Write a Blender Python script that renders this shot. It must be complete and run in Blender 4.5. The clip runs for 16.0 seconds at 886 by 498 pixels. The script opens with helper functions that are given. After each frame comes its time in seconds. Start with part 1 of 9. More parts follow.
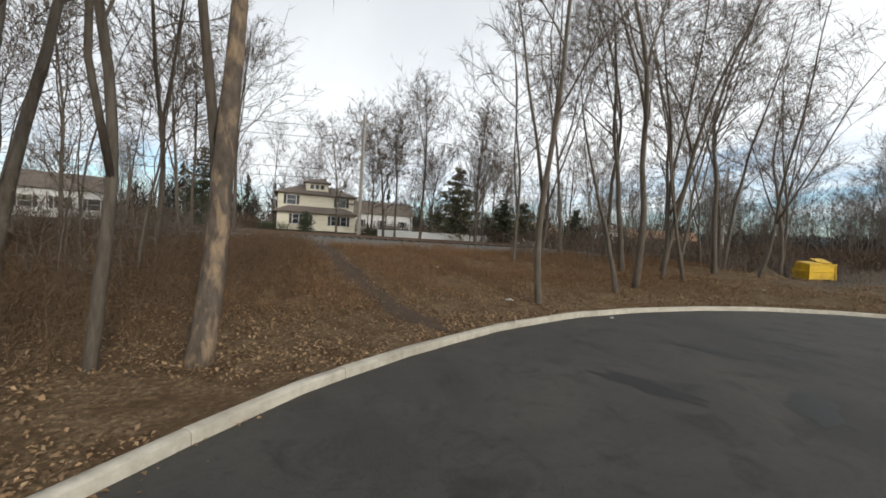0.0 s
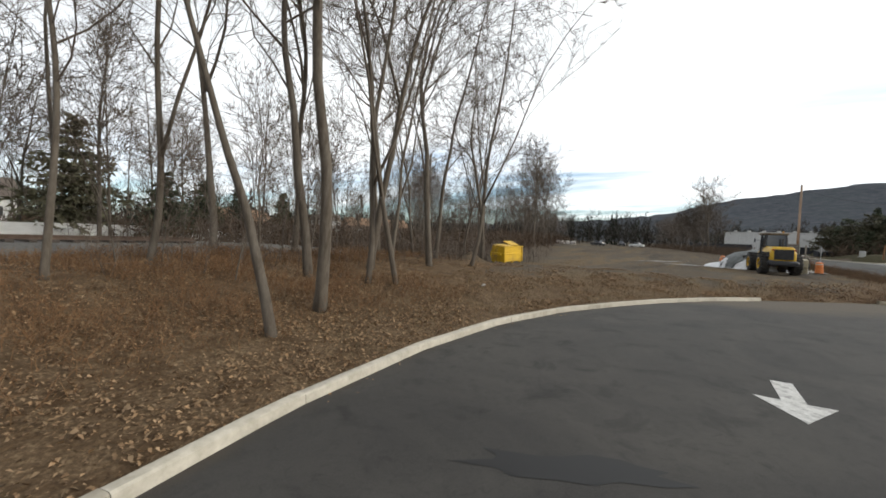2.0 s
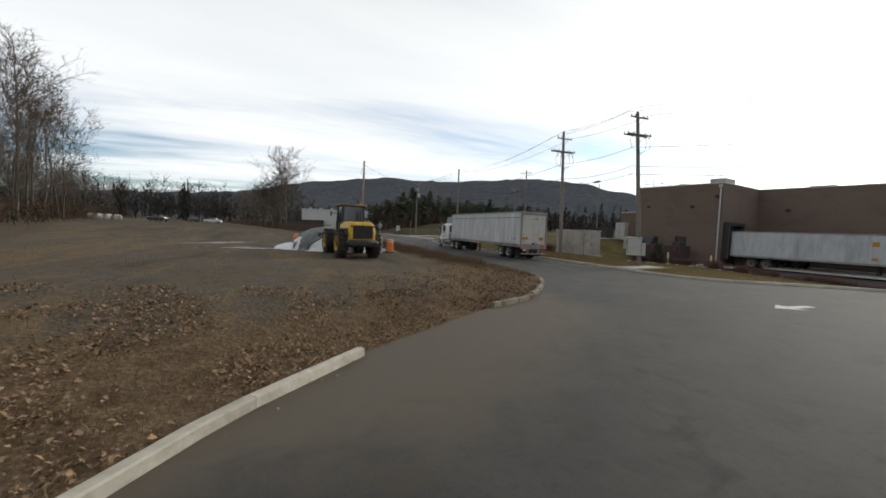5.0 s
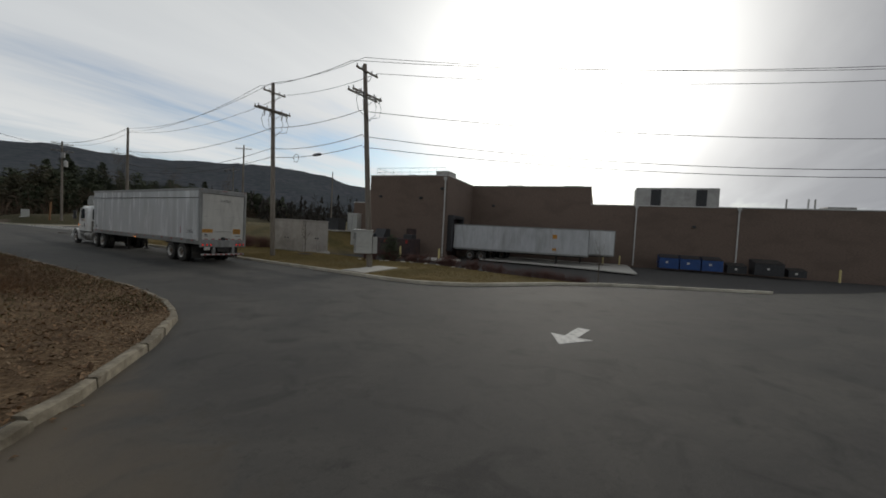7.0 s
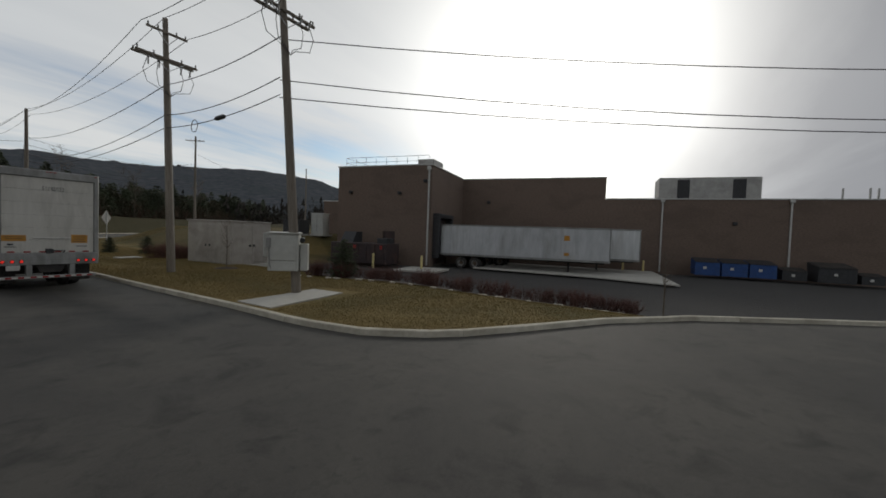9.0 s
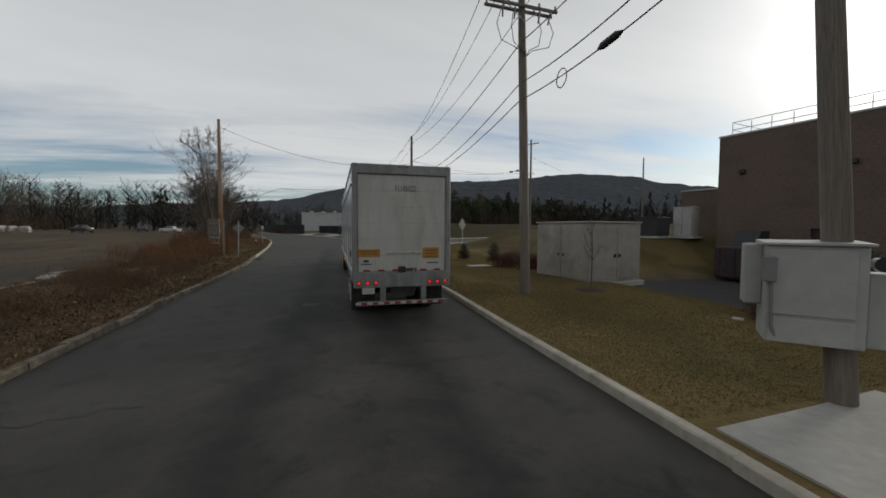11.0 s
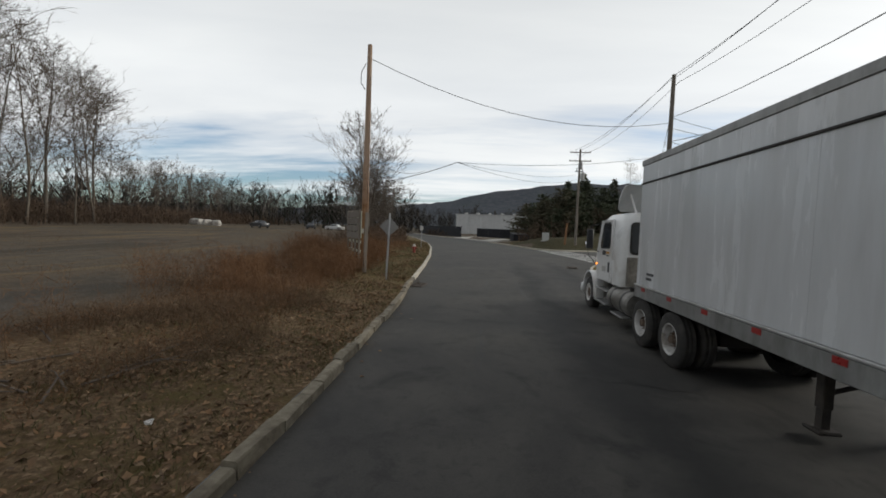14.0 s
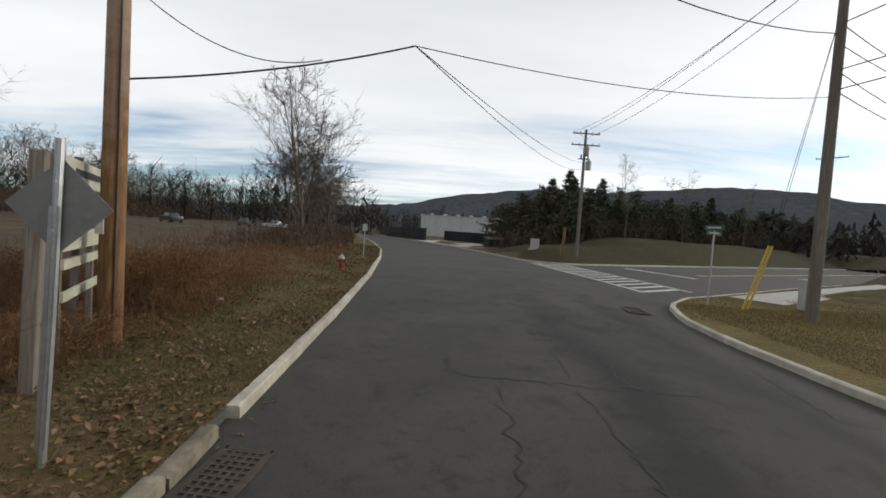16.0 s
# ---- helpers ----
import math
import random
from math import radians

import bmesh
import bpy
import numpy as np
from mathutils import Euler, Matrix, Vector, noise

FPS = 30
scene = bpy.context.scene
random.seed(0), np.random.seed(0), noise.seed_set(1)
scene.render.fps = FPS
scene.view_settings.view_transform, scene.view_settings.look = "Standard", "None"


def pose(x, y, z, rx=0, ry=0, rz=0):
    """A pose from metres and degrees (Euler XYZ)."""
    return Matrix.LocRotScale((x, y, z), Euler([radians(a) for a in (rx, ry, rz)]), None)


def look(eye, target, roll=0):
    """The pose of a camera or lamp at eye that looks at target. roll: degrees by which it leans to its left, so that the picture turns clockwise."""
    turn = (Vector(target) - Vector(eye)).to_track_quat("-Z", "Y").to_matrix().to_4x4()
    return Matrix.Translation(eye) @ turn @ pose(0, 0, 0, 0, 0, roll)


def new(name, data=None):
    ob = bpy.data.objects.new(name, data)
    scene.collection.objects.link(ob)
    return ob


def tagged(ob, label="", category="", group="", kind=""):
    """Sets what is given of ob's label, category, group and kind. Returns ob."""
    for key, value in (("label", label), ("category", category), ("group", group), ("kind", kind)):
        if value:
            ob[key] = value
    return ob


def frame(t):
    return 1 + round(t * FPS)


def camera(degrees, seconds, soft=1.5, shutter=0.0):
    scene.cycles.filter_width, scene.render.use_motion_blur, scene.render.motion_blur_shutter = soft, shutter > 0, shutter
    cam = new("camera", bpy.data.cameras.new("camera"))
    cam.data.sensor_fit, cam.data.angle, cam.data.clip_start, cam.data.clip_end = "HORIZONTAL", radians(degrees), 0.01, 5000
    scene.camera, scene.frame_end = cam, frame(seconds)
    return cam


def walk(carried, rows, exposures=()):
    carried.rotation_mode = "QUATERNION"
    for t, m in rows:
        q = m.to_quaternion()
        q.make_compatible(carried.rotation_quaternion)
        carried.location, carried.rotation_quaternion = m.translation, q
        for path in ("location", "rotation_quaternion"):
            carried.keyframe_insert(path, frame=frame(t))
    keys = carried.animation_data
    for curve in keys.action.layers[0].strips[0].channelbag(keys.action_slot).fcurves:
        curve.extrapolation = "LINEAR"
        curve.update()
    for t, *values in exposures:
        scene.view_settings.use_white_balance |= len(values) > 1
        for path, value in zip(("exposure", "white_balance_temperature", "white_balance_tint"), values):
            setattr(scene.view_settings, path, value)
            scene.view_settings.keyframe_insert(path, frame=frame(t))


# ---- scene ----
cam = camera(96.5, 16.0, soft=1.7)
PATH = [
    (0, (-12.559, -53.120, 2.407), (-14.460, -52.503, 2.328), 3.6),
    (0.5, (-14.648, -51.614, 2.399), (-16.410, -50.671, 2.320), 2.9),
    (1, (-16.460, -49.768, 2.393), (-18.038, -48.541, 2.326), 2.3),
    (1.5, (-17.951, -47.701, 2.393), (-19.330, -46.254, 2.328), 2.1),
    (2, (-19.186, -45.294, 2.434), (-20.305, -43.638, 2.371), 2.1),
    (2.5, (-20.132, -42.581, 2.447), (-20.967, -40.765, 2.369), 2.2),
    (3, (-20.666, -39.703, 2.486), (-21.204, -37.779, 2.406), 2.5),
    (3.5, (-20.778, -36.801, 2.450), (-21.006, -34.817, 2.351), 2.3),
    (4, (-20.434, -34.073, 2.410), (-20.346, -32.077, 2.300), 2.4),
    (4.5, (-19.657, -31.548, 2.393), (-19.258, -29.591, 2.288), 2.4),
    (5, (-18.434, -29.327, 2.416), (-17.720, -27.462, 2.311), 2.3),
    (5.6, (-16.789, -26.796, 2.421), (-15.708, -25.104, 2.320), 2.4),
    (6.2, (-14.500, -24.825, 2.428), (-13.097, -23.416, 2.332), 2.7),
    (6.8, (-11.934, -23.303, 2.435), (-10.301, -22.164, 2.344), 2.9),
    (7.3, (-9.849, -22.300, 2.438), (-8.127, -21.287, 2.352), 2.7),
    (7.5, (-9.102, -21.899, 2.436), (-7.356, -20.927, 2.347), 2.3),
    (8, (-7.073, -21.031, 2.441), (-5.306, -20.097, 2.360), 2.2),
    (8.2, (-6.383, -20.602, 2.443), (-4.613, -19.673, 2.366), 2.4),
    (8.8, (-4.112, -19.343, 2.436), (-2.357, -18.336, 2.363), 2.2),
    (9.3, (-2.479, -17.993, 2.421), (-0.817, -16.794, 2.344), 1.8),
    (9.8, (-1.303, -16.268, 2.412), (0.156, -14.830, 2.328), 1.2),
    (10.3, (-0.790, -14.073, 2.423), (0.322, -12.413, 2.331), 0.8),
    (10.5, (-0.614, -13.101, 2.433), (0.342, -11.346, 2.339), 0.4),
    (11, (-0.634, -10.627, 2.458), (-0.124, -8.696, 2.356), 0.3),
    (11.5, (-1.205, -7.989, 2.414), (-1.120, -5.993, 2.322), 1.7),
    (12, (-1.739, -5.403, 2.416), (-1.881, -3.410, 2.326), 1.1),
    (12.5, (-2.454, -2.960, 2.422), (-2.749, -0.984, 2.326), 1.8),
    (13, (-3.078, -0.366, 2.410), (-3.425, 1.601, 2.312), 1.6),
    (13.5, (-3.598, 2.601, 2.386), (-3.910, 4.574, 2.289), 2.5),
    (14, (-3.922, 5.691, 2.386), (-4.125, 7.678, 2.290), 2.3),
    (14.5, (-4.119, 8.869, 2.420), (-4.261, 10.862, 2.328), 2.8),
    (15, (-4.299, 12.101, 2.443), (-4.406, 14.097, 2.368), 3.1),
    (15.5, (-4.480, 15.359, 2.429), (-4.542, 17.356, 2.351), 3.3),
    (16, (-4.585, 18.423, 2.418), (-4.612, 20.421, 2.342), 3.9),
]
EXPOSURES = [(0, 0.46), (1.2, 0.52), (2.5, 0.66), (3.5, 0.52), (4.5, 0.36), (7.3, -0.44), (10.4, -0.5), (11.5, -0.36), (12, -0.22), (13, -0.04), (14, 0.03), (16, 0.12)]
walk(cam, [(t, look(eye, target, roll)) for t, eye, target, roll in PATH], EXPOSURES)

# ---------------------------------------------------------------- sky and sun
SUN_AZ, SUN_EL = 74.0, 20.0          # degrees, clockwise from +y
sun_dir = Vector((math.sin(radians(SUN_AZ)) * math.cos(radians(SUN_EL)),
                  math.cos(radians(SUN_AZ)) * math.cos(radians(SUN_EL)), math.sin(radians(SUN_EL))))
sun = new("sun", bpy.data.lights.new("sun", "SUN"))
sun.data.energy, sun.data.angle, sun.data.color = 1.0, radians(12), (1.0, 0.94, 0.83)
sun.matrix_world = look(sun_dir * 100, (0, 0, 0))


def node(nt, kind, operation=None):
    n = nt.nodes.new(kind)
    if operation:
        n.operation = operation
    return n


def math_node(nt, op, a, b=None, clamp=False):
    n = nt.nodes.new("ShaderNodeMath")
    n.operation, n.use_clamp = op, clamp
    for i, v in enumerate((a, b)):
        if v is None:
            continue
        if isinstance(v, (int, float)):
            n.inputs[i].default_value = v
        else:
            nt.links.new(v, n.inputs[i])
    return n.outputs[0]


def ramp(nt, fac, stops):
    n = nt.nodes.new("ShaderNodeValToRGB")
    el = n.color_ramp.elements
    while len(el) < len(stops):
        el.new(0.5)
    for e, (p, c) in zip(el, stops):
        e.position, e.color = p, (*c, 1) if len(c) == 3 else c
    nt.links.new(fac, n.inputs[0])
    return n.outputs[0]


def mix(nt, fac, a, b, blend="MIX"):
    n = nt.nodes.new("ShaderNodeMix")
    n.data_type, n.blend_type = "RGBA", blend
    for sock, v in ((n.inputs[0], fac), (n.inputs[6], a), (n.inputs[7], b)):
        if isinstance(v, (int, float)):
            sock.default_value = v
        elif isinstance(v, tuple):
            sock.default_value = (*v, 1) if len(v) == 3 else v
        else:
            nt.links.new(v, sock)
    return n.outputs[2]


def noise_node(nt, vec, scale, detail=4, rough=0.55, dist=0.0):
    n = node(nt, "ShaderNodeTexNoise")
    n.inputs["Scale"].default_value, n.inputs["Detail"].default_value = scale, detail
    n.inputs["Roughness"].default_value, n.inputs["Distortion"].default_value = rough, dist
    if vec is not None:
        nt.links.new(vec, n.inputs["Vector"])
    return n.outputs[0]


def build_world():
    world = bpy.data.worlds.new("sky")
    scene.world = world
    world.use_nodes = True
    nt = world.node_tree
    nt.nodes.clear()
    out, bg = node(nt, "ShaderNodeOutputWorld"), node(nt, "ShaderNodeBackground")
    sky = node(nt, "ShaderNodeTexSky")
    sky.sky_type, sky.sun_disc, sky.sun_elevation, sky.sun_rotation = "NISHITA", False, radians(SUN_EL), radians(SUN_AZ)
    sky.air_density, sky.dust_density, sky.ozone_density = 1.0, 1.2, 1.5
    blue = node(nt, "ShaderNodeVectorMath", operation="SCALE")
    blue.inputs["Scale"].default_value = 0.115
    cool = node(nt, "ShaderNodeVectorMath", operation="MULTIPLY")
    cool.inputs[1].default_value = (0.80, 0.97, 1.12)
    nt.links.new(sky.outputs[0], cool.inputs[0])
    nt.links.new(cool.outputs[0], blue.inputs[0])
    co = node(nt, "ShaderNodeTexCoord").outputs["Generated"]
    sep = node(nt, "ShaderNodeSeparateXYZ")
    nt.links.new(co, sep.inputs[0])
    up = math_node(nt, "MAXIMUM", sep.outputs[2], 0.0)
    # a cloud sheet far overhead, drawn out into streaks
    den = math_node(nt, "ADD", up, 0.10)
    px, py = math_node(nt, "DIVIDE", sep.outputs[0], den), math_node(nt, "DIVIDE", sep.outputs[1], den)
    com = node(nt, "ShaderNodeCombineXYZ")
    nt.links.new(px, com.inputs[0]), nt.links.new(py, com.inputs[1])
    mp = node(nt, "ShaderNodeMapping")
    mp.inputs["Rotation"].default_value, mp.inputs["Scale"].default_value = (0, 0, radians(-25)), (0.16, 0.55, 1)
    nt.links.new(com.outputs[0], mp.inputs[0])
    n1 = noise_node(nt, mp.outputs[0], 1.3, 7, 0.55, 0.3)
    n2 = noise_node(nt, mp.outputs[0], 4.5, 5, 0.6, 0.2)
    lump = math_node(nt, "ADD", math_node(nt, "MULTIPLY", n1, 0.72), math_node(nt, "MULTIPLY", n2, 0.28))
    # more cover overhead, breaks towards the horizon
    cover = math_node(nt, "ADD", lump, math_node(nt, "MULTIPLY", math_node(nt, "MINIMUM", up, 0.32), 1.15))
    # fuller cover in the south-west and south-east
    sw = node(nt, "ShaderNodeVectorMath", operation="DOT_PRODUCT")
    nt.links.new(co, sw.inputs[0])
    sw.inputs[1].default_value = (-0.86, -0.51, 0.0)
    cover = math_node(nt, "ADD", cover, math_node(nt, "MULTIPLY", math_node(nt, "MAXIMUM", sw.outputs["Value"], 0.0), 0.10))
    se = node(nt, "ShaderNodeVectorMath", operation="DOT_PRODUCT")
    nt.links.new(co, se.inputs[0])
    se.inputs[1].default_value = (0.84, -0.54, 0.0)
    cover = math_node(nt, "ADD", cover, math_node(nt, "MULTIPLY", math_node(nt, "MAXIMUM", math_node(nt, "SUBTRACT", se.outputs["Value"], 0.6), 0.0), 0.6))
    cloud = ramp(nt, cover, [(0.565, (0.08, 0.08, 0.08)), (0.655, (0.70, 0.70, 0.70)), (0.75, (1, 1, 1))])
    shade = ramp(nt, n1, [(0.28, (0.70, 0.735, 0.77)), (0.46, (0.81, 0.84, 0.86)), (0.60, (0.90, 0.925, 0.93))])
    # brighter round the veiled sun
    dot = node(nt, "ShaderNodeVectorMath", operation="DOT_PRODUCT")
    nt.links.new(co, dot.inputs[0])
    dot.inputs[1].default_value = sun_dir
    near = math_node(nt, "MAXIMUM", dot.outputs["Value"], 0.0)
    glow = math_node(nt, "ADD", math_node(nt, "MULTIPLY", math_node(nt, "POWER", near, 30.0), 2.2),
                     math_node(nt, "MULTIPLY", math_node(nt, "POWER", near, 4.0), 0.30))
    warm = node(nt, "ShaderNodeVectorMath", operation="SCALE")
    warm.inputs[0].default_value = (1.0, 0.96, 0.88)
    nt.links.new(glow, warm.inputs["Scale"])
    # greyer zenith added, mostly out of view, to cut sky light on the ground
    thick = ramp(nt, up, [(0.30, (1, 1, 1)), (0.85, (0.46, 0.47, 0.49))])
    shade = mix(nt, 1.0, shade, thick, "MULTIPLY")
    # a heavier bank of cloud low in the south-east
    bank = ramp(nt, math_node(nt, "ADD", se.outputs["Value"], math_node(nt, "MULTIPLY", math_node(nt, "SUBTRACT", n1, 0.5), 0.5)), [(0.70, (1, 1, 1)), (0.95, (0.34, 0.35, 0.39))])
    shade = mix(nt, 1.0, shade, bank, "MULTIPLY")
    west = ramp(nt, sw.outputs["Value"], [(0.15, (1, 1, 1)), (0.80, (0.84, 0.85, 0.87))])
    shade = mix(nt, 1.0, shade, west, "MULTIPLY")
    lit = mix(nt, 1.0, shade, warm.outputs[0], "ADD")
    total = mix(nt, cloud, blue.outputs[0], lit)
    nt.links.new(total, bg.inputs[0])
    bg.inputs[1].default_value = 1.0
    nt.links.new(bg.outputs[0], out.inputs[0])


build_world()


# ---------------------------------------------------------------- materials
def surface(name, dark, light, scale=3.0, rough=0.8, metal=0.0, bump=0.0, bump_scale=40.0, stain=None, stain_scale=0.5,
            stain_amount=0.5, stretch=(1, 1, 1), vary=0.0, island=False, spec=0.4, coat=0.0):
    """Two tones by a fine and a broad noise, a stain colour in patches, relief, and a little change from piece to piece."""
    m = bpy.data.materials.new(name)
    m.use_nodes = True
    nt = m.node_tree
    b = nt.nodes["Principled BSDF"]
    tc = node(nt, "ShaderNodeTexCoord").outputs["Object"]
    mp = node(nt, "ShaderNodeMapping")
    mp.inputs["Scale"].default_value = stretch
    nt.links.new(tc, mp.inputs[0])
    v = mp.outputs[0]
    if vary:
        info = node(nt, "ShaderNodeObjectInfo")
        geo = node(nt, "ShaderNodeNewGeometry")
        rnd = geo.outputs["Random Per Island"] if island else info.outputs["Random"]
        off = node(nt, "ShaderNodeVectorMath", operation="ADD")
        sc = node(nt, "ShaderNodeVectorMath", operation="SCALE")
        sc.inputs[0].default_value = (37.0, 17.0, 53.0)
        nt.links.new(rnd, sc.inputs["Scale"])
        nt.links.new(v, off.inputs[0]), nt.links.new(sc.outputs[0], off.inputs[1])
        v = off.outputs[0]
    fine = noise_node(nt, v, scale, 6, 0.65)
    col = ramp(nt, fine, [(0.30, dark), (0.70, light)])
    if stain is not None:
        broad = noise_node(nt, v, stain_scale, 5, 0.6, 0.4)
        f = ramp(nt, broad, [(0.48, (0, 0, 0)), (0.66, (stain_amount,) * 3)])
        col = mix(nt, f, col, stain)
    if vary:
        hsv = node(nt, "ShaderNodeHueSaturation")
        nt.links.new(math_node(nt, "ADD", math_node(nt, "MULTIPLY", rnd, vary), 1 - vary / 2), hsv.inputs["Value"])
        nt.links.new(col, hsv.inputs["Color"])
        col = hsv.outputs[0]
    nt.links.new(col, b.inputs["Base Color"])
    rr = math_node(nt, "ADD", math_node(nt, "MULTIPLY", fine, 0.22), rough - 0.11, True)
    nt.links.new(rr, b.inputs["Roughness"])
    b.inputs["Metallic"].default_value = metal
    b.inputs["Specular IOR Level"].default_value = spec
    b.inputs["Coat Weight"].default_value = coat
    if bump:
        h = noise_node(nt, v, bump_scale, 5, 0.6)
        bp = node(nt, "ShaderNodeBump")
        bp.inputs["Strength"].default_value, bp.inputs["Distance"].default_value = 0.6, bump
        nt.links.new(h, bp.inputs["Height"])
        nt.links.new(bp.outputs[0], b.inputs["Normal"])
    return m


def glass(name, tint=(0.03, 0.035, 0.04)):
    m = bpy.data.materials.new(name)
    m.use_nodes = True
    b = m.node_tree.nodes["Principled BSDF"]
    b.inputs["Base Color"].default_value = (*tint, 1)
    b.inputs["Roughness"].default_value = 0.06
    b.inputs["Specular IOR Level"].default_value = 0.6
    b.inputs["Coat Weight"].default_value = 0.3
    return m


def lamp_material(name, colour, strength):
    m = bpy.data.materials.new(name)
    m.use_nodes = True
    b = m.node_tree.nodes["Principled BSDF"]
    b.inputs["Base Color"].default_value = (*colour, 1)
    b.inputs["Emission Color"].default_value = (*colour, 1)
    b.inputs["Emission Strength"].default_value = strength
    return m


M = dict(
    concrete=surface("concrete", (0.39, 0.355, 0.285), (0.57, 0.53, 0.445), 6, 0.9, bump=0.004, bump_scale=60, stain=(0.25, 0.22, 0.17), stain_scale=0.9, vary=0.14),
    slab=surface("slab_concrete", (0.36, 0.345, 0.31), (0.46, 0.445, 0.41), 5, 0.9, bump=0.002, bump_scale=90, stain=(0.34, 0.32, 0.28), stain_scale=0.7),
    bark=surface("bark", (0.064, 0.050, 0.037), (0.145, 0.122, 0.096), 5, 0.95, bump=0.02, bump_scale=14, stain=(0.185, 0.165, 0.138), stain_scale=0.8, stretch=(3, 3, 0.6), vary=0.25),
    peeling=surface("peeling_bark", (0.055, 0.042, 0.032), (0.145, 0.115, 0.09), 3.5, 0.95, bump=0.03, bump_scale=9, stain=(0.33, 0.235, 0.15), stain_scale=2.6, stain_amount=0.75, stretch=(2.2, 2.2, 0.9)),
    twig=surface("twigs", (0.075, 0.060, 0.048), (0.17, 0.138, 0.11), 3, 0.95, vary=0.3),
    brush=surface("dead_brush", (0.088, 0.046, 0.022), (0.25, 0.138, 0.066), 1.2, 0.95, vary=0.6, island=True, stain=(0.27, 0.19, 0.105), stain_scale=0.3),
    leaf=surface("fallen_leaves", (0.132, 0.077, 0.039), (0.35, 0.225, 0.120), 1.5, 0.85, vary=0.8, island=True, stain=(0.38, 0.285, 0.18), stain_scale=0.6),
    blade=surface("winter_grass", (0.180, 0.130, 0.050), (0.265, 0.195, 0.078), 0.5, 0.9, vary=0.2, island=True, stain=(0.105, 0.094, 0.034), stain_scale=0.22, stain_amount=0.7),
    needle=surface("evergreen_needles", (0.030, 0.038, 0.022), (0.090, 0.102, 0.056), 1.5, 0.8, vary=0.5),
    pole=surface("weathered_pole", (0.12, 0.102, 0.083), (0.255, 0.225, 0.19), 6, 0.9, bump=0.006, bump_scale=30, stretch=(6, 6, 0.35), stain=(0.10, 0.08, 0.06), stain_scale=0.5, vary=0.15),
    pale_pole=surface("pale_pole", (0.24, 0.21, 0.17), (0.40, 0.365, 0.31), 6, 0.9, bump=0.006, bump_scale=30, stretch=(6, 6, 0.35), stain=(0.18, 0.155, 0.12), stain_scale=0.5),
    metal=surface("galvanised", (0.38, 0.39, 0.40), (0.52, 0.53, 0.54), 12, 0.45, metal=0.7, stain=(0.30, 0.29, 0.27), stain_scale=3),
    dark=surface("dark_metal", (0.018, 0.018, 0.02), (0.045, 0.045, 0.048), 8, 0.55, bump=0.002),
    wire=surface("cable", (0.02, 0.02, 0.022), (0.035, 0.035, 0.04), 8, 0.6),
    rubber=surface("rubber", (0.018, 0.017, 0.016), (0.04, 0.037, 0.034), 14, 0.85, bump=0.004, stain=(0.09, 0.08, 0.07), stain_scale=3),
    white=surface("white_paint", (0.60, 0.61, 0.60), (0.74, 0.75, 0.74), 2, 0.35, stain=(0.50, 0.48, 0.44), stain_scale=1.3, stain_amount=0.35, coat=0.3),
    brick=surface("brown_wall", (0.145, 0.108, 0.083), (0.215, 0.165, 0.130), 7, 0.9, bump=0.004, bump_scale=30, stain=(0.10, 0.076, 0.06), stain_scale=0.35),
    rank_blade=surface("rank_grass", (0.056, 0.056, 0.020), (0.145, 0.125, 0.050), 0.9, 0.9, vary=0.6, island=True, stain=(0.038, 0.046, 0.015), stain_scale=0.5, stain_amount=0.9),
    old_concrete=surface("old_concrete", (0.125, 0.104, 0.073), (0.30, 0.265, 0.20), 5, 0.95, bump=0.012, bump_scale=22, stain=(0.085, 0.068, 0.048), stain_scale=1.6, stain_amount=0.85, vary=0.3),
    weed=surface("dry_weeds", (0.085, 0.040, 0.018), (0.235, 0.120, 0.054), 1.2, 0.95, vary=0.7, island=True, stain=(0.20, 0.145, 0.085), stain_scale=0.3),
    undergrowth=surface("undergrowth", (0.040, 0.026, 0.018), (0.115, 0.078, 0.052), 0.4, 0.95, vary=0.6, island=True, stain=(0.13, 0.085, 0.05), stain_scale=0.08),
    bank_stem=surface("bank_stems", (0.060, 0.038, 0.023), (0.165, 0.102, 0.056), 1.2, 0.95, vary=0.6, island=True, stain=(0.19, 0.14, 0.085), stain_scale=0.3),
    olive_leaf=surface("olive_foliage", (0.040, 0.038, 0.022), (0.105, 0.094, 0.056), 0.8, 0.85, vary=0.5, stain=(0.075, 0.058, 0.038), stain_scale=0.25),
    pine_needle=surface("open_pine_needles", (0.095, 0.092, 0.056), (0.20, 0.19, 0.115), 1.2, 0.85, vary=0.4, stain=(0.10, 0.078, 0.048), stain_scale=0.5),
    dry_blade=surface("dry_grass", (0.125, 0.093, 0.052), (0.27, 0.212, 0.128), 0.8, 0.9, vary=0.4, island=True, stain=(0.10, 0.088, 0.045), stain_scale=0.4),
    roofing=surface("roofing", (0.06, 0.055, 0.05), (0.11, 0.10, 0.09), 4, 0.9, bump=0.006),
)


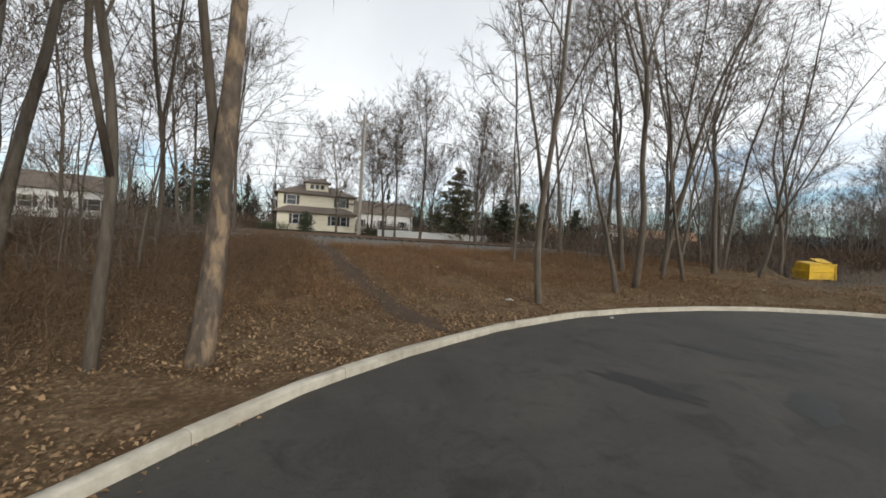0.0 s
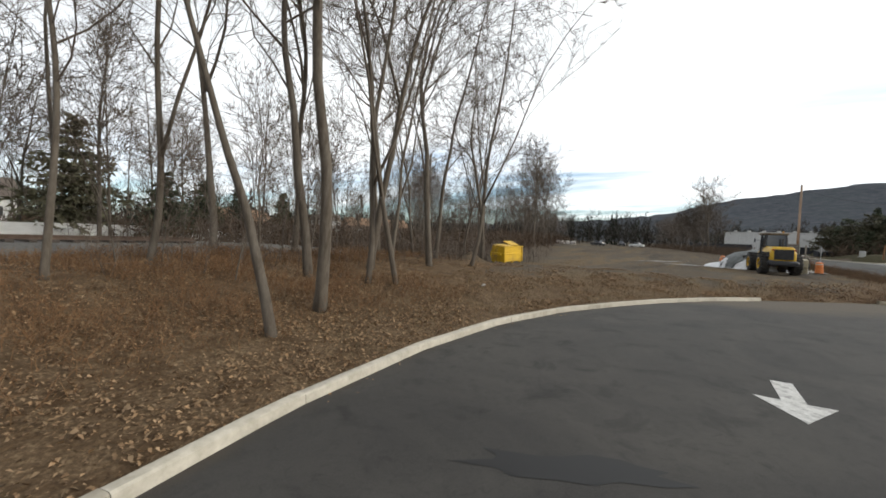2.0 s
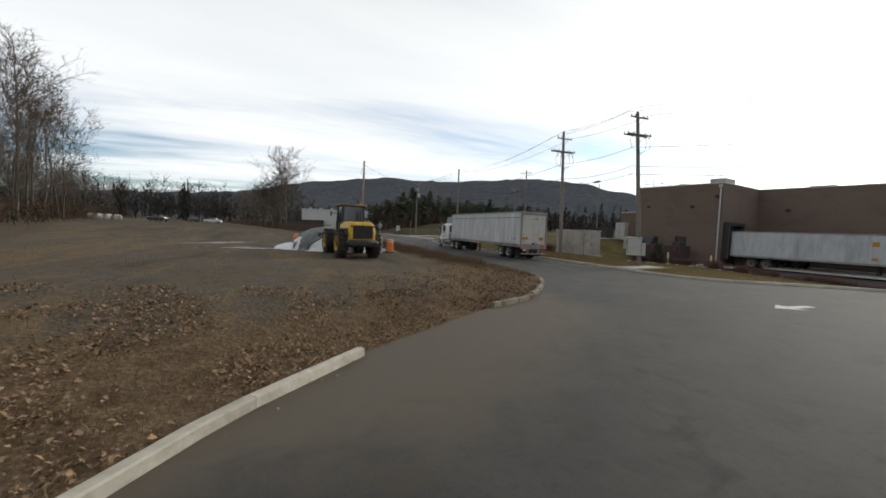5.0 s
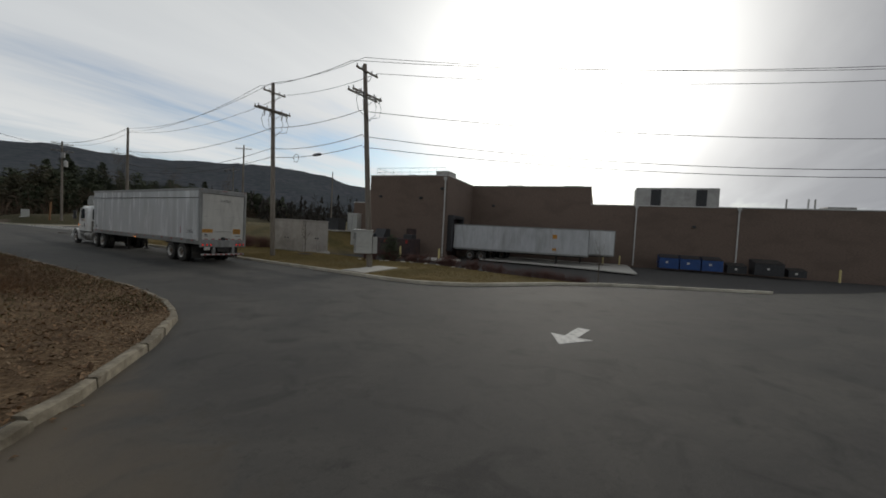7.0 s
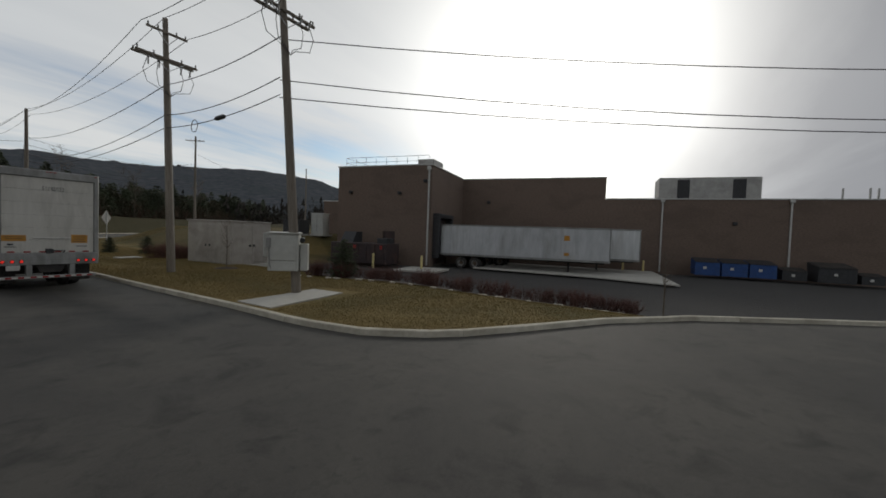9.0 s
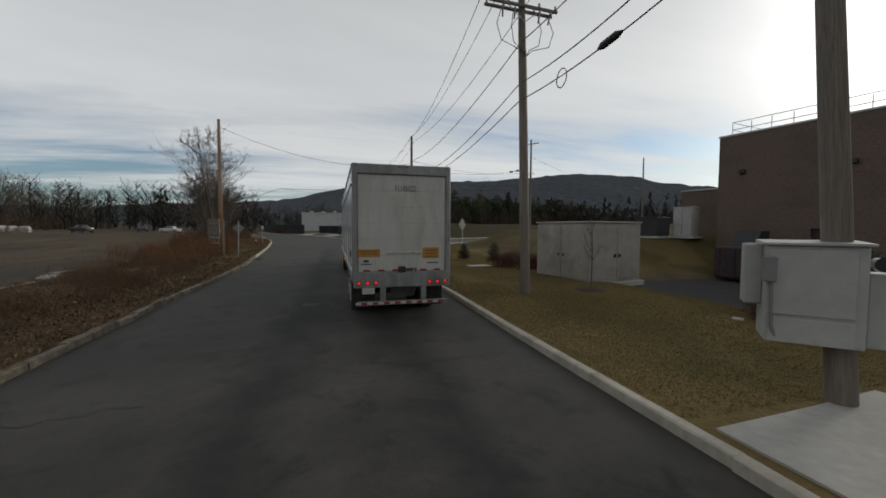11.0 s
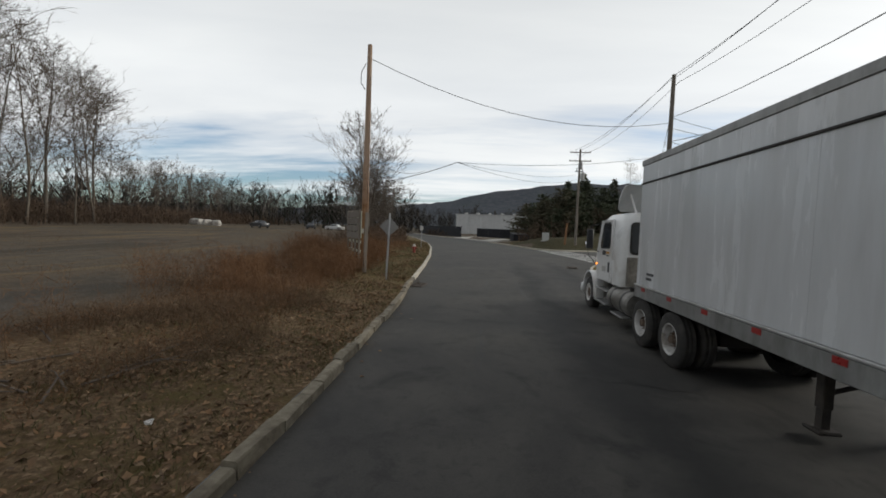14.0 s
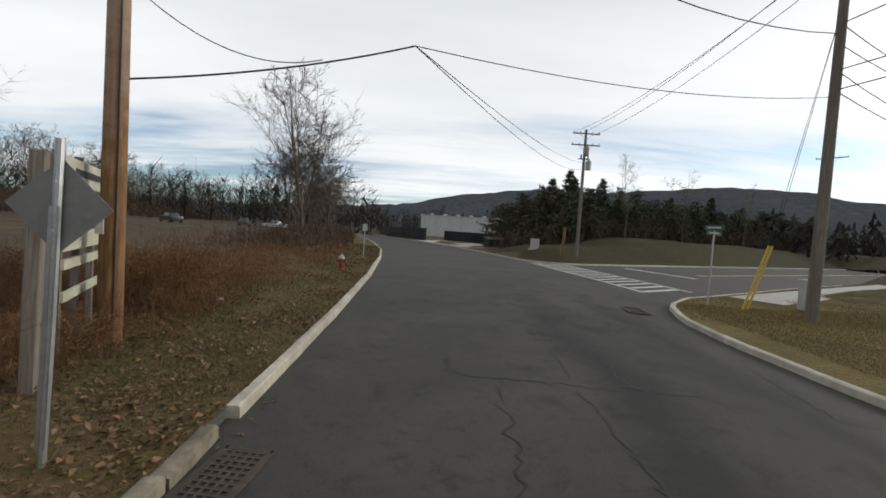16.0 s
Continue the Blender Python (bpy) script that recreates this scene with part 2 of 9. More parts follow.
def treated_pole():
    """New pole: orange-brown treated wood, streaked, with mottling that grows paler with height."""
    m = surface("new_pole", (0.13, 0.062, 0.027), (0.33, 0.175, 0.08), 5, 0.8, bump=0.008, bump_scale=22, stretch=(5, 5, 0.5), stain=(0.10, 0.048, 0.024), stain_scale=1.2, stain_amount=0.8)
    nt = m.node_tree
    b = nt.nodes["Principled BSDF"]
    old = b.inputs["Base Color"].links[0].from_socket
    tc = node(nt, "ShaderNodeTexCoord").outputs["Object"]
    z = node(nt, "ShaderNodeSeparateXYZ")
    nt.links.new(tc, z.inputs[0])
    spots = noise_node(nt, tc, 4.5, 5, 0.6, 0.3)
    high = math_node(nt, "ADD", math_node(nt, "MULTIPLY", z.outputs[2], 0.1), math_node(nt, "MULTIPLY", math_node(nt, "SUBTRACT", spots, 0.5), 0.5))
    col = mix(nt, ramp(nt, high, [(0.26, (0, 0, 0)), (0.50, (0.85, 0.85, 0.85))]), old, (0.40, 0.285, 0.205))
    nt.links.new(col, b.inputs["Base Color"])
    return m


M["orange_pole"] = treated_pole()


# ---------------------------------------------------------------- building blocks of geometry
class Geo:
    """Points and faces of one mesh."""

    def __init__(self):
        self.v, self.f = [], []

    def add(self, verts, faces, m=None):
        n = len(self.v)
        self.v += [tuple(m @ Vector(p)) for p in verts] if m is not None else [tuple(p) for p in verts]
        self.f += [tuple(i + n for i in f) for f in faces]
        return self

    def box(self, x, y, z, sx, sy, sz, m=None, bev=0.0):
        """A box about its centre, its edges cut by bev."""
        hx, hy, hz = sx / 2, sy / 2, sz / 2
        if bev <= 0:
            vs = [(x + a * hx, y + b * hy, z + c * hz) for c in (-1, 1) for b in (-1, 1) for a in (-1, 1)]
            return self.add(vs, [(0, 2, 3, 1), (4, 5, 7, 6), (0, 1, 5, 4), (2, 6, 7, 3), (0, 4, 6, 2), (1, 3, 7, 5)], m)
        bev = min(bev, hx * 0.9, hy * 0.9, hz * 0.9)
        vs, idx = [], {}
        for a in (-1, 1):
            for b in (-1, 1):
                for c in (-1, 1):
                    for ax in range(3):
                        d = [hx - bev, hy - bev, hz - bev]
                        d[ax] += bev
                        idx[a, b, c, ax] = len(vs)
                        vs.append((x + a * d[0], y + b * d[1], z + c * d[2]))
        fs = []
        for ax in range(3):
            o = [i for i in range(3) if i != ax]
            for s in (-1, 1):
                ring = []
                for p, q in ((-1, -1), (1, -1), (1, 1), (-1, 1)):
                    k = [0, 0, 0]
                    k[ax], k[o[0]], k[o[1]] = s, p, q
                    ring.append(idx[(*k, ax)])
                fs.append(tuple(ring))
            for p in (-1, 1):
                for q in (-1, 1):
                    k0, k1 = [0, 0, 0], [0, 0, 0]
                    k0[ax], k1[ax] = -1, 1
                    k0[o[0]] = k1[o[0]] = p
                    k0[o[1]] = k1[o[1]] = q
                    fs.append((idx[(*k0, o[0])], idx[(*k1, o[0])], idx[(*k1, o[1])], idx[(*k0, o[1])]))
        for a in (-1, 1):
            for b in (-1, 1):
                for c in (-1, 1):
                    fs.append((idx[a, b, c, 0], idx[a, b, c, 1], idx[a, b, c, 2]))
        return self.add(vs, fs, m)

    def tube(self, pts, radii, n=8, cap=True, m=None):
        """A round bar along points, with its own radius at each."""
        pts = [Vector(p) for p in pts]
        if isinstance(radii, (int, float)):
            radii = [radii] * len(pts)
        d0 = (pts[1] - pts[0]).normalized()
        side = d0.orthogonal().normalized()
        vs, fs = [], []
        for i, p in enumerate(pts):
            d = (pts[min(i + 1, len(pts) - 1)] - pts[max(i - 1, 0)]).normalized()
            side = (side - d * side.dot(d)).normalized()
            other = d.cross(side)
            for k in range(n):
                a = 2 * math.pi * k / n
                vs.append(p + (side * math.cos(a) + other * math.sin(a)) * radii[i])
        for i in range(len(pts) - 1):
            for k in range(n):
                a, b = i * n + k, i * n + (k + 1) % n
                fs.append((a, b, b + n, a + n))
        if cap:
            fs.append(tuple(reversed(range(n))))
            fs.append(tuple(range((len(pts) - 1) * n, len(pts) * n)))
        return self.add(vs, fs, m)

    def cyl(self, p, q, r, n=16, m=None):
        return self.tube([p, q], [r, r], n, True, m)

    def lathe(self, profile, n=24, m=None, caps=True):
        """Radius and height pairs, turned round z."""
        vs = [(r * math.cos(2 * math.pi * k / n), r * math.sin(2 * math.pi * k / n), z) for r, z in profile for k in range(n)]
        fs = [(i * n + k, i * n + (k + 1) % n, (i + 1) * n + (k + 1) % n, (i + 1) * n + k) for i in range(len(profile) - 1) for k in range(n)]
        if caps:
            fs += [tuple(reversed(range(n))), tuple(range((len(profile) - 1) * n, len(profile) * n))]
        return self.add(vs, fs, m)

    def prism(self, ring, lo, hi, axis=0, m=None):
        """A flat outline pushed along an axis; the outline's pairs are the two other axes in order."""
        n = len(ring)

        def at(p, h):
            q = list(p)
            q.insert(axis, h)
            return tuple(q)
        vs = [at(p, lo) for p in ring] + [at(p, hi) for p in ring]
        fs = [(i, (i + 1) % n, (i + 1) % n + n, i + n) for i in range(n)] + [tuple(reversed(range(n))), tuple(range(n, 2 * n))]
        return self.add(vs, fs, m)

    def loft(self, rings, m=None, caps=True):
        n = len(rings[0])
        vs = [p for r in rings for p in r]
        fs = [(i * n + k, i * n + (k + 1) % n, (i + 1) * n + (k + 1) % n, (i + 1) * n + k) for i in range(len(rings) - 1) for k in range(n)]
        if caps:
            fs += [tuple(reversed(range(n))), tuple(range((len(rings) - 1) * n, len(rings) * n))]
        return self.add(vs, fs, m)

    def mesh(self, name, smooth=False, tidy=True):
        me = bpy.data.meshes.new(name)
        me.from_pydata(self.v, [], self.f)
        if tidy and len(self.f) < 60000:
            bm = bmesh.new()
            bm.from_mesh(me)
            bmesh.ops.recalc_face_normals(bm, faces=bm.faces)
            bm.to_mesh(me)
            bm.free()
        if smooth:
            me.polygons.foreach_set("use_smooth", [True] * len(me.polygons))
            if smooth != "all":
                me.set_sharp_from_angle(angle=radians(38))
        me.update()
        return me


def part(name, geo, material, parent, label="", smooth=False, at=None):
    """One mesh object under a thing or a part."""
    ob = new(name, geo.mesh(name, smooth) if isinstance(geo, Geo) else geo)
    if not ob.data.materials:
        ob.data.materials.append(M[material] if isinstance(material, str) else material)
    if parent is not None:
        ob.parent = parent
    if at is not None:
        ob.matrix_basis = at
    return tagged(ob, label)


def thing(name, m, label, category, group="", kind=""):
    """An Empty at a thing's base, to carry its parts."""
    ob = new(name)
    ob.empty_display_size = 0.2
    ob.matrix_basis = m
    return tagged(ob, label, category, group, kind)


def piece(name, geo, material, label, category, group="", kind="", smooth=False, at=None):
    """A thing that is a single mesh."""
    return tagged(part(name, geo, material, None, "", smooth, at), label, category, group, kind)


def raw_mesh(name, verts, faces_flat, per_face, material):
    """A large mesh from arrays; every face has the same number of corners."""
    me = bpy.data.meshes.new(name)
    nf = len(faces_flat) // per_face
    me.vertices.add(len(verts))
    me.vertices.foreach_set("co", np.asarray(verts, np.float32).ravel())
    me.loops.add(len(faces_flat))
    me.loops.foreach_set("vertex_index", np.asarray(faces_flat, np.int32))
    me.polygons.add(nf)
    me.polygons.foreach_set("loop_start", np.arange(0, nf * per_face, per_face, dtype=np.int32))
    me.update(calc_edges=True)
    me.validate()
    me.materials.append(M[material] if isinstance(material, str) else material)
    return me


# ---------------------------------------------------------------- the plan: kerb lines and levels
KERB_BEND = [(-9, -59.2), (-12.5, -57.6), (-15.9, -55.55), (-17.2, -54.5), (-18.6, -53.2), (-20, -51.4), (-21.8, -48.5), (-23.2, -45.2), (-23.95, -42),
             (-24.3, -38.5), (-24.15, -35), (-23.4, -31.8), (-22.1, -28.8), (-20.9, -26.5), (-19.2, -24), (-17.25, -22)]
KERB_WEST = [(-12.6, -18.4), (-11, -17.6), (-9.4, -16.2), (-7.9, -14.4), (-6.7, -12.5), (-6.1, -10.4), (-5.85, -8), (-5.85, -5), (-5.95, -2), (-6.05, 1.5),
             (-6.2, 5), (-6.25, 9), (-6.35, 13), (-6.6, 17.5), (-7, 22.5), (-7.35, 28), (-7.95, 35), (-9.3, 45.5), (-10.9, 55), (-13.9, 68), (-16.5, 78), (-20.5, 92), (-27, 113), (-36, 140)]
KERB_FENCE = [(-28, 140), (-22.5, 124), (-17.5, 110), (-12.5, 99.5), (-11, 96.5)]
KERB_CORNER = [(-3.0, 74.5), (-2.0, 70), (-0.6, 65.3), (0.6, 60), (1.3, 56.5), (2.2, 53.8), (3.6, 52.3), (5.8, 52.4), (13.3, 57.2), (18, 60.5), (40, 75.5), (75, 98.7)]
KERB_EAST = [(75, 81.3), (40, 58.2), (28.4, 50.5), (18, 43.5), (9.7, 37.4), (6.9, 35.5), (5.2, 34.4), (3.5, 32.5), (2.6, 30.2), (2.4, 28), (2.5, 25.5), (2.75, 22.5), (3.1, 17),
             (3.5, 11), (3.5, 4), (3.45, 0), (3.4, -4), (3.4, -8), (3.3, -10.6), (3.6, -12.5), (4.6, -14), (6.4, -15.2), (9, -16.8), (11.4, -19), (13.8, -22.5), (16.2, -26.3)]
SOUTH = [(22, -31), (44, -44), (52, -78), (-2, -78), (-6, -62)]
ROAD = KERB_BEND + KERB_WEST + KERB_FENCE + KERB_CORNER + KERB_EAST + SOUTH


def smooth01(a, b, x):
    t = np.clip((np.asarray(x, float) - a) / (b - a), 0, 1)
    return t * t * (3 - 2 * t)


def road_z(x, y):
    return 0.45 * smooth01(14, 42, y) + 0.004 * np.maximum(np.asarray(y, float) - 45, 0)


def inside(poly, x, y):
    x, y = np.asarray(x, float), np.asarray(y, float)
    hit = np.zeros(x.shape, bool)
    for (x0, y0), (x1, y1) in zip(poly, poly[1:] + poly[:1]):
        if y0 == y1:
            continue
        cond = (y0 > y) != (y1 > y)
        hit ^= cond & (x < (x1 - x0) * (y - y0) / (y1 - y0) + x0)
    return hit


def away(line, x, y):
    """Distance to a line of points."""
    x, y = np.asarray(x, float), np.asarray(y, float)
    best = np.full(x.shape, 1e9)
    for (x0, y0), (x1, y1) in zip(line, line[1:]):
        dx, dy = x1 - x0, y1 - y0
        t = np.clip(((x - x0) * dx + (y - y0) * dy) / (dx * dx + dy * dy), 0, 1)
        best = np.minimum(best, np.hypot(x - x0 - t * dx, y - y0 - t * dy))
    return best


def waves(x, y, step, seed):
    """Soft uneven ground, about -1 to 1."""
    r = np.random.RandomState(seed)
    out = 0
    for _ in range(7):
        a, p, k = r.rand() * 6.28, r.rand() * 6.28, (0.6 + r.rand()) * 6.28 / step
        out = out + np.sin(k * (x * math.cos(a) + y * math.sin(a)) + p)
    return out / 3.5


RAIL_X = -41.0                                  # the track bed beyond the trees runs along y


def ground_z(x, y):
    """The lie of the land outside the roads."""
    x, y = np.asarray(x, float), np.asarray(y, float)
    d = away(ROAD + ROAD[:1], x, y)
    open_side = np.minimum(away([KERB_BEND[-1], KERB_WEST[0]], x, y), away(SOUTH, x, y))
    lip = 0.13 * smooth01(0.2, 1.2, open_side)
    west = smooth01(2, -6, x)
    z = road_z(x, y) + lip + west * (0.34 * smooth01(0.3, 4.5, d)) + (1 - west) * 0.08 * smooth01(0.5, 5, d)
    z = z + 0.05 * waves(x, y, 7, 3) * smooth01(0.5, 3, d) + 0.09 * waves(x, y, 23, 4) * smooth01(2, 9, d)
    bank = smooth01(2.5, 11.5, d) * smooth01(-12, -32, y) * smooth01(-14, -19, x)
    z = z + bank * 0.85                         # the rise to the track bed
    z = z + 1.0 * smooth01(-20, -90, x) * smooth01(0, 40, y)
    yard = smooth01(9.5, 15, x) * smooth01(13, 8, y)
    z = z - yard * (0.72 + z * 0.5)
    z = z + 1.75 * smooth01(12, 21, x) * smooth01(8.5, 14.0, y) * smooth01(1, 9, d)      # the grassy rise behind the store
    berm = smooth01(0, 5, away(KERB_CORNER, x, y)) * smooth01(50, 54, y) * smooth01(-3, 1, x) * (1 - smooth01(63, 72, y) * smooth01(9, 3, x))
    z = z + 1.2 * berm
    return z


def build_ground():
    from mathutils.geometry import delaunay_2d_cdt
    rnd = np.random.RandomState(5)
    pts = [np.array(ROAD)]

    def grid(x0, x1, y0, y1, step, hole=None):
        gx, gy = np.meshgrid(np.arange(x0, x1, step), np.arange(y0, y1, step))
        p = np.stack([gx.ravel(), gy.ravel()], 1) + (rnd.rand(gx.size, 2) - 0.5) * step * 0.5
        if hole:
            p = p[~((p[:, 0] > hole[0]) & (p[:, 0] < hole[1]) & (p[:, 1] > hole[2]) & (p[:, 1] < hole[3]))]
        keep = away(ROAD + ROAD[:1], p[:, 0], p[:, 1]) > step * 0.35
        pts.append(p[keep])
    near = (-48, 30, -66, 70)
    grid(*near, 1.25)
    mid = (-150, 130, -150, 190)
    grid(*mid, 6.0, near)
    far = (-700, 700, -600, 800)
    grid(*far, 60.0, mid)
    pts.append(np.array([(3500 * math.cos(a), 3500 * math.sin(a)) for a in np.linspace(0, 6.283, 32, endpoint=False)]))
    p = np.concatenate(pts)
    n = len(ROAD)
    edges = [(i, (i + 1) % n) for i in range(n)]
    co, _, faces, *_ = delaunay_2d_cdt([Vector(q) for q in p.tolist()], edges, [], 0, 1e-5)
    co = np.array([tuple(c) for c in co])
    tri = np.array([f for f in faces if len(f) == 3])
    a, b, c = co[tri[:, 0]], co[tri[:, 1]], co[tri[:, 2]]
    turn = (b[:, 0] - a[:, 0]) * (c[:, 1] - a[:, 1]) - (b[:, 1] - a[:, 1]) * (c[:, 0] - a[:, 0])
    tri[turn < 0] = tri[turn < 0][:, ::-1]
    mid_p = co[tri].mean(1)
    road = inside(ROAD, mid_p[:, 0], mid_p[:, 1])
    out = []
    for name, sel in (("road", road), ("ground", ~road)):
        t = tri[sel]
        used, inv = np.unique(t, return_inverse=True)
        q = co[used]
        z = road_z(q[:, 0], q[:, 1]) if name == "road" else ground_z(q[:, 0], q[:, 1])
        out.append((name, np.c_[q, z], inv.reshape(-1)))
    return out


def point_attribute(me, name, values):
    at = me.attributes.new(name, "FLOAT", "POINT")
    at.data.foreach_set("value", np.asarray(values, np.float32))


def attribute(nt, name):
    n = nt.nodes.new("ShaderNodeAttribute")
    n.attribute_name = name
    return n.outputs["Fac"]


def ground_material():
    m = bpy.data.materials.new("ground")
    m.use_nodes = True
    nt = m.node_tree
    b = nt.nodes["Principled BSDF"]
    tc = node(nt, "ShaderNodeTexCoord").outputs["Object"]
    fine, mid, broad = noise_node(nt, tc, 14, 8, 0.7), noise_node(nt, tc, 2.2, 6, 0.65), noise_node(nt, tc, 0.25, 5, 0.6, 0.5)
    speck = node(nt, "ShaderNodeTexVoronoi")
    speck.inputs["Scale"].default_value = 9.0
    nt.links.new(tc, speck.inputs["Vector"])
    litter = ramp(nt, fine, [(0.28, (0.056, 0.037, 0.021)), (0.5, (0.150, 0.100, 0.057)), (0.74, (0.305, 0.220, 0.132))])
    litter = mix(nt, ramp(nt, mid, [(0.42, (0, 0, 0)), (0.62, (0.85, 0.85, 0.85))]), litter, (0.085, 0.052, 0.027))
    soil = ramp(nt, fine, [(0.3, (0.052, 0.039, 0.027)), (0.7, (0.140, 0.108, 0.076))])
    gravel = ramp(nt, fine, [(0.25, (0.054, 0.049, 0.041)), (0.55, (0.112, 0.094, 0.071)), (0.80, (0.215, 0.185, 0.145))])
    gravel = mix(nt, ramp(nt, broad, [(0.36, (0, 0, 0)), (0.56, (0.75, 0.75, 0.75))]), gravel, (0.112, 0.083, 0.053))
    mp = node(nt, "ShaderNodeMapping")
    mp.inputs["Rotation"].default_value, mp.inputs["Scale"].default_value = (0, 0, radians(22)), (0.34, 0.07, 1)
    nt.links.new(tc, mp.inputs[0])
    streak = noise_node(nt, mp.outputs[0], 1.0, 6, 0.6, 0.6)
    gravel = mix(nt, ramp(nt, streak, [(0.54, (0, 0, 0)), (0.60, (0.75, 0.75, 0.75))]), gravel, (0.056, 0.048, 0.037))
    gravel = mix(nt, ramp(nt, streak, [(0.41, (0.8, 0.8, 0.8)), (0.46, (0, 0, 0))]), gravel, (0.160, 0.112, 0.060))
    gravel = mix(nt, ramp(nt, mid, [(0.50, (0, 0, 0)), (0.66, (0.75, 0.75, 0.75))]), gravel, (0.055, 0.047, 0.037))
    grass = ramp(nt, fine, [(0.28, (0.150, 0.108, 0.042)), (0.72, (0.225, 0.165, 0.066))])
    grass = mix(nt, ramp(nt, mid, [(0.42, (0, 0, 0)), (0.70, (0.22, 0.22, 0.22))]), grass, (0.050, 0.044, 0.016))
    grass = mix(nt, ramp(nt, broad, [(0.44, (0, 0, 0)), (0.60, (0.65, 0.65, 0.65))]), grass, (0.062, 0.060, 0.021))
    rank = ramp(nt, fine, [(0.28, (0.020, 0.020, 0.008)), (0.72, (0.060, 0.054, 0.022))])
    rank = mix(nt, ramp(nt, mid, [(0.46, (0, 0, 0)), (0.64, (0.7, 0.7, 0.7))]), rank, (0.062, 0.046, 0.022))
    grass = mix(nt, attribute(nt, "rank"), grass, rank)
    tar = ramp(nt, fine, [(0.3, (0.045, 0.043, 0.042)), (0.7, (0.085, 0.082, 0.08))])
    far = ramp(nt, mid, [(0.35, (0.05, 0.040, 0.028)), (0.65, (0.10, 0.08, 0.054))])

    def edge(name):
        a = math_node(nt, "ADD", attribute(nt, name), math_node(nt, "MULTIPLY", math_node(nt, "SUBTRACT", mid, 0.5), 0.9))
        return ramp(nt, a, [(0.40, (0, 0, 0)), (0.60, (1, 1, 1))])
    col = mix(nt, edge("litter"), soil, litter)
    col = mix(nt, edge("gravel"), col, gravel)
    col = mix(nt, edge("grass"), col, grass)
    col = mix(nt, attribute(nt, "tar"), col, tar)
    col = mix(nt, attribute(nt, "far"), col, far)
    nt.links.new(col, b.inputs["Base Color"])
    b.inputs["Roughness"].default_value = 0.95
    b.inputs["Specular IOR Level"].default_value = 0.15
    bp = node(nt, "ShaderNodeBump")
    bp.inputs["Strength"].default_value, bp.inputs["Distance"].default_value = 0.8, 0.05
    nt.links.new(math_node(nt, "ADD", fine, speck.outputs["Distance"]), bp.inputs["Height"])
    nt.links.new(bp.outputs[0], b.inputs["Normal"])
    return m


def asphalt_material():
    m = bpy.data.materials.new("asphalt")
    m.use_nodes = True
    nt = m.node_tree
    b = nt.nodes["Principled BSDF"]
    tc = node(nt, "ShaderNodeTexCoord").outputs["Object"]
    fine, mid = noise_node(nt, tc, 45, 6, 0.7), noise_node(nt, tc, 1.1, 6, 0.65, 0.6)
    broad = noise_node(nt, tc, 0.22, 7, 0.65, 1.2)
    col = ramp(nt, fine, [(0.25, (0.028, 0.0270, 0.0258)), (0.6, (0.053, 0.0495, 0.0450)), (0.85, (0.107, 0.100, 0.089))])
    col = mix(nt, ramp(nt, broad, [(0.40, (0, 0, 0)), (0.64, (0.8, 0.8, 0.8))]), col, (0.081, 0.0755, 0.0665))
    col = mix(nt, ramp(nt, mid, [(0.53, (0, 0, 0)), (0.68, (0.62, 0.62, 0.62))]), col, (0.020, 0.0194, 0.0185))
    dust = ramp(nt, math_node(nt, "ADD", attribute(nt, "dust"), math_node(nt, "MULTIPLY", math_node(nt, "SUBTRACT", mid, 0.5), 0.8)),
                [(0.35, (0, 0, 0)), (0.75, (0.8, 0.8, 0.8))])
    speckle = noise_node(nt, tc, 7.0, 6, 0.7, 0.8)
    col = mix(nt, ramp(nt, speckle, [(0.52, (0, 0, 0)), (0.70, (0.55, 0.55, 0.55))]), col, (0.030, 0.0288, 0.0275))
    col = mix(nt, dust, col, (0.115, 0.092, 0.066))
    # worn wheel tracks along the straight road
    wear = ramp(nt, math_node(nt, "ADD", attribute(nt, "wear"), math_node(nt, "MULTIPLY", math_node(nt, "SUBTRACT", mid, 0.5), 0.7)),
                [(0.32, (0, 0, 0)), (0.75, (0.8, 0.8, 0.8))])
    col = mix(nt, wear, col, (0.020, 0.0198, 0.0195))
    nt.links.new(col, b.inputs["Base Color"])
    nt.links.new(math_node(nt, "ADD", math_node(nt, "MULTIPLY", broad, 0.25), 0.68), b.inputs["Roughness"])
    b.inputs["Specular IOR Level"].default_value = 0.3
    bp = node(nt, "ShaderNodeBump")
    bp.inputs["Strength"].default_value, bp.inputs["Distance"].default_value = 0.5, 0.012
    nt.links.new(fine, bp.inputs["Height"])
    nt.links.new(bp.outputs[0], b.inputs["Normal"])
    return m


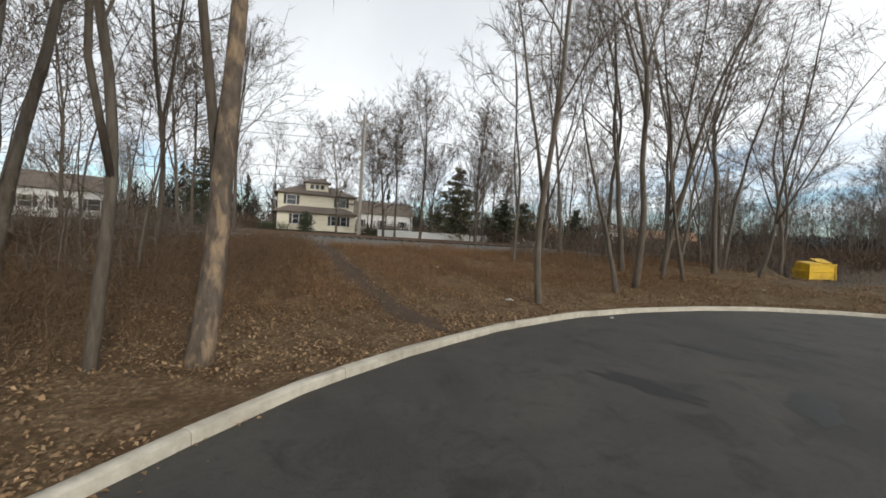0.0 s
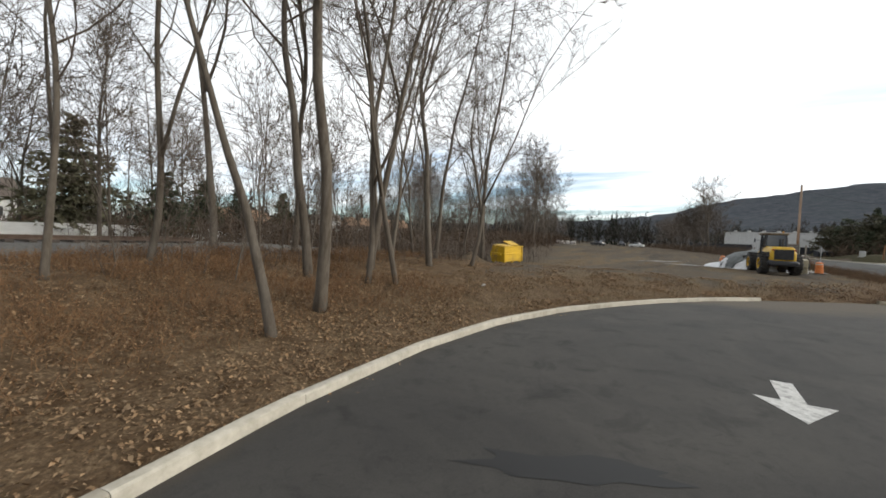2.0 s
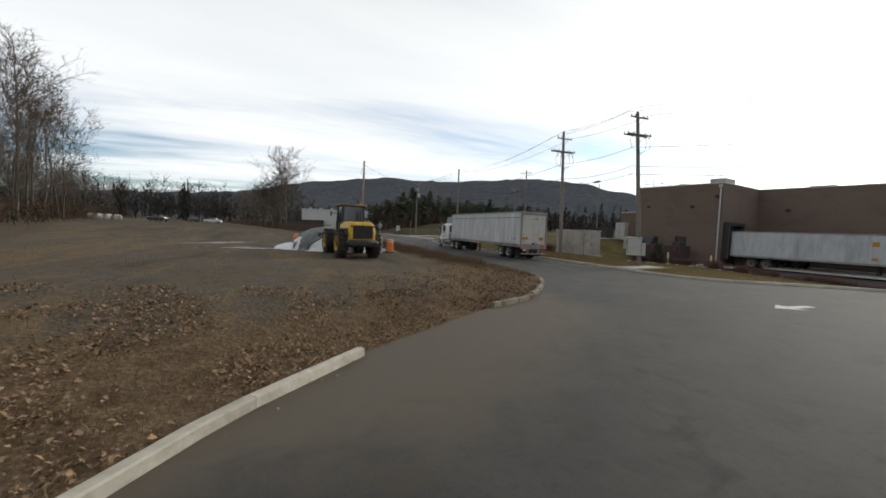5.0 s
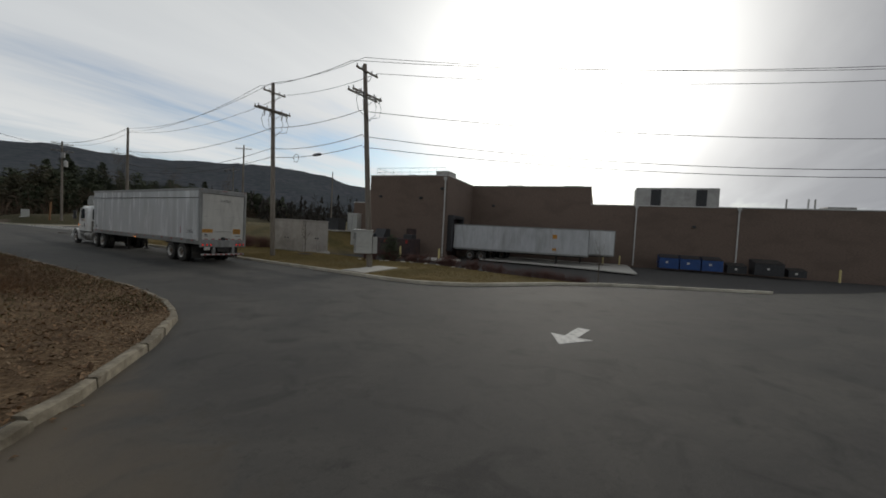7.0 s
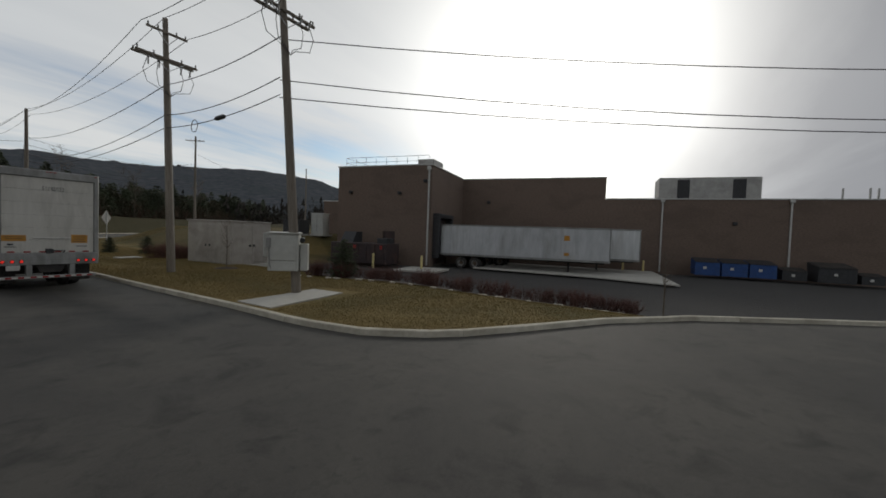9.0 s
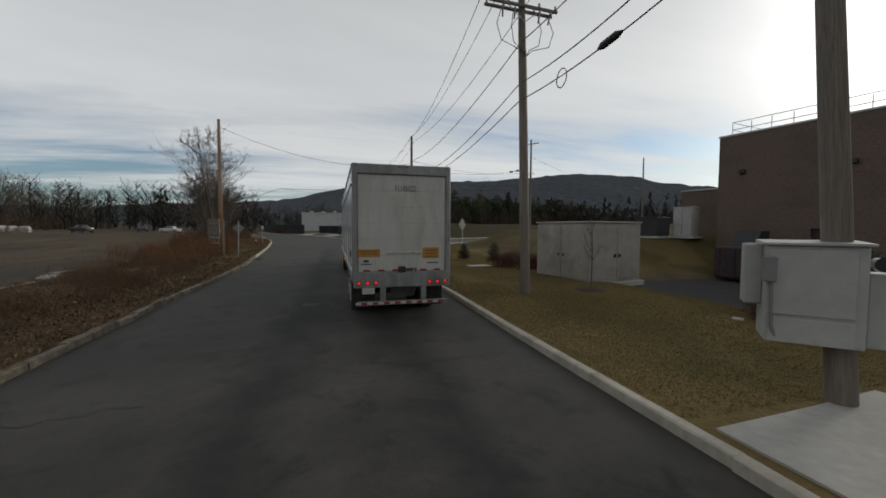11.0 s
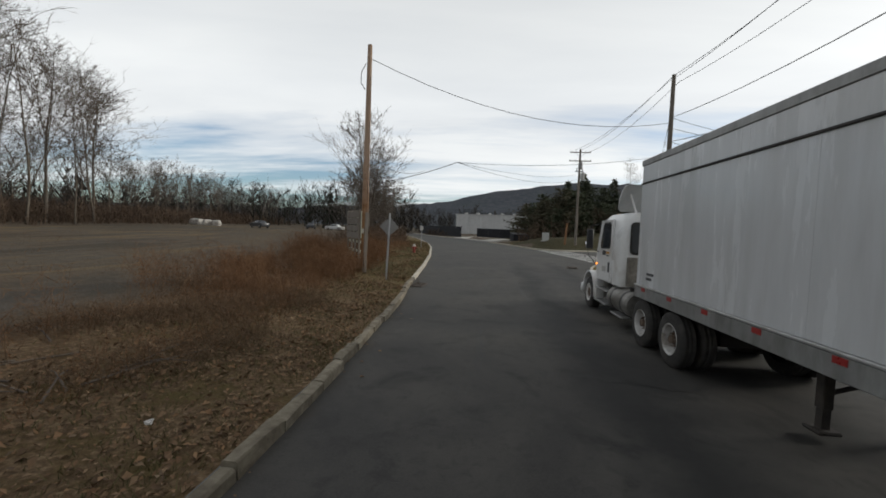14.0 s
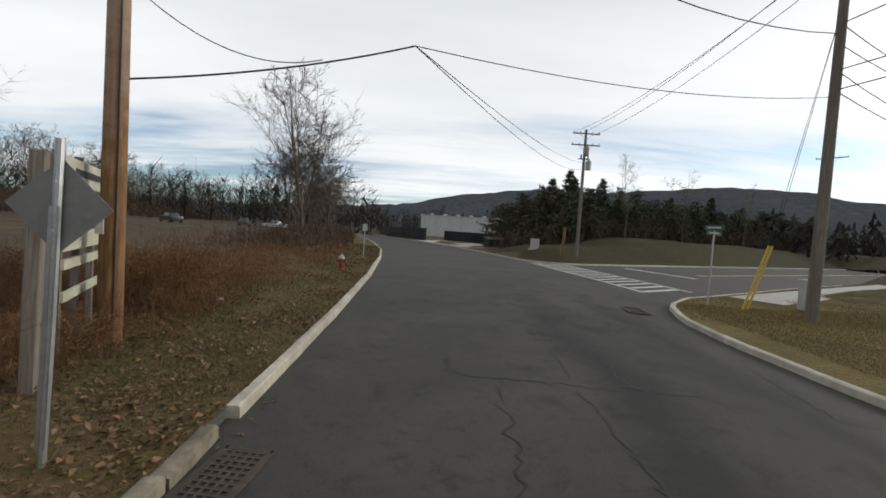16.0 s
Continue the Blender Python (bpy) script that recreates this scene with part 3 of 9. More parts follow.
M["ground"], M["asphalt"] = ground_material(), asphalt_material()
for sheet_name, co, flat in build_ground():
    me = raw_mesh(sheet_name, co, flat, 3, "asphalt" if sheet_name == "road" else "ground")
    me.polygons.foreach_set("use_smooth", [True] * len(me.polygons))
    x, y = co[:, 0], co[:, 1]
    ob = new(sheet_name, me)
    if sheet_name == "road":
        tagged(ob, "worn dark grey asphalt road with patches and cracks", "road", kind="structure")
        point_attribute(me, "dust", 0.95 * smooth01(6.5, 0.5, away([KERB_BEND[-1], KERB_WEST[0]], x, y)) + 0.45 * smooth01(1.2, 0.0, away(ROAD + ROAD[:1], x, y)))
        point_attribute(me, "wear", 0.8 * smooth01(1.2, 0.2, np.abs(np.abs(x + 1.4 - 0.9) - 1.0)) * smooth01(-14, -6, y) * smooth01(45, 25, y))
    else:
        tagged(ob, "open ground of leaf litter, bare gravel and winter grass", "ground", kind="structure")
        bend = away(KERB_BEND, x, y)
        lot_poly = [(-17.5, -21), (-13, -17.5), (-11, -10), (-10.5, 0), (-11, 8), (-13, 16), (-17, 27), (-22, 40), (-34, 75), (-60, 110), (-48, 40), (-36, 5), (-34.5, -14), (-32, -22), (-29.5, -29), (-27.5, -30.5), (-25.2, -27), (-22.5, -23)]
        in_lot = inside(lot_poly, x, y)
        dl = away(lot_poly + lot_poly[:1], x, y)
        gravel = np.where(in_lot, 0.5 + 0.5 * smooth01(0, 2.5, dl), 0.5 - 0.5 * smooth01(0, 2.0, dl))
        track = smooth01(6.5, 4.0, np.abs(x - RAIL_X)) * smooth01(-14, -24, y)
        grass_e = ((x > 2) & (y < 33) & (x < 11.5) & (y > -28)) | ((x > 2.4) & (y >= 33) & (y < 62))
        grass_e = grass_e | ((x > 0) & (y >= 62)) | ((x > 2) & (y > 8.5))
        grass_w = (0.42 + 0.16 * smooth01(16, 26, y)) * smooth01(5.5, 3.0, away(KERB_WEST, x, y)) * smooth01(-6, 8, y)
        tar = smooth01(13.3, 13.9, x + 0.02 * y) * smooth01(9.5, 8.5, y) * (x > 5) * (x < 120)
        point_attribute(me, "gravel", np.maximum(gravel * (0.56 + 0.44 * smooth01(-26, -8, y)), track))
        point_attribute(me, "grass", np.maximum(np.where(grass_e, 1.0, 0.0), grass_w * (x < 0)))
        point_attribute(me, "litter", np.clip(1.1 * smooth01(16, 2, bend) + 1.0 * smooth01(8, 2, away(KERB_WEST, x, y)) + 0.35 * smooth01(-20, -30, x), 0, 1) * (x < 2))
        point_attribute(me, "rank", smooth01(49, 52, y) * (x > 0) + 0.6 * smooth01(9, 14, y) * smooth01(11, 15, x) + 0.35 * smooth01(-4, 2, y) * smooth01(-5, -6.5, x))
        strip = smooth01(1.7, 0.7, np.abs(x + 12.7 + 0.12 * y)) * smooth01(-6, -3, y) * smooth01(17, 10, y)
        point_attribute(me, "tar", np.maximum(tar, 0.65 * strip))
        point_attribute(me, "far", smooth01(90, 160, np.hypot(x + 10, y - 10)))


def kerb_line(line, name, label, height=0.15, width=0.17, rough=0.012, seed=1, material="concrete"):
    """Cast kerb stones, a little out of line, along the road's edge; each stone a piece of its own."""
    r = random.Random(seed)
    top = thing(name, Matrix.Identity(4), label, "kerb", kind="structure")
    # even steps along the line
    pts, length = [Vector((*p, 0)) for p in line], 0.0
    run = [0.0]
    for p, q in zip(pts, pts[1:]):
        length += (q - p).length
        run.append(length)

    def at(s):
        s = min(max(s, 0), length)
        for i in range(len(pts) - 1):
            if s <= run[i + 1] + 1e-9:
                return pts[i].lerp(pts[i + 1], (s - run[i]) / (run[i + 1] - run[i]))
        return pts[-1]
    step = 2.4 if material == "concrete" else 1.15
    n = max(1, round(length / step))
    profile = [(0.0, -0.25), (0.0, height - 0.012), (0.012, height), (width - 0.03, height), (width - 0.006, height - 0.02), (width + 0.012, -0.25)]
    cuts = [(i + (r.uniform(-0.3, 0.3) if 0 < i < n and material != "concrete" else 0)) * length / n for i in range(n + 1)]
    gap = 0.004 if material == "concrete" else 0.012
    for i in range(n):
        s0, s1 = cuts[i] + gap, cuts[i + 1] - gap
        rings = []
        jig, lift = r.uniform(-rough, rough), r.uniform(-rough, rough) * 0.6
        for k in range(4):
            s = s0 + (s1 - s0) * k / 3
            p, t = at(s), (at(s + 0.3) - at(s - 0.3)).normalized()
            inward = Vector((t.y, -t.x, 0))              # towards the road, which lies to the right of the line
            z = float(road_z(p.x, p.y))
            rings.append([tuple(p + inward * (a - 0.02 + jig + (r.uniform(-rough, rough) * 0.4 if h > 0 else 0)) + Vector((0, 0, z + h + lift + (r.uniform(-rough, rough) * 0.3 if h > 0 else 0)))) for a, h in profile])
        g = Geo().loft(rings)
        part("kerb_stone", g, material, top, smooth=True)
    return top


kerb_line(KERB_BEND, "kerb_bend", "long pale concrete kerb round the bend")
kerb_line(KERB_WEST[:15], "kerb_west", "weathered, broken concrete kerb below the verge", rough=0.042, seed=2, material="old_concrete")
kerb_line([(-7.03, 22.9)] + KERB_WEST[15:], "kerb_far_west", "newer pale concrete kerb below the verge", seed=6)
kerb_line(KERB_FENCE, "kerb_fence", "pale concrete kerb before the black fence", seed=3)
kerb_line(KERB_CORNER, "kerb_corner", "pale concrete kerb round the far corner", seed=4)
kerb_line(KERB_EAST, "kerb_east", "pale concrete kerb along the lawn", seed=5)


# ---------------------------------------------------------------- the hill and far woods
def build_hill():
    """A long wooded ridge behind everything."""
    az = np.array([-75, -50, -38, -30, -13, -5, 1, 8, 11, 16, 21, 26, 33, 36, 41, 47, 60, 80])
    el = np.array([1.2, 1.6, 2.0, 2.2, 3.2, 4.2, 5.6, 6.5, 6.8, 6.8, 6.6, 7.0, 7.3, 7.2, 6.7, 5.4, 3.6, 2.0])
    cols, rows = 170, 26
    a = np.linspace(-75, 80, cols)
    crest = np.interp(a, az, el)
    verts = []
    for i in range(rows):
        f = i / (rows - 1)
        dist = 420 + 900 * f
        rise = math.sin(min(f * 1.15, 1) * math.pi / 2) ** 1.6 if f < 0.87 else 1 - (f - 0.87) * 1.5
        for k in range(cols):
            x, y = dist * math.sin(radians(a[k])), dist * math.cos(radians(a[k]))
            top = math.tan(radians(crest[k])) * 1190
            z = top * rise
            z += noise.noise((x * 0.012, y * 0.012, 1.0)) * 9 * rise + noise.noise((x * 0.05, y * 0.05, 4.0)) * 3.2 * (0.3 + rise)
            verts.append((x, y, z - 3))
    faces = [(i * cols + k, i * cols + k + 1, (i + 1) * cols + k + 1, (i + 1) * cols + k) for i in range(rows - 1) for k in range(cols - 1)]
    flat = np.array(faces).ravel()
    # distance haze is put into this colour: blue-grey, lifted above bare brown woods
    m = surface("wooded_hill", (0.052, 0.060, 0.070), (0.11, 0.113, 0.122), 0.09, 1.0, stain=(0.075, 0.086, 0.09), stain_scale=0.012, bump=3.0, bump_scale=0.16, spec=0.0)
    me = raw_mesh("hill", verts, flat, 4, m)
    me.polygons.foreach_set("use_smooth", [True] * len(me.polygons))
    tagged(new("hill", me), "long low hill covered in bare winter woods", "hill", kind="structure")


build_hill()


def tube_arrays(starts, bends, ends, radii, sides=3):
    """Many thin tapered stems at once: each a bent spike of two lengths."""
    starts, bends, ends = (np.asarray(a, float) for a in (starts, bends, ends))
    n = len(starts)
    d = ends - starts
    ref = np.where(np.abs(d[:, 2:3]) > 0.8 * np.linalg.norm(d, axis=1, keepdims=True), [[1.0, 0, 0]], [[0, 0, 1.0]])
    u = np.cross(d, ref)
    u /= np.linalg.norm(u, axis=1, keepdims=True) + 1e-9
    w = np.cross(d, u)
    w /= np.linalg.norm(w, axis=1, keepdims=True) + 1e-9
    vs = []
    for base, k in ((starts, 1.0), (bends, 0.7)):
        for j in range(sides):
            a = 2 * math.pi * j / sides
            vs.append(base + (u * math.cos(a) + w * math.sin(a)) * (np.asarray(radii)[:, None] * k))
    vs.append(ends)
    per = 2 * sides + 1
    verts = np.stack(vs, 1).reshape(-1, 3)
    tri = []
    for j in range(sides):
        k = (j + 1) % sides
        tri += [(j, k, k + sides), (j, k + sides, j + sides), (j + sides, k + sides, 2 * sides)]
    tri = np.array(tri)
    faces = (np.arange(n)[:, None, None] * per + tri[None]).reshape(-1)
    return verts, faces


# ---------------------------------------------------------------- bare trees
def blade_arrays(starts, ends, widths):
    """Many fine twigs at once, each one slender tapering blade."""
    starts, ends = np.asarray(starts, float), np.asarray(ends, float)
    d = ends - starts
    rs = np.random.RandomState(len(starts) % 1000)
    side = np.cross(d, rs.normal(0, 1, d.shape))
    side /= np.linalg.norm(side, axis=1, keepdims=True) + 1e-9
    w = np.asarray(widths)[:, None]
    v = np.stack([starts - side * w, starts + side * w, ends], 1).reshape(-1, 3)
    return v, np.arange(3 * len(starts))


def grow(seed, height, girth, lean=(0, 0), fork=0.45, limbs=9, spread=0.55, first=0.35, twigs=5, bend=0.04, subs=7, fine=3, thick=1.0, rise=(0.35, 1.5)):
    """Trunk and crown of one leafless tree. Points in metres from its foot."""
    r = random.Random(seed)
    trunk, crown = Geo(), Geo()
    lean = Vector((lean[0], lean[1], 0))
    n = 10
    stems = []

    def stem(p0, d0, length, r0, r1, steps, wob, lift=0.02):
        pts, p, d = [p0.copy()], p0.copy(), d0.normalized()
        for i in range(steps):
            d = (d + Vector((r.gauss(0, wob), r.gauss(0, wob), r.gauss(0, wob * 0.4) + lift))).normalized()
            p = p + d * length / steps
            pts.append(p.copy())
        return pts, [r0 + (r1 - r0) * (i / steps) ** 0.8 for i in range(steps + 1)]
    up = (Vector((0, 0, 1)) + lean).normalized()
    pts, rad = stem(Vector((0, 0, -0.3)), up, height, girth, girth * 0.14, n, bend)
    # smooth the stem between its turns
    fine_pts, fine_rad = [], []
    for i in range(n):
        a, b, c, d = pts[max(i - 1, 0)], pts[i], pts[i + 1], pts[min(i + 2, n)]
        fine_pts += [b, (b + c) * 0.5625 - (a + d) * 0.0625]
        fine_rad += [rad[i], (rad[i] + rad[i + 1]) / 2]
    pts, rad, n = fine_pts + [pts[-1]], fine_rad + [rad[-1]], 2 * n
    rad[0] = girth * 1.16
    trunk.tube(pts, rad, 8)
    stems.append((pts, rad, first))
    for _ in range(2 if r.random() < fork else (1 if r.random() < 0.5 else 0)):
        i = 2 * r.randint(2, 5)
        a = r.uniform(0, 6.28)
        d = Vector((math.cos(a) * 0.36, math.sin(a) * 0.36, 1)) + lean * 0.5
        q, s = stem(pts[i], d, height * (1 - i / n) * r.uniform(0.8, 1.0), rad[i] * 0.72, girth * 0.10, 7, bend * 1.4)
        trunk.tube(q, s, 6)
        stems.append((q, s, 0.2))
    ends0, ends1, endsw = [], [], []
    for pts, rad, f0 in stems:
        m = len(pts) - 1
        for j in range(limbs):
            f = f0 + (0.98 - f0) * (j + r.random()) / limbs
            k = min(int(f * m), m - 1)
            p = pts[k].lerp(pts[k + 1], f * m - k)
            rr = (rad[k] + (rad[k + 1] - rad[k]) * (f * m - k)) * r.uniform(0.32, 0.55)
            a = r.uniform(0, 6.28)
            d = Vector((math.cos(a), math.sin(a), r.uniform(*rise)))
            ln = height * spread * (1.08 - f) * r.uniform(0.55, 1.0) + height * 0.07
            q, s = stem(p, d, ln, rr, max(rr * 0.2, 0.008), 5, 0.23, 0.03)
            crown.tube(q, s, 4, cap=False)
            for b in range(subs):
                g = 0.2 + 0.8 * (b + r.random()) / subs
                kk = min(int(g * 5), 4)
                o = q[kk].lerp(q[kk + 1], g * 5 - kk)
                along = (q[kk + 1] - q[kk]).normalized()
                dd = (along + Vector((r.gauss(0, 0.8), r.gauss(0, 0.8), r.gauss(0.15, 0.5)))).normalized()
                l2 = ln * r.uniform(0.24, 0.5)
                q2, s2 = stem(o, dd, l2, max(rr * 0.34, 0.011 * thick), 0.006 * thick, 3, 0.26, 0.03)
                crown.tube(q2, s2, 3, cap=False)
                for _ in range(twigs):
                    t = r.uniform(0.15, 1.0)
                    k3 = min(int(t * 3), 2)
                    o3 = q2[k3].lerp(q2[k3 + 1], t * 3 - k3)
                    d3 = ((q2[k3 + 1] - q2[k3]).normalized() + Vector((r.gauss(0, 0.55), r.gauss(0, 0.55), r.gauss(0.2, 0.45)))).normalized()
                    l3 = l2 * r.uniform(0.35, 0.75)
                    e = o3 + d3 * l3
                    ends0.append(o3), ends1.append(e), endsw.append(0.010 * thick)
                    for _ in range(fine):
                        o4 = o3.lerp(e, r.uniform(0.2, 0.9))
                        e4 = o4 + (d3 + Vector((r.gauss(0, 0.6), r.gauss(0, 0.6), r.gauss(0.1, 0.4)))).normalized() * l3 * r.uniform(0.35, 0.75)
                        ends0.append(o4), ends1.append(e4), endsw.append(0.007 * thick)
    v, f = blade_arrays(ends0, ends1, endsw)
    base = len(crown.v)
    crown.v += [tuple(p) for p in v.tolist()]
    crown.f += [tuple(t) for t in (f.reshape(-1, 3) + base).tolist()]
    return trunk.mesh("trunk", "all"), crown.mesh("crown", "all", tidy=False)


TREES = {}


def tree_kind(key, bark="bark", **how):
    t, c = grow(**how)
    t.materials.append(M[bark]), c.materials.append(M["twig"])
    TREES[key] = (t, c)


tree_kind("tall_a", seed=11, height=19, girth=0.165, limbs=13, spread=0.36, first=0.30, bend=0.075)
tree_kind("tall_b", seed=12, height=21, girth=0.185, limbs=12, spread=0.38, first=0.34, fork=0.9, bend=0.07)
tree_kind("tall_c", seed=13, height=18, girth=0.17, limbs=12, spread=0.36, first=0.34, lean=(0.06, 0.04), bend=0.065)
tree_kind("tall_d", seed=24, height=19, girth=0.16, limbs=12, spread=0.36, first=0.30, lean=(-0.05, 0.08), fork=0.8, bend=0.08)
tree_kind("slim_a", seed=14, height=15, girth=0.095, limbs=11, spread=0.30, first=0.30, fork=0.3, bend=0.075)
tree_kind("slim_b", seed=15, height=13, girth=0.080, limbs=11, spread=0.32, first=0.26, lean=(-0.08, 0.1), fork=0.3, bend=0.06)
# fuller crowns for the far rows
tree_kind("broad_a", seed=16, height=20, girth=0.20, limbs=13, spread=0.46, first=0.22, fork=1.0, thick=1.9, twigs=4, fine=3, rise=(0.7, 1.9))
tree_kind("broad_b", seed=17, height=16, girth=0.18, limbs=12, spread=0.52, first=0.20, fork=0.9, thick=2.3, twigs=4, fine=3)
tree_kind("far_a", seed=25, height=19, girth=0.135, limbs=11, spread=0.36, first=0.20, fork=0.7, thick=2.1, subs=5, twigs=3, fine=3, rise=(0.8, 2.2))
tree_kind("far_b", seed=26, height=16, girth=0.115, limbs=12, spread=0.38, first=0.16, fork=0.5, thick=2.1, subs=5, twigs=3, fine=3, rise=(0.8, 2.2))
tree_kind("road_tree", seed=29, height=14, girth=0.17, limbs=11, spread=0.5, first=0.12, fork=1.0, thick=1.5, subs=7, twigs=5, fine=3, bend=0.06, rise=(0.6, 1.5))
tree_kind("bushy", seed=18, height=9, girth=0.11, limbs=12, spread=0.55, first=0.10, fork=1.0, thick=1.6, subs=7, twigs=5)
tree_kind("sapling", seed=27, height=6.5, girth=0.035, limbs=9, spread=0.34, first=0.2, fork=0.6, thick=0.8, subs=4, twigs=3, fine=2, bend=0.07)
tree_kind("peeling", "peeling", seed=19, height=17, girth=0.205, limbs=10, spread=0.4, first=0.42, fork=0.3, lean=(-0.10, 0.13), bend=0.025)
tree_kind("snag", seed=20, height=10, girth=0.125, limbs=3, spread=0.25, first=0.6, fork=0.0, lean=(-0.22, -0.06), bend=0.05, twigs=2)


def bare_tree(key, x, y, scale=1.0, turn=0.0, tilt=(0, 0), label="tall leafless grey-barked tree", group="bare trees along the lot", name="bare_tree"):
    z = float(ground_z(x, y))
    m = pose(x, y, z, tilt[0], tilt[1], turn) @ Matrix.Scale(scale, 4)
    top = thing(name, m, label, "tree", group)
    part("trunk", TREES[key][0], "bark", top)
    part("crown", TREES[key][1], "twig", top)
    return top


# ---------------------------------------------------------------- evergreens
def grow_conifer(seed, height, width, layers, tight=1.0, full=0.0, material="needle", leaf=1.0):
    r = random.Random(seed)
    rs = np.random.RandomState(seed)
    trunk = Geo().tube([(0, 0, -0.2), (0, 0, height * 0.5), (0, 0, height * 0.97)], [height * 0.018, height * 0.011, 0.01], 7)
    v, f = [], []
    for i in range(layers):
        g = (i + r.random() * 0.6) / layers
        z = height * (0.06 + 0.93 * g)
        shape = (1 - full) * (1 - g) ** 0.85 + full * max(0.0, 1 - (1.5 * g - 0.5) ** 2) ** 0.6
        reach = width * shape * r.uniform(0.7, 1.15) + 0.12
        for _ in range(max(6, int(17 * (1 - g * 0.6)))):
            a = r.uniform(0, 6.28)
            ln = reach * r.uniform(0.65, 1.1)
            droop = r.uniform(-0.25, 0.12)
            for s in range(max(3, int(ln / (0.17 * tight)))):
                t = (s + r.random()) / max(3, int(ln / (0.17 * tight)))
                p = np.array([math.cos(a) * ln * t, math.sin(a) * ln * t, z + droop * ln * t * t + 0.08 * ln * t])
                out = np.array([math.cos(a), math.sin(a), droop])
                size = (0.36 + 0.16 * (1 - t)) * (0.6 + 0.03 * height) * leaf
                for _ in range(2):
                    d = out * 0.8 + rs.normal(0, 0.55, 3)
                    d /= np.linalg.norm(d)
                    side = np.cross(d, rs.normal(0, 1, 3))
                    side /= np.linalg.norm(side)
                    b = len(v)
                    v += [p - side * size * 0.36, p + d * size * 1.5, p + side * size * 0.36]
                    f.append((b, b + 1, b + 2))
    me = raw_mesh("foliage", np.array(v), np.array(f).ravel(), 3, material)
    t = trunk.mesh("trunk", "all")
    t.materials.append(M["bark"])
    return t, me


CONIFERS = {
    "spruce": grow_conifer(31, 11, 3.7, 26, 2.3),
    "pine": grow_conifer(32, 12, 4.6, 19, 2.6, 0.25),
    "cedar": grow_conifer(33, 7, 2.6, 24, 1.7),
    "full": grow_conifer(34, 9, 3.9, 15, 2.4, 0.45),
    "ragged": grow_conifer(35, 11.5, 3.6, 13, 2.6, 0.2),
    "wide": grow_conifer(37, 6.0, 3.2, 15, 1.7, 0.15),
    "mass": grow_conifer(38, 7.5, 3.5, 17, 1.9, 0.8),
    "olive": grow_conifer(40, 6.5, 3.4, 15, 1.8, 0.95, "olive_leaf"),
    "open_pine": grow_conifer(39, 10.5, 4.4, 20, 1.7, 0.35, "pine_needle"),
    "dome": grow_conifer(36, 2.4, 0.95, 20, 0.45, 0.75, "needle", 0.32),
}


def evergreen(key, x, y, scale=1.0, turn=0.0, z=None, group="evergreens", label="dark green evergreen tree"):
    z = float(ground_z(x, y)) if z is None else z
    top = thing("evergreen_tree", pose(x, y, z, 0, 0, turn) @ Matrix.Scale(scale, 4), label, "tree", group)
    part("trunk", CONIFERS[key][0], "bark", top)
    part("foliage", CONIFERS[key][1], "needle", top)
    return top


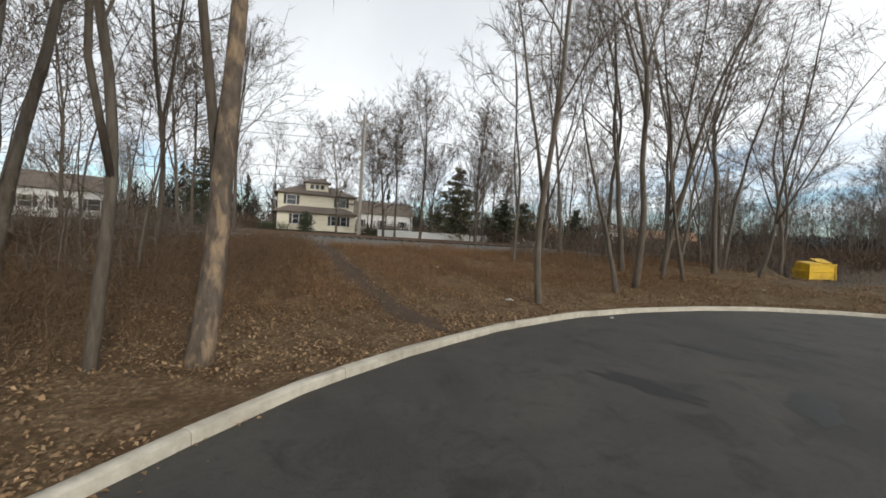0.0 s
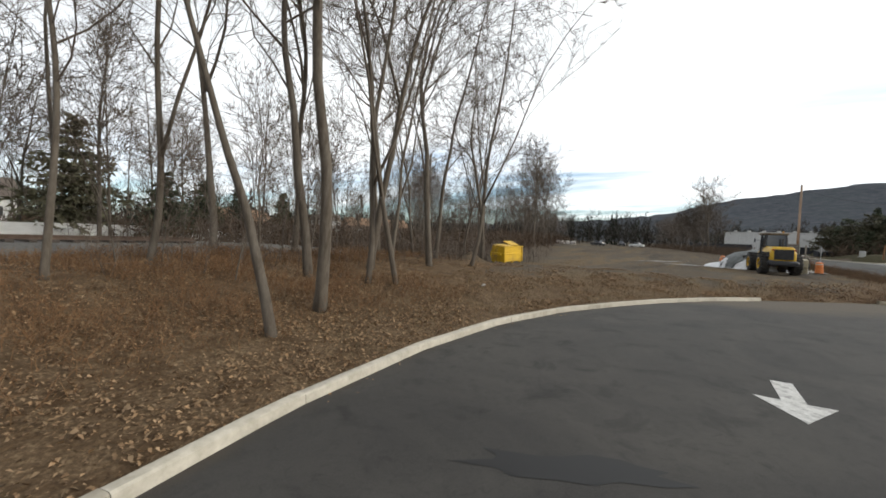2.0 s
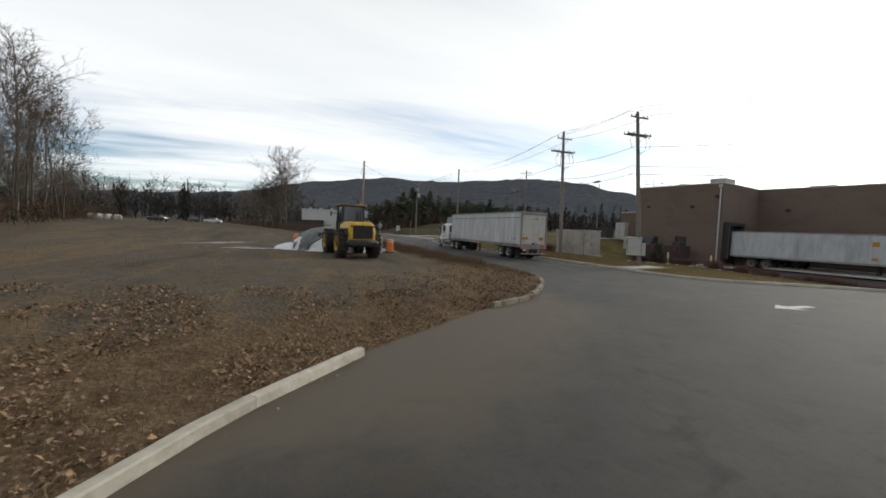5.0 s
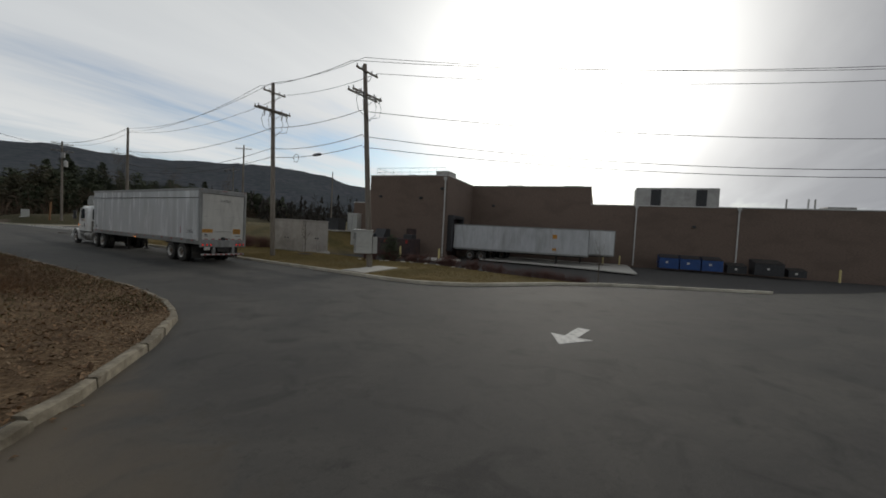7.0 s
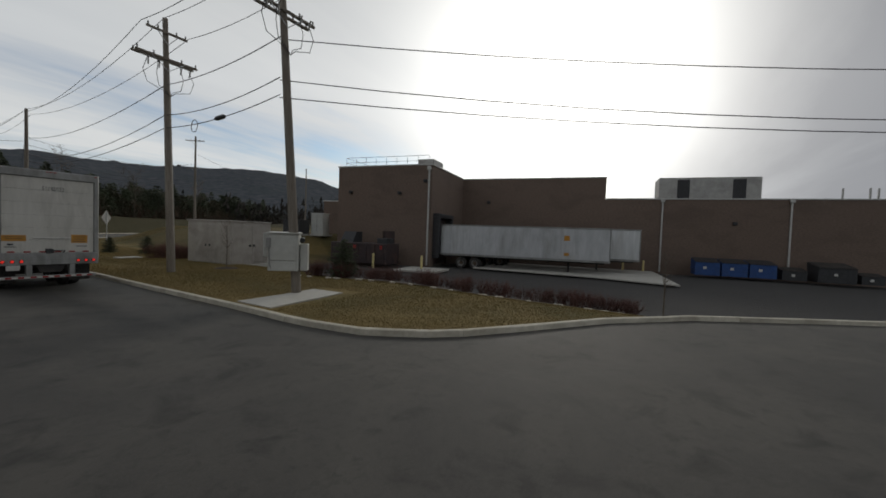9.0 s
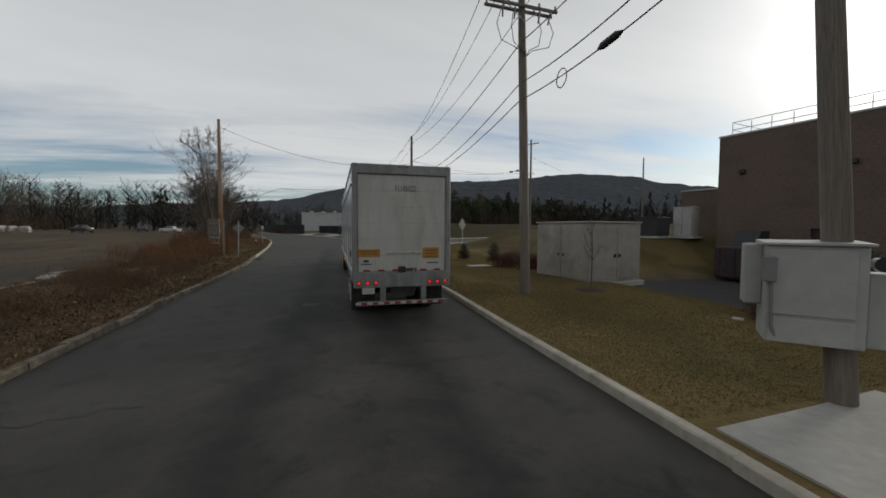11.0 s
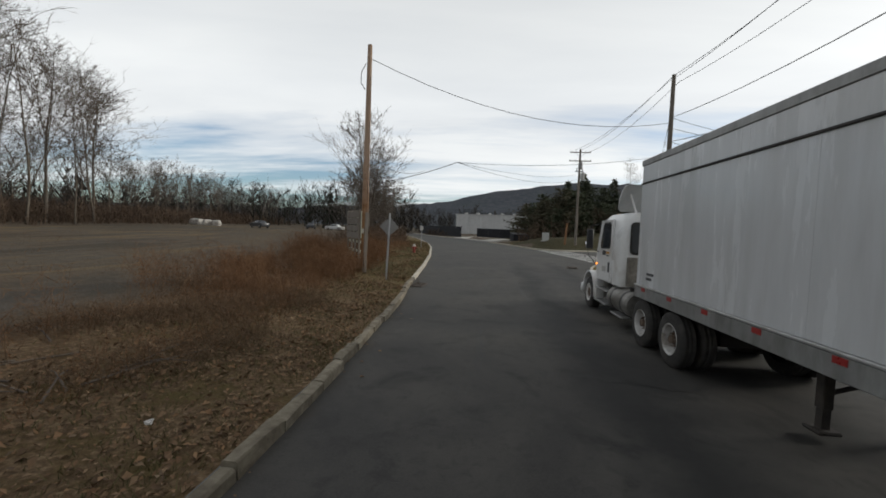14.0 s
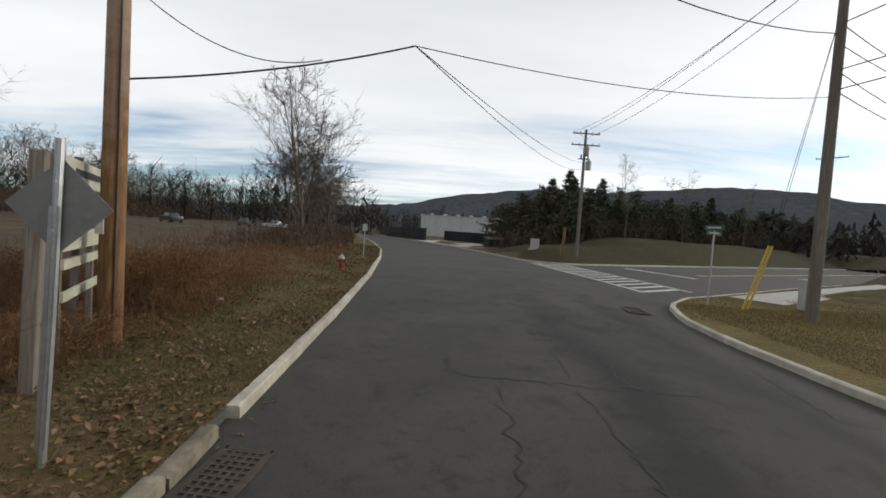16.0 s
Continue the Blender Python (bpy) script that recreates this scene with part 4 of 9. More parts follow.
# ---------------------------------------------------------------- trees round the bend, along the lot and beyond
def plant():
    r = random.Random(4)
    g = "bare trees on the leafy bank"
    # stems close to the road
    for key, x, y, s, turn, tilt in (
            ("slim_a", -19.0, -55.95, 0.95, 20, (0, 1)), ("slim_b", -17.6, -56.5, 0.95, 80, (2, 0)), ("slim_b", -18.6, -58.9, 1.0, 190, (0, 0)), ("slim_a", -20.6, -55.0, 1.25, 60, (2, -1)),
            ("slim_a", -24.45, -45.6, 1.36, 200, (2, 0)), ("tall_a", -30.6, -36.6, 1.05, 40, (1, 0)), ("tall_b", -27.5, -38.6, 0.95, 150, (3, 0)),
            ("slim_a", -29.2, -35.2, 1.25, 70, (2, 1)), ("slim_b", -28.5, -34.4, 1.35, 130, (-5, 2)), ("tall_b", -30.7, -29.4, 0.98, 10, (-2, 0)),
            ("tall_d", -33.0, -19.8, 1.0, 130, (-4, 0)), ("tall_a", -33.2, -25.4, 0.9, 250, (-3, 2)), ("tall_d", -38.0, -13.8, 0.85, 60, (0, 0)),
            ("tall_c", -31.0, -33.3, 1.0, 310, (0, 3)), ("slim_a", -29.75, -27.0, 1.25, 15, (-6, 6)), ("tall_a", -39.0, -18.0, 0.95, 80, (0, 0)),
            ("slim_a", -33.0, -40.5, 1.2, 33, (0, 2)), ("tall_c", -35.4, -37.5, 0.95, 77, (0, 0)), ("slim_b", -31.5, -43.0, 1.2, 12, (0, 0)),
            ("slim_a", -33.75, -17.7, 1.2, 210, (-3, 4)), ("tall_d", -34.9, -28.6, 1.0, 300, (2, 0)), ("slim_b", -32.2, -30.6, 1.3, 250, (3, 0)),
            ("slim_b", -36.0, -24.0, 1.3, 50, (0, 0)), ("tall_b", -36.0, -33.4, 0.9, 190, (0, 0)), ("slim_a", -35.5, -15.3, 1.2, 95, (-2, 0)),
            ("tall_c", -24.9, -60.5, 1.0, 20, (0, 0)), ("tall_a", -28.2, -63.5, 1.0, 140, (0, 0)), ("slim_a", -22.3, -58.8, 1.2, 260, (0, 0)), ("tall_d", -20.8, -63.0, 1.0, 330, (0, 0)),
            ("slim_b", -15.6, -59.6, 1.2, 300, (0, 0)), ("slim_a", -26.6, -57.8, 1.0, 40, (0, 0))):
        bare_tree(key, x, y, s, turn, tilt, "tall leafless tree rising out of the leafy bank", g)
    bare_tree("peeling", -19.3, -54.75, 1.0, 0, (0, 0), "stout leaning tree with pale peeling bark", g)
    bare_tree("snag", -26.4, -40.6, 1.0, 0, (0, 0), "leaning broken-topped dead tree", g, "dead_tree")
    # thin saplings in the thicket
    for i in range(46):
        y = -63 + 50 * (i + r.random()) / 46
        x = -30.5 - 6.5 * r.random() - max(0, y + 30) * 0.25
        if y < -52:
            x = -17.5 - 9 * r.random() - (y + 60) * 0.5
        elif y < -44:
            x = -31.5 - 3.5 * r.random()
        if -57 < y < -44:
            continue
        bare_tree("sapling", x, y, r.uniform(0.6, 1.3), r.uniform(0, 360), (r.uniform(-6, 6), r.uniform(-6, 6)), "thin bare sapling in the thicket", "bare saplings in the thicket", "sapling")
    # the rows at the far side of the open lot
    g = "bare trees behind the lot"
    for key, x, y, s in (("broad_a", -51.3, 37.2, 1.17), ("far_a", -53.2, 40.5, 1.13), ("far_a", -50.8, 41.8, 1.04), ("far_a", -55.2, 37.0, 0.98), ("broad_a", -55.0, 47.0, 1.01),
                         ("far_a", -53.0, 51.0, 1.01), ("far_b", -49.4, 33.6, 0.90), ("broad_a", -58.5, 56.0, 0.96), ("far_b", -50.5, 46.5, 1.01)):
        bare_tree(key, x, y, s, r.uniform(0, 360), (0, 0), "very tall leafless tree at the edge of the lot", g)
    for i in range(64):
        t = i / 63
        y = -12 + 150 * t + r.uniform(-2.5, 2.5)
        x = -44.5 - 30 * t + r.uniform(-9, 2.5)
        size = 0.62 + 0.25 * math.exp(-((y - 45) / 22) ** 2)
        if y < 24:
            size = 0.66
        bare_tree(r.choice(["far_a", "far_b", "far_b"]), x, y, size * r.uniform(0.75, 1.12), r.uniform(0, 360), (0, 0), "leafless tree behind the gravel lot", g)
    # by the track and round the houses
    g = "bare trees by the houses"
    for key, x, y, s in (("broad_a", -52.5, -42.8, 0.85), ("broad_a", -53, -60.3, 0.95), ("broad_b", -52.5, -64.5, 1.0), ("broad_a", -54, -36, 0.8), ("broad_b", -56, -46, 0.9), ("broad_a", -51, -72, 0.9)):
        bare_tree(key, x, y, s, r.uniform(0, 360), (0, 0), "large spreading leafless tree beyond the track", g)
    for key, x, y, s in (("broad_a", -54, -64, 0.85), ("broad_a", -60, -44, 0.8), ("broad_b", -66, -38, 0.85), ("broad_b", -57, -51, 0.8), ("far_a", -62, -72, 0.9),
                         ("broad_a", -57, -80, 0.9), ("far_a", -63, -30, 0.9), ("broad_b", -70, -24, 0.9), ("far_a", -60, -16, 0.9), ("broad_b", -74, -45, 1.0),
                         ("far_b", -56, -95, 1.0), ("far_a", -70, -92, 1.0), ("far_b", -52, -36, 0.8), ("far_b", -51, -26, 0.9), ("far_b", -53, -20, 0.9), ("far_a", -50, -12, 0.8)):
        bare_tree(key, x, y, s, r.uniform(0, 360), (0, 0), "leafless tree beside the houses", g)
    for i in range(52):
        y = -140 + 190 * i / 51 + r.uniform(-2, 2)
        bare_tree(r.choice(["far_a", "far_b", "far_b"]), -86 - 14 * r.random() - 0.06 * abs(y + 50), y, r.uniform(0.75, 1.05), r.uniform(0, 360), (0, 0), "leafless tree behind the houses", "bare trees behind the houses")
    # the spreading trees by the road beyond the hydrant
    bare_tree("road_tree", -19.6, 58.6, 1.18, 40, (0, 0), "spreading many-stemmed leafless tree beside the road", "bare trees by the road", "roadside_tree")
    bare_tree("road_tree", -20.8, 61.5, 1.0, 200, (0, 0), "spreading many-stemmed leafless tree beside the road", "bare trees by the road", "roadside_tree")
    for x, y, s in ((-22.5, 64, 1.25), (-18.4, 63, 1.05), (-24, 66, 1.1), (-21, 72, 1.0), (-26, 78, 1.1), (-25, 88, 1.0), (-30, 95, 1.1), (-22.5, 69, 0.8), (-28, 84, 0.9), (-33, 104, 1.0)):
        bare_tree("bushy", x, y, s, r.uniform(0, 360), (0, 0), "spreading leafless tree on the grass verge", "bare trees by the road", "roadside_tree")
    # evergreens
    for key, x, y, s in (("open_pine", -61.5, -35.6, 0.95), ("wide", -59.5, -30.0, 1.0), ("wide", -62, -25.5, 1.05), ("spruce", -64, -21, 0.65), ("spruce", -64, -88, 0.9), ("pine", -66, -66, 0.8), ("cedar", -66, -14, 1.0)):
        evergreen(key, x, y, s, r.uniform(0, 360), group="evergreens by the houses")
    g = "evergreens beyond the side street"
    for key, x, y, s in (("olive", 4.6, 86.5, 1.15), ("mass", 7.4, 84.0, 1.15), ("olive", 7.0, 80.5, 1.1), ("olive", 9.6, 79.0, 1.35), ("spruce", 11.2, 82.0, 0.95), ("spruce", 14.2, 83.0, 1.08), ("mass", 13.0, 79.8, 1.05)):
        evergreen(key, x, y, s, r.uniform(0, 360), group=g, label="rounded olive-brown tree in the dense planting" if key == "olive" else "dark green evergreen tree")
    for i in range(84):
        x = 12 + 83 * (i // 2) / 41 + r.uniform(-1.2, 1.2)
        y = 75.5 + 0.58 * (x - 2) + (r.uniform(-2, 1) if i % 2 else r.uniform(3, 7))
        key = r.choice(["full", "mass", "mass", "spruce", "ragged", "full", "olive"])
        evergreen(key, x, y, {"spruce": 0.9, "ragged": 0.85, "full": 1.0, "mass": 1.15, "olive": 1.15}[key] * r.uniform(0.75, 1.12), r.uniform(0, 360), group=g, label="rounded olive-brown tree in the dense planting" if key == "olive" else "dark green evergreen tree")
    for i in range(60):
        x = 9 + 84 * i / 59 + r.uniform(-1.2, 1.2)
        key = r.choice(["mass", "olive", "mass"])
        evergreen(key, x, 73.5 + 0.58 * (x - 2) + r.uniform(-1.5, 2), r.uniform(0.45, 0.75), r.uniform(0, 360), group=g, label="low bushy evergreen at the foot of the planting")
    for x, y in ((21.5, 78), (36, 88), (54, 98)):
        bare_tree("slim_a", x, y, 0.85, r.uniform(0, 360), (0, 0), "thin leafless tree among evergreens", "bare trees beyond the side street")


plant()


def far_woods():
    """Woods in the distance, far too many trees to count: upright stems with fans of twigs, and dark conifers among them."""
    rs = np.random.RandomState(8)
    starts, ends, widths = [], [], []
    tri = []
    spots = []
    for i in range(1700):                           # to the west and north-west, beyond the lot
        a, d = radians(rs.uniform(-125, 8)), rs.uniform(120, 320)
        spots.append((d * math.sin(a) - 5, d * math.cos(a) - 10, rs.uniform(8, 15), rs.rand() < 0.10))
    for i in range(1000):                           # north and north-east
        a, d = radians(rs.uniform(-4, 62)), rs.uniform(115, 300)
        spots.append((d * math.sin(a), d * math.cos(a) + 10, rs.uniform(7, 13), rs.rand() < 0.6))
    for i in range(600):                            # far behind the store
        a, d = radians(rs.uniform(62, 140)), rs.uniform(150, 300)
        spots.append((d * math.sin(a), d * math.cos(a) - 20, rs.uniform(7, 11), False))
    for x, y, h, green in spots:
        if -26 < x < 12 and y < 190:
            continue
        o = np.array([x, y, 0.6])
        if green:
            for _ in range(26):
                a, t = rs.rand() * 6.28, rs.rand() ** 1.3
                reach = 2.3 * (1 - t) + 0.2
                p = o + [0, 0, h * (t + 0.06)]
                q = o + [math.cos(a) * reach, math.sin(a) * reach, h * t - 0.5 * reach]
                starts.append(q), ends.append(p + [0, 0, 0.6]), widths.append(0.5)
        else:
            starts.append(o), ends.append(o + [rs.normal(0, 0.5), rs.normal(0, 0.5), h]), widths.append(0.16)
            for _ in range(20):
                t = rs.uniform(0.2, 0.95)
                p = o + [0, 0, h * t]
                a = rs.rand() * 6.28
                ln = h * rs.uniform(0.12, 0.34) * (1.2 - t)+0.6
                q = p + np.array([math.cos(a) * ln, math.sin(a) * ln, ln * rs.uniform(0.4, 1.6)])
                starts.append(p), ends.append(q), widths.append(0.10)
                for _ in range(2):
                    b = p + (q - p) * rs.uniform(0.3, 0.9)
                    starts.append(b), ends.append(b + rs.normal(0, 0.45, 3) * ln + [0, 0, 0.5 * ln]), widths.append(0.06)
    v, f = blade_arrays(starts, ends, widths)
    me = raw_mesh("far_woods", v, f, 3,
                  surface("far_wood", (0.030, 0.027, 0.025), (0.075, 0.066, 0.058), 0.05, 1.0, vary=0.5, island=True, stain=(0.020, 0.028, 0.020), stain_scale=0.02, stain_amount=0.8, spec=0.0))
    tagged(new("far_woods", me), "distant belt of bare woods and evergreens", "woods", kind="stuff")


far_woods()


# ---------------------------------------------------------------- more materials for vehicles
M.update(
    trailer_side=surface("trailer_side", (0.50, 0.51, 0.515), (0.60, 0.61, 0.615), 1.2, 0.26, stain=(0.38, 0.375, 0.36), stain_scale=0.8, stain_amount=0.4, stretch=(1, 2.2, 0.3), coat=0.2),
    trailer_door=surface("trailer_door", (0.46, 0.445, 0.405), (0.56, 0.54, 0.495), 1.5, 0.5, stain=(0.34, 0.32, 0.285), stain_scale=0.9, stain_amount=0.5, stretch=(3, 1, 0.7)),
    aluminium=surface("aluminium", (0.20, 0.20, 0.195), (0.33, 0.33, 0.32), 5, 0.5, metal=0.4, stain=(0.12, 0.11, 0.10), stain_scale=1.5, stretch=(1, 1, 0.4)),
    chassis=surface("chassis_black", (0.015, 0.014, 0.014), (0.045, 0.04, 0.037), 5, 0.7, stain=(0.085, 0.07, 0.055), stain_scale=1.5, bump=0.003),
    cab_white=surface("cab_white", (0.66, 0.66, 0.65), (0.76, 0.76, 0.75), 1.5, 0.3, stain=(0.42, 0.38, 0.33), stain_scale=1.2, stain_amount=0.45, coat=0.4),
    placard=surface("orange_placard", (0.40, 0.18, 0.022), (0.52, 0.25, 0.04), 3, 0.6, stain=(0.35, 0.2, 0.06), stain_scale=2),
    marks=surface("dark_marking", (0.02, 0.02, 0.022), (0.05, 0.05, 0.055), 6, 0.6),
    red_reflector=surface("red_reflector", (0.22, 0.02, 0.018), (0.34, 0.035, 0.03), 10, 0.3),
    white_reflector=surface("white_reflector", (0.42, 0.405, 0.38), (0.58, 0.565, 0.53), 10, 0.3),
    glass=glass("dark_glass"),
    brake=lamp_material("lit_brake_lamp", (0.95, 0.03, 0.018), 0.55),
    amber=lamp_material("lit_marker_lamp", (1.0, 0.30, 0.03), 2.2),
    chrome=surface("chrome", (0.55, 0.55, 0.56), (0.68, 0.68, 0.68), 8, 0.2, metal=0.95, stain=(0.3, 0.28, 0.25), stain_scale=3),
    rim=surface("steel_rim", (0.46, 0.45, 0.43), (0.62, 0.61, 0.585), 9, 0.5, metal=0.15, stain=(0.17, 0.14, 0.11), stain_scale=4, stain_amount=0.8),
    tank=surface("fuel_tank", (0.15, 0.142, 0.13), (0.29, 0.28, 0.26), 5, 0.5, metal=0.4, stain=(0.075, 0.062, 0.048), stain_scale=2, stain_amount=0.7),
    fairing_grey=surface("fairing_grey", (0.40, 0.41, 0.40), (0.52, 0.52, 0.51), 2, 0.6, stain=(0.33, 0.31, 0.28), stain_scale=1.0, stain_amount=0.5),
    rail_bright=surface("bright_rail", (0.40, 0.40, 0.39), (0.55, 0.55, 0.54), 8, 0.45, metal=0.4, stain=(0.25, 0.23, 0.20), stain_scale=3),
    hub=surface("rusty_hub", (0.05, 0.038, 0.030), (0.15, 0.105, 0.075), 14, 0.8, stain=(0.22, 0.16, 0.11), stain_scale=6),
    sooty=surface("sooty_white", (0.085, 0.073, 0.060), (0.42, 0.39, 0.34), 3.2, 0.7, stain=(0.050, 0.040, 0.032), stain_scale=1.6, stain_amount=0.85),
    grimy=surface("grimy_white", (0.34, 0.31, 0.27), (0.58, 0.56, 0.52), 4, 0.6, stain=(0.16, 0.13, 0.10), stain_scale=1.6, stain_amount=0.8),
    yellow=surface("machine_yellow", (0.56, 0.33, 0.015), (0.68, 0.43, 0.03), 3, 0.45, stain=(0.34, 0.20, 0.03), stain_scale=1.4, stain_amount=0.6),
    bin_yellow=surface("bin_yellow", (0.62, 0.38, 0.012), (0.74, 0.48, 0.02), 2.5, 0.5, stain=(0.36, 0.20, 0.03), stain_scale=1.8, stain_amount=0.6, bump=0.002),
    salt=surface("road_salt", (0.66, 0.66, 0.67), (0.82, 0.82, 0.82), 4, 0.9, bump=0.02, bump_scale=18, stain=(0.48, 0.46, 0.43), stain_scale=0.9),
    crust=surface("salt_crust", (0.22, 0.205, 0.18), (0.52, 0.51, 0.495), 6, 0.95, bump=0.01, bump_scale=30, stain=(0.13, 0.11, 0.085), stain_scale=2.2, stain_amount=0.9),
    soil_heap=surface("heaped_soil", (0.09, 0.063, 0.038), (0.20, 0.145, 0.088), 7, 0.95, bump=0.03, bump_scale=18, stain=(0.10, 0.08, 0.055), stain_scale=1.5),
    tarp=surface("grey_tarp", (0.055, 0.060, 0.058), (0.155, 0.163, 0.155), 3, 0.6, bump=0.02, bump_scale=5, stain=(0.22, 0.225, 0.22), stain_scale=0.7),
    block=surface("cast_block", (0.25, 0.218, 0.145), (0.49, 0.44, 0.325), 2.6, 0.92, bump=0.012, bump_scale=18, stain=(0.56, 0.54, 0.48), stain_scale=1.7, stain_amount=0.7, vary=0.25),
    cab_roof=surface("cab_roof", (0.10, 0.075, 0.05), (0.20, 0.15, 0.09), 4, 0.6),
    red_hose=surface("red_air_hose", (0.22, 0.03, 0.025), (0.34, 0.06, 0.05), 6, 0.5),
    dull_rim=surface("dull_rim", (0.16, 0.155, 0.15), (0.27, 0.26, 0.25), 8, 0.6, stain=(0.10, 0.085, 0.07), stain_scale=4, stain_amount=0.8),
    drum=surface("traffic_drum", (0.62, 0.17, 0.04), (0.74, 0.24, 0.07), 5, 0.5, stain=(0.45, 0.2, 0.1), stain_scale=3),
    line=surface("road_paint", (0.50, 0.49, 0.46), (0.72, 0.71, 0.68), 12, 0.8, stain=(0.22, 0.21, 0.20), stain_scale=5, stain_amount=0.8),
    cabinet=surface("cabinet_grey", (0.36, 0.36, 0.34), (0.46, 0.46, 0.43), 3, 0.55, stain=(0.33, 0.32, 0.29), stain_scale=1.5),
    cover=surface("enclosure_tan", (0.30, 0.275, 0.245), (0.39, 0.36, 0.325), 2, 0.7, stain=(0.17, 0.15, 0.13), stain_scale=0.8),
)


def disc_wheel(parent, x, y, z, r=0.5, width=0.28, face=-1, deep=0.05, rim_material="rim"):
    """A wheel on an axle along x: a tyre with shoulders and a dished steel rim with nuts."""
    turn = Matrix.Translation((x, y, z)) @ Euler((0, radians(90), 0)).to_matrix().to_4x4()
    w = width / 2
    t = Geo().lathe([(r * 0.56, -w), (r * 0.86, -w), (r * 0.965, -w * 0.82), (r, -w * 0.6), (r * 0.985, -w * 0.2), (r, -w * 0.12), (r, w * 0.12), (r * 0.985, w * 0.2),
                     (r, w * 0.6), (r * 0.965, w * 0.82), (r * 0.86, w), (r * 0.56, w)], 28, turn, caps=False)
    tyre = part("wheel", t, "rubber", parent, "black tyre on a steel rim", smooth=True)
    s = face
    prof = [(r * 0.575, s * (w - 0.005)), (r * 0.56, s * (w + 0.008)), (r * 0.50, s * (w - 0.01)), (r * 0.46, s * (w - deep)), (r * 0.31, s * (w - deep * 1.4)), (r * 0.28, s * (w - deep * 1.38))]
    part("rim", Geo().lathe(prof, 24, turn, caps=False), rim_material, tyre, smooth=True)
    hub = Geo().lathe([(r * 0.31, s * (w - deep * 1.42)), (r * 0.29, s * (w - deep * 1.1)), (r * 0.27, s * (w - deep * 0.9)), (r * 0.17, s * (w - deep * 0.9)), (r * 0.15, s * (w - deep * 0.15)), (r * 0.05, s * (w - deep * 0.10))], 24, turn)
    for k in range(8):
        a = k * math.pi / 4
        hub.cyl((math.cos(a) * r * 0.235, math.sin(a) * r * 0.235, s * (w - deep)), (math.cos(a) * r * 0.235, math.sin(a) * r * 0.235, s * (w - deep * 0.4)), 0.014, 6, turn)
    part("hub", hub, "hub", tyre, "dirty hub with nuts", smooth=True)
    # dark plugs stand in for the shade inside the rim's hand holes
    holes = Geo()
    for k in range(10):
        a = (k + 0.5) * math.pi / 5
        c, q = math.cos(a) * r * 0.385, math.sin(a) * r * 0.385
        holes.cyl((c, q, s * (w - deep * 1.5)), (c, q, s * (w - deep * 1.12)), r * 0.048, 8, turn)
    part("hand_hole", holes, "dark", tyre)
    return tyre


def lettering(text, size, m, parent, material="marks", name="number", narrow=0.62, depth=0.002):
    cu = bpy.data.curves.new(name, "FONT")
    cu.body, cu.size, cu.extrude, cu.align_x, cu.align_y = text, size, depth, "CENTER", "CENTER"
    cu.space_character = 1.15
    tmp = new("lettering", cu)
    me = bpy.data.meshes.new_from_object(tmp.evaluated_get(bpy.context.evaluated_depsgraph_get()))
    bpy.data.objects.remove(tmp)
    bpy.data.curves.remove(cu)
    me.transform(Matrix.Diagonal((narrow, 1, 1, 1)))
    me.materials.clear()
    return part(name, me, material, parent, at=m)


def rounded(x0, x1, y0, y1, z, r, n=4):
    """A level ring with rounded corners."""
    out = []
    for cx, cy, a0 in ((x1 - r, y1 - r, 0), (x0 + r, y1 - r, 90), (x0 + r, y0 + r, 180), (x1 - r, y0 + r, 270)):
        for k in range(n + 1):
            a = radians(a0 + 90 * k / n)
            out.append((cx + r * math.cos(a), cy + r * math.sin(a), z))
    return out


def upright_ring(x0, x1, z0, z1, y, r, n=4):
    return [(a, y, b) for a, b, _ in rounded(x0, x1, z0, z1, 0, r, n)]


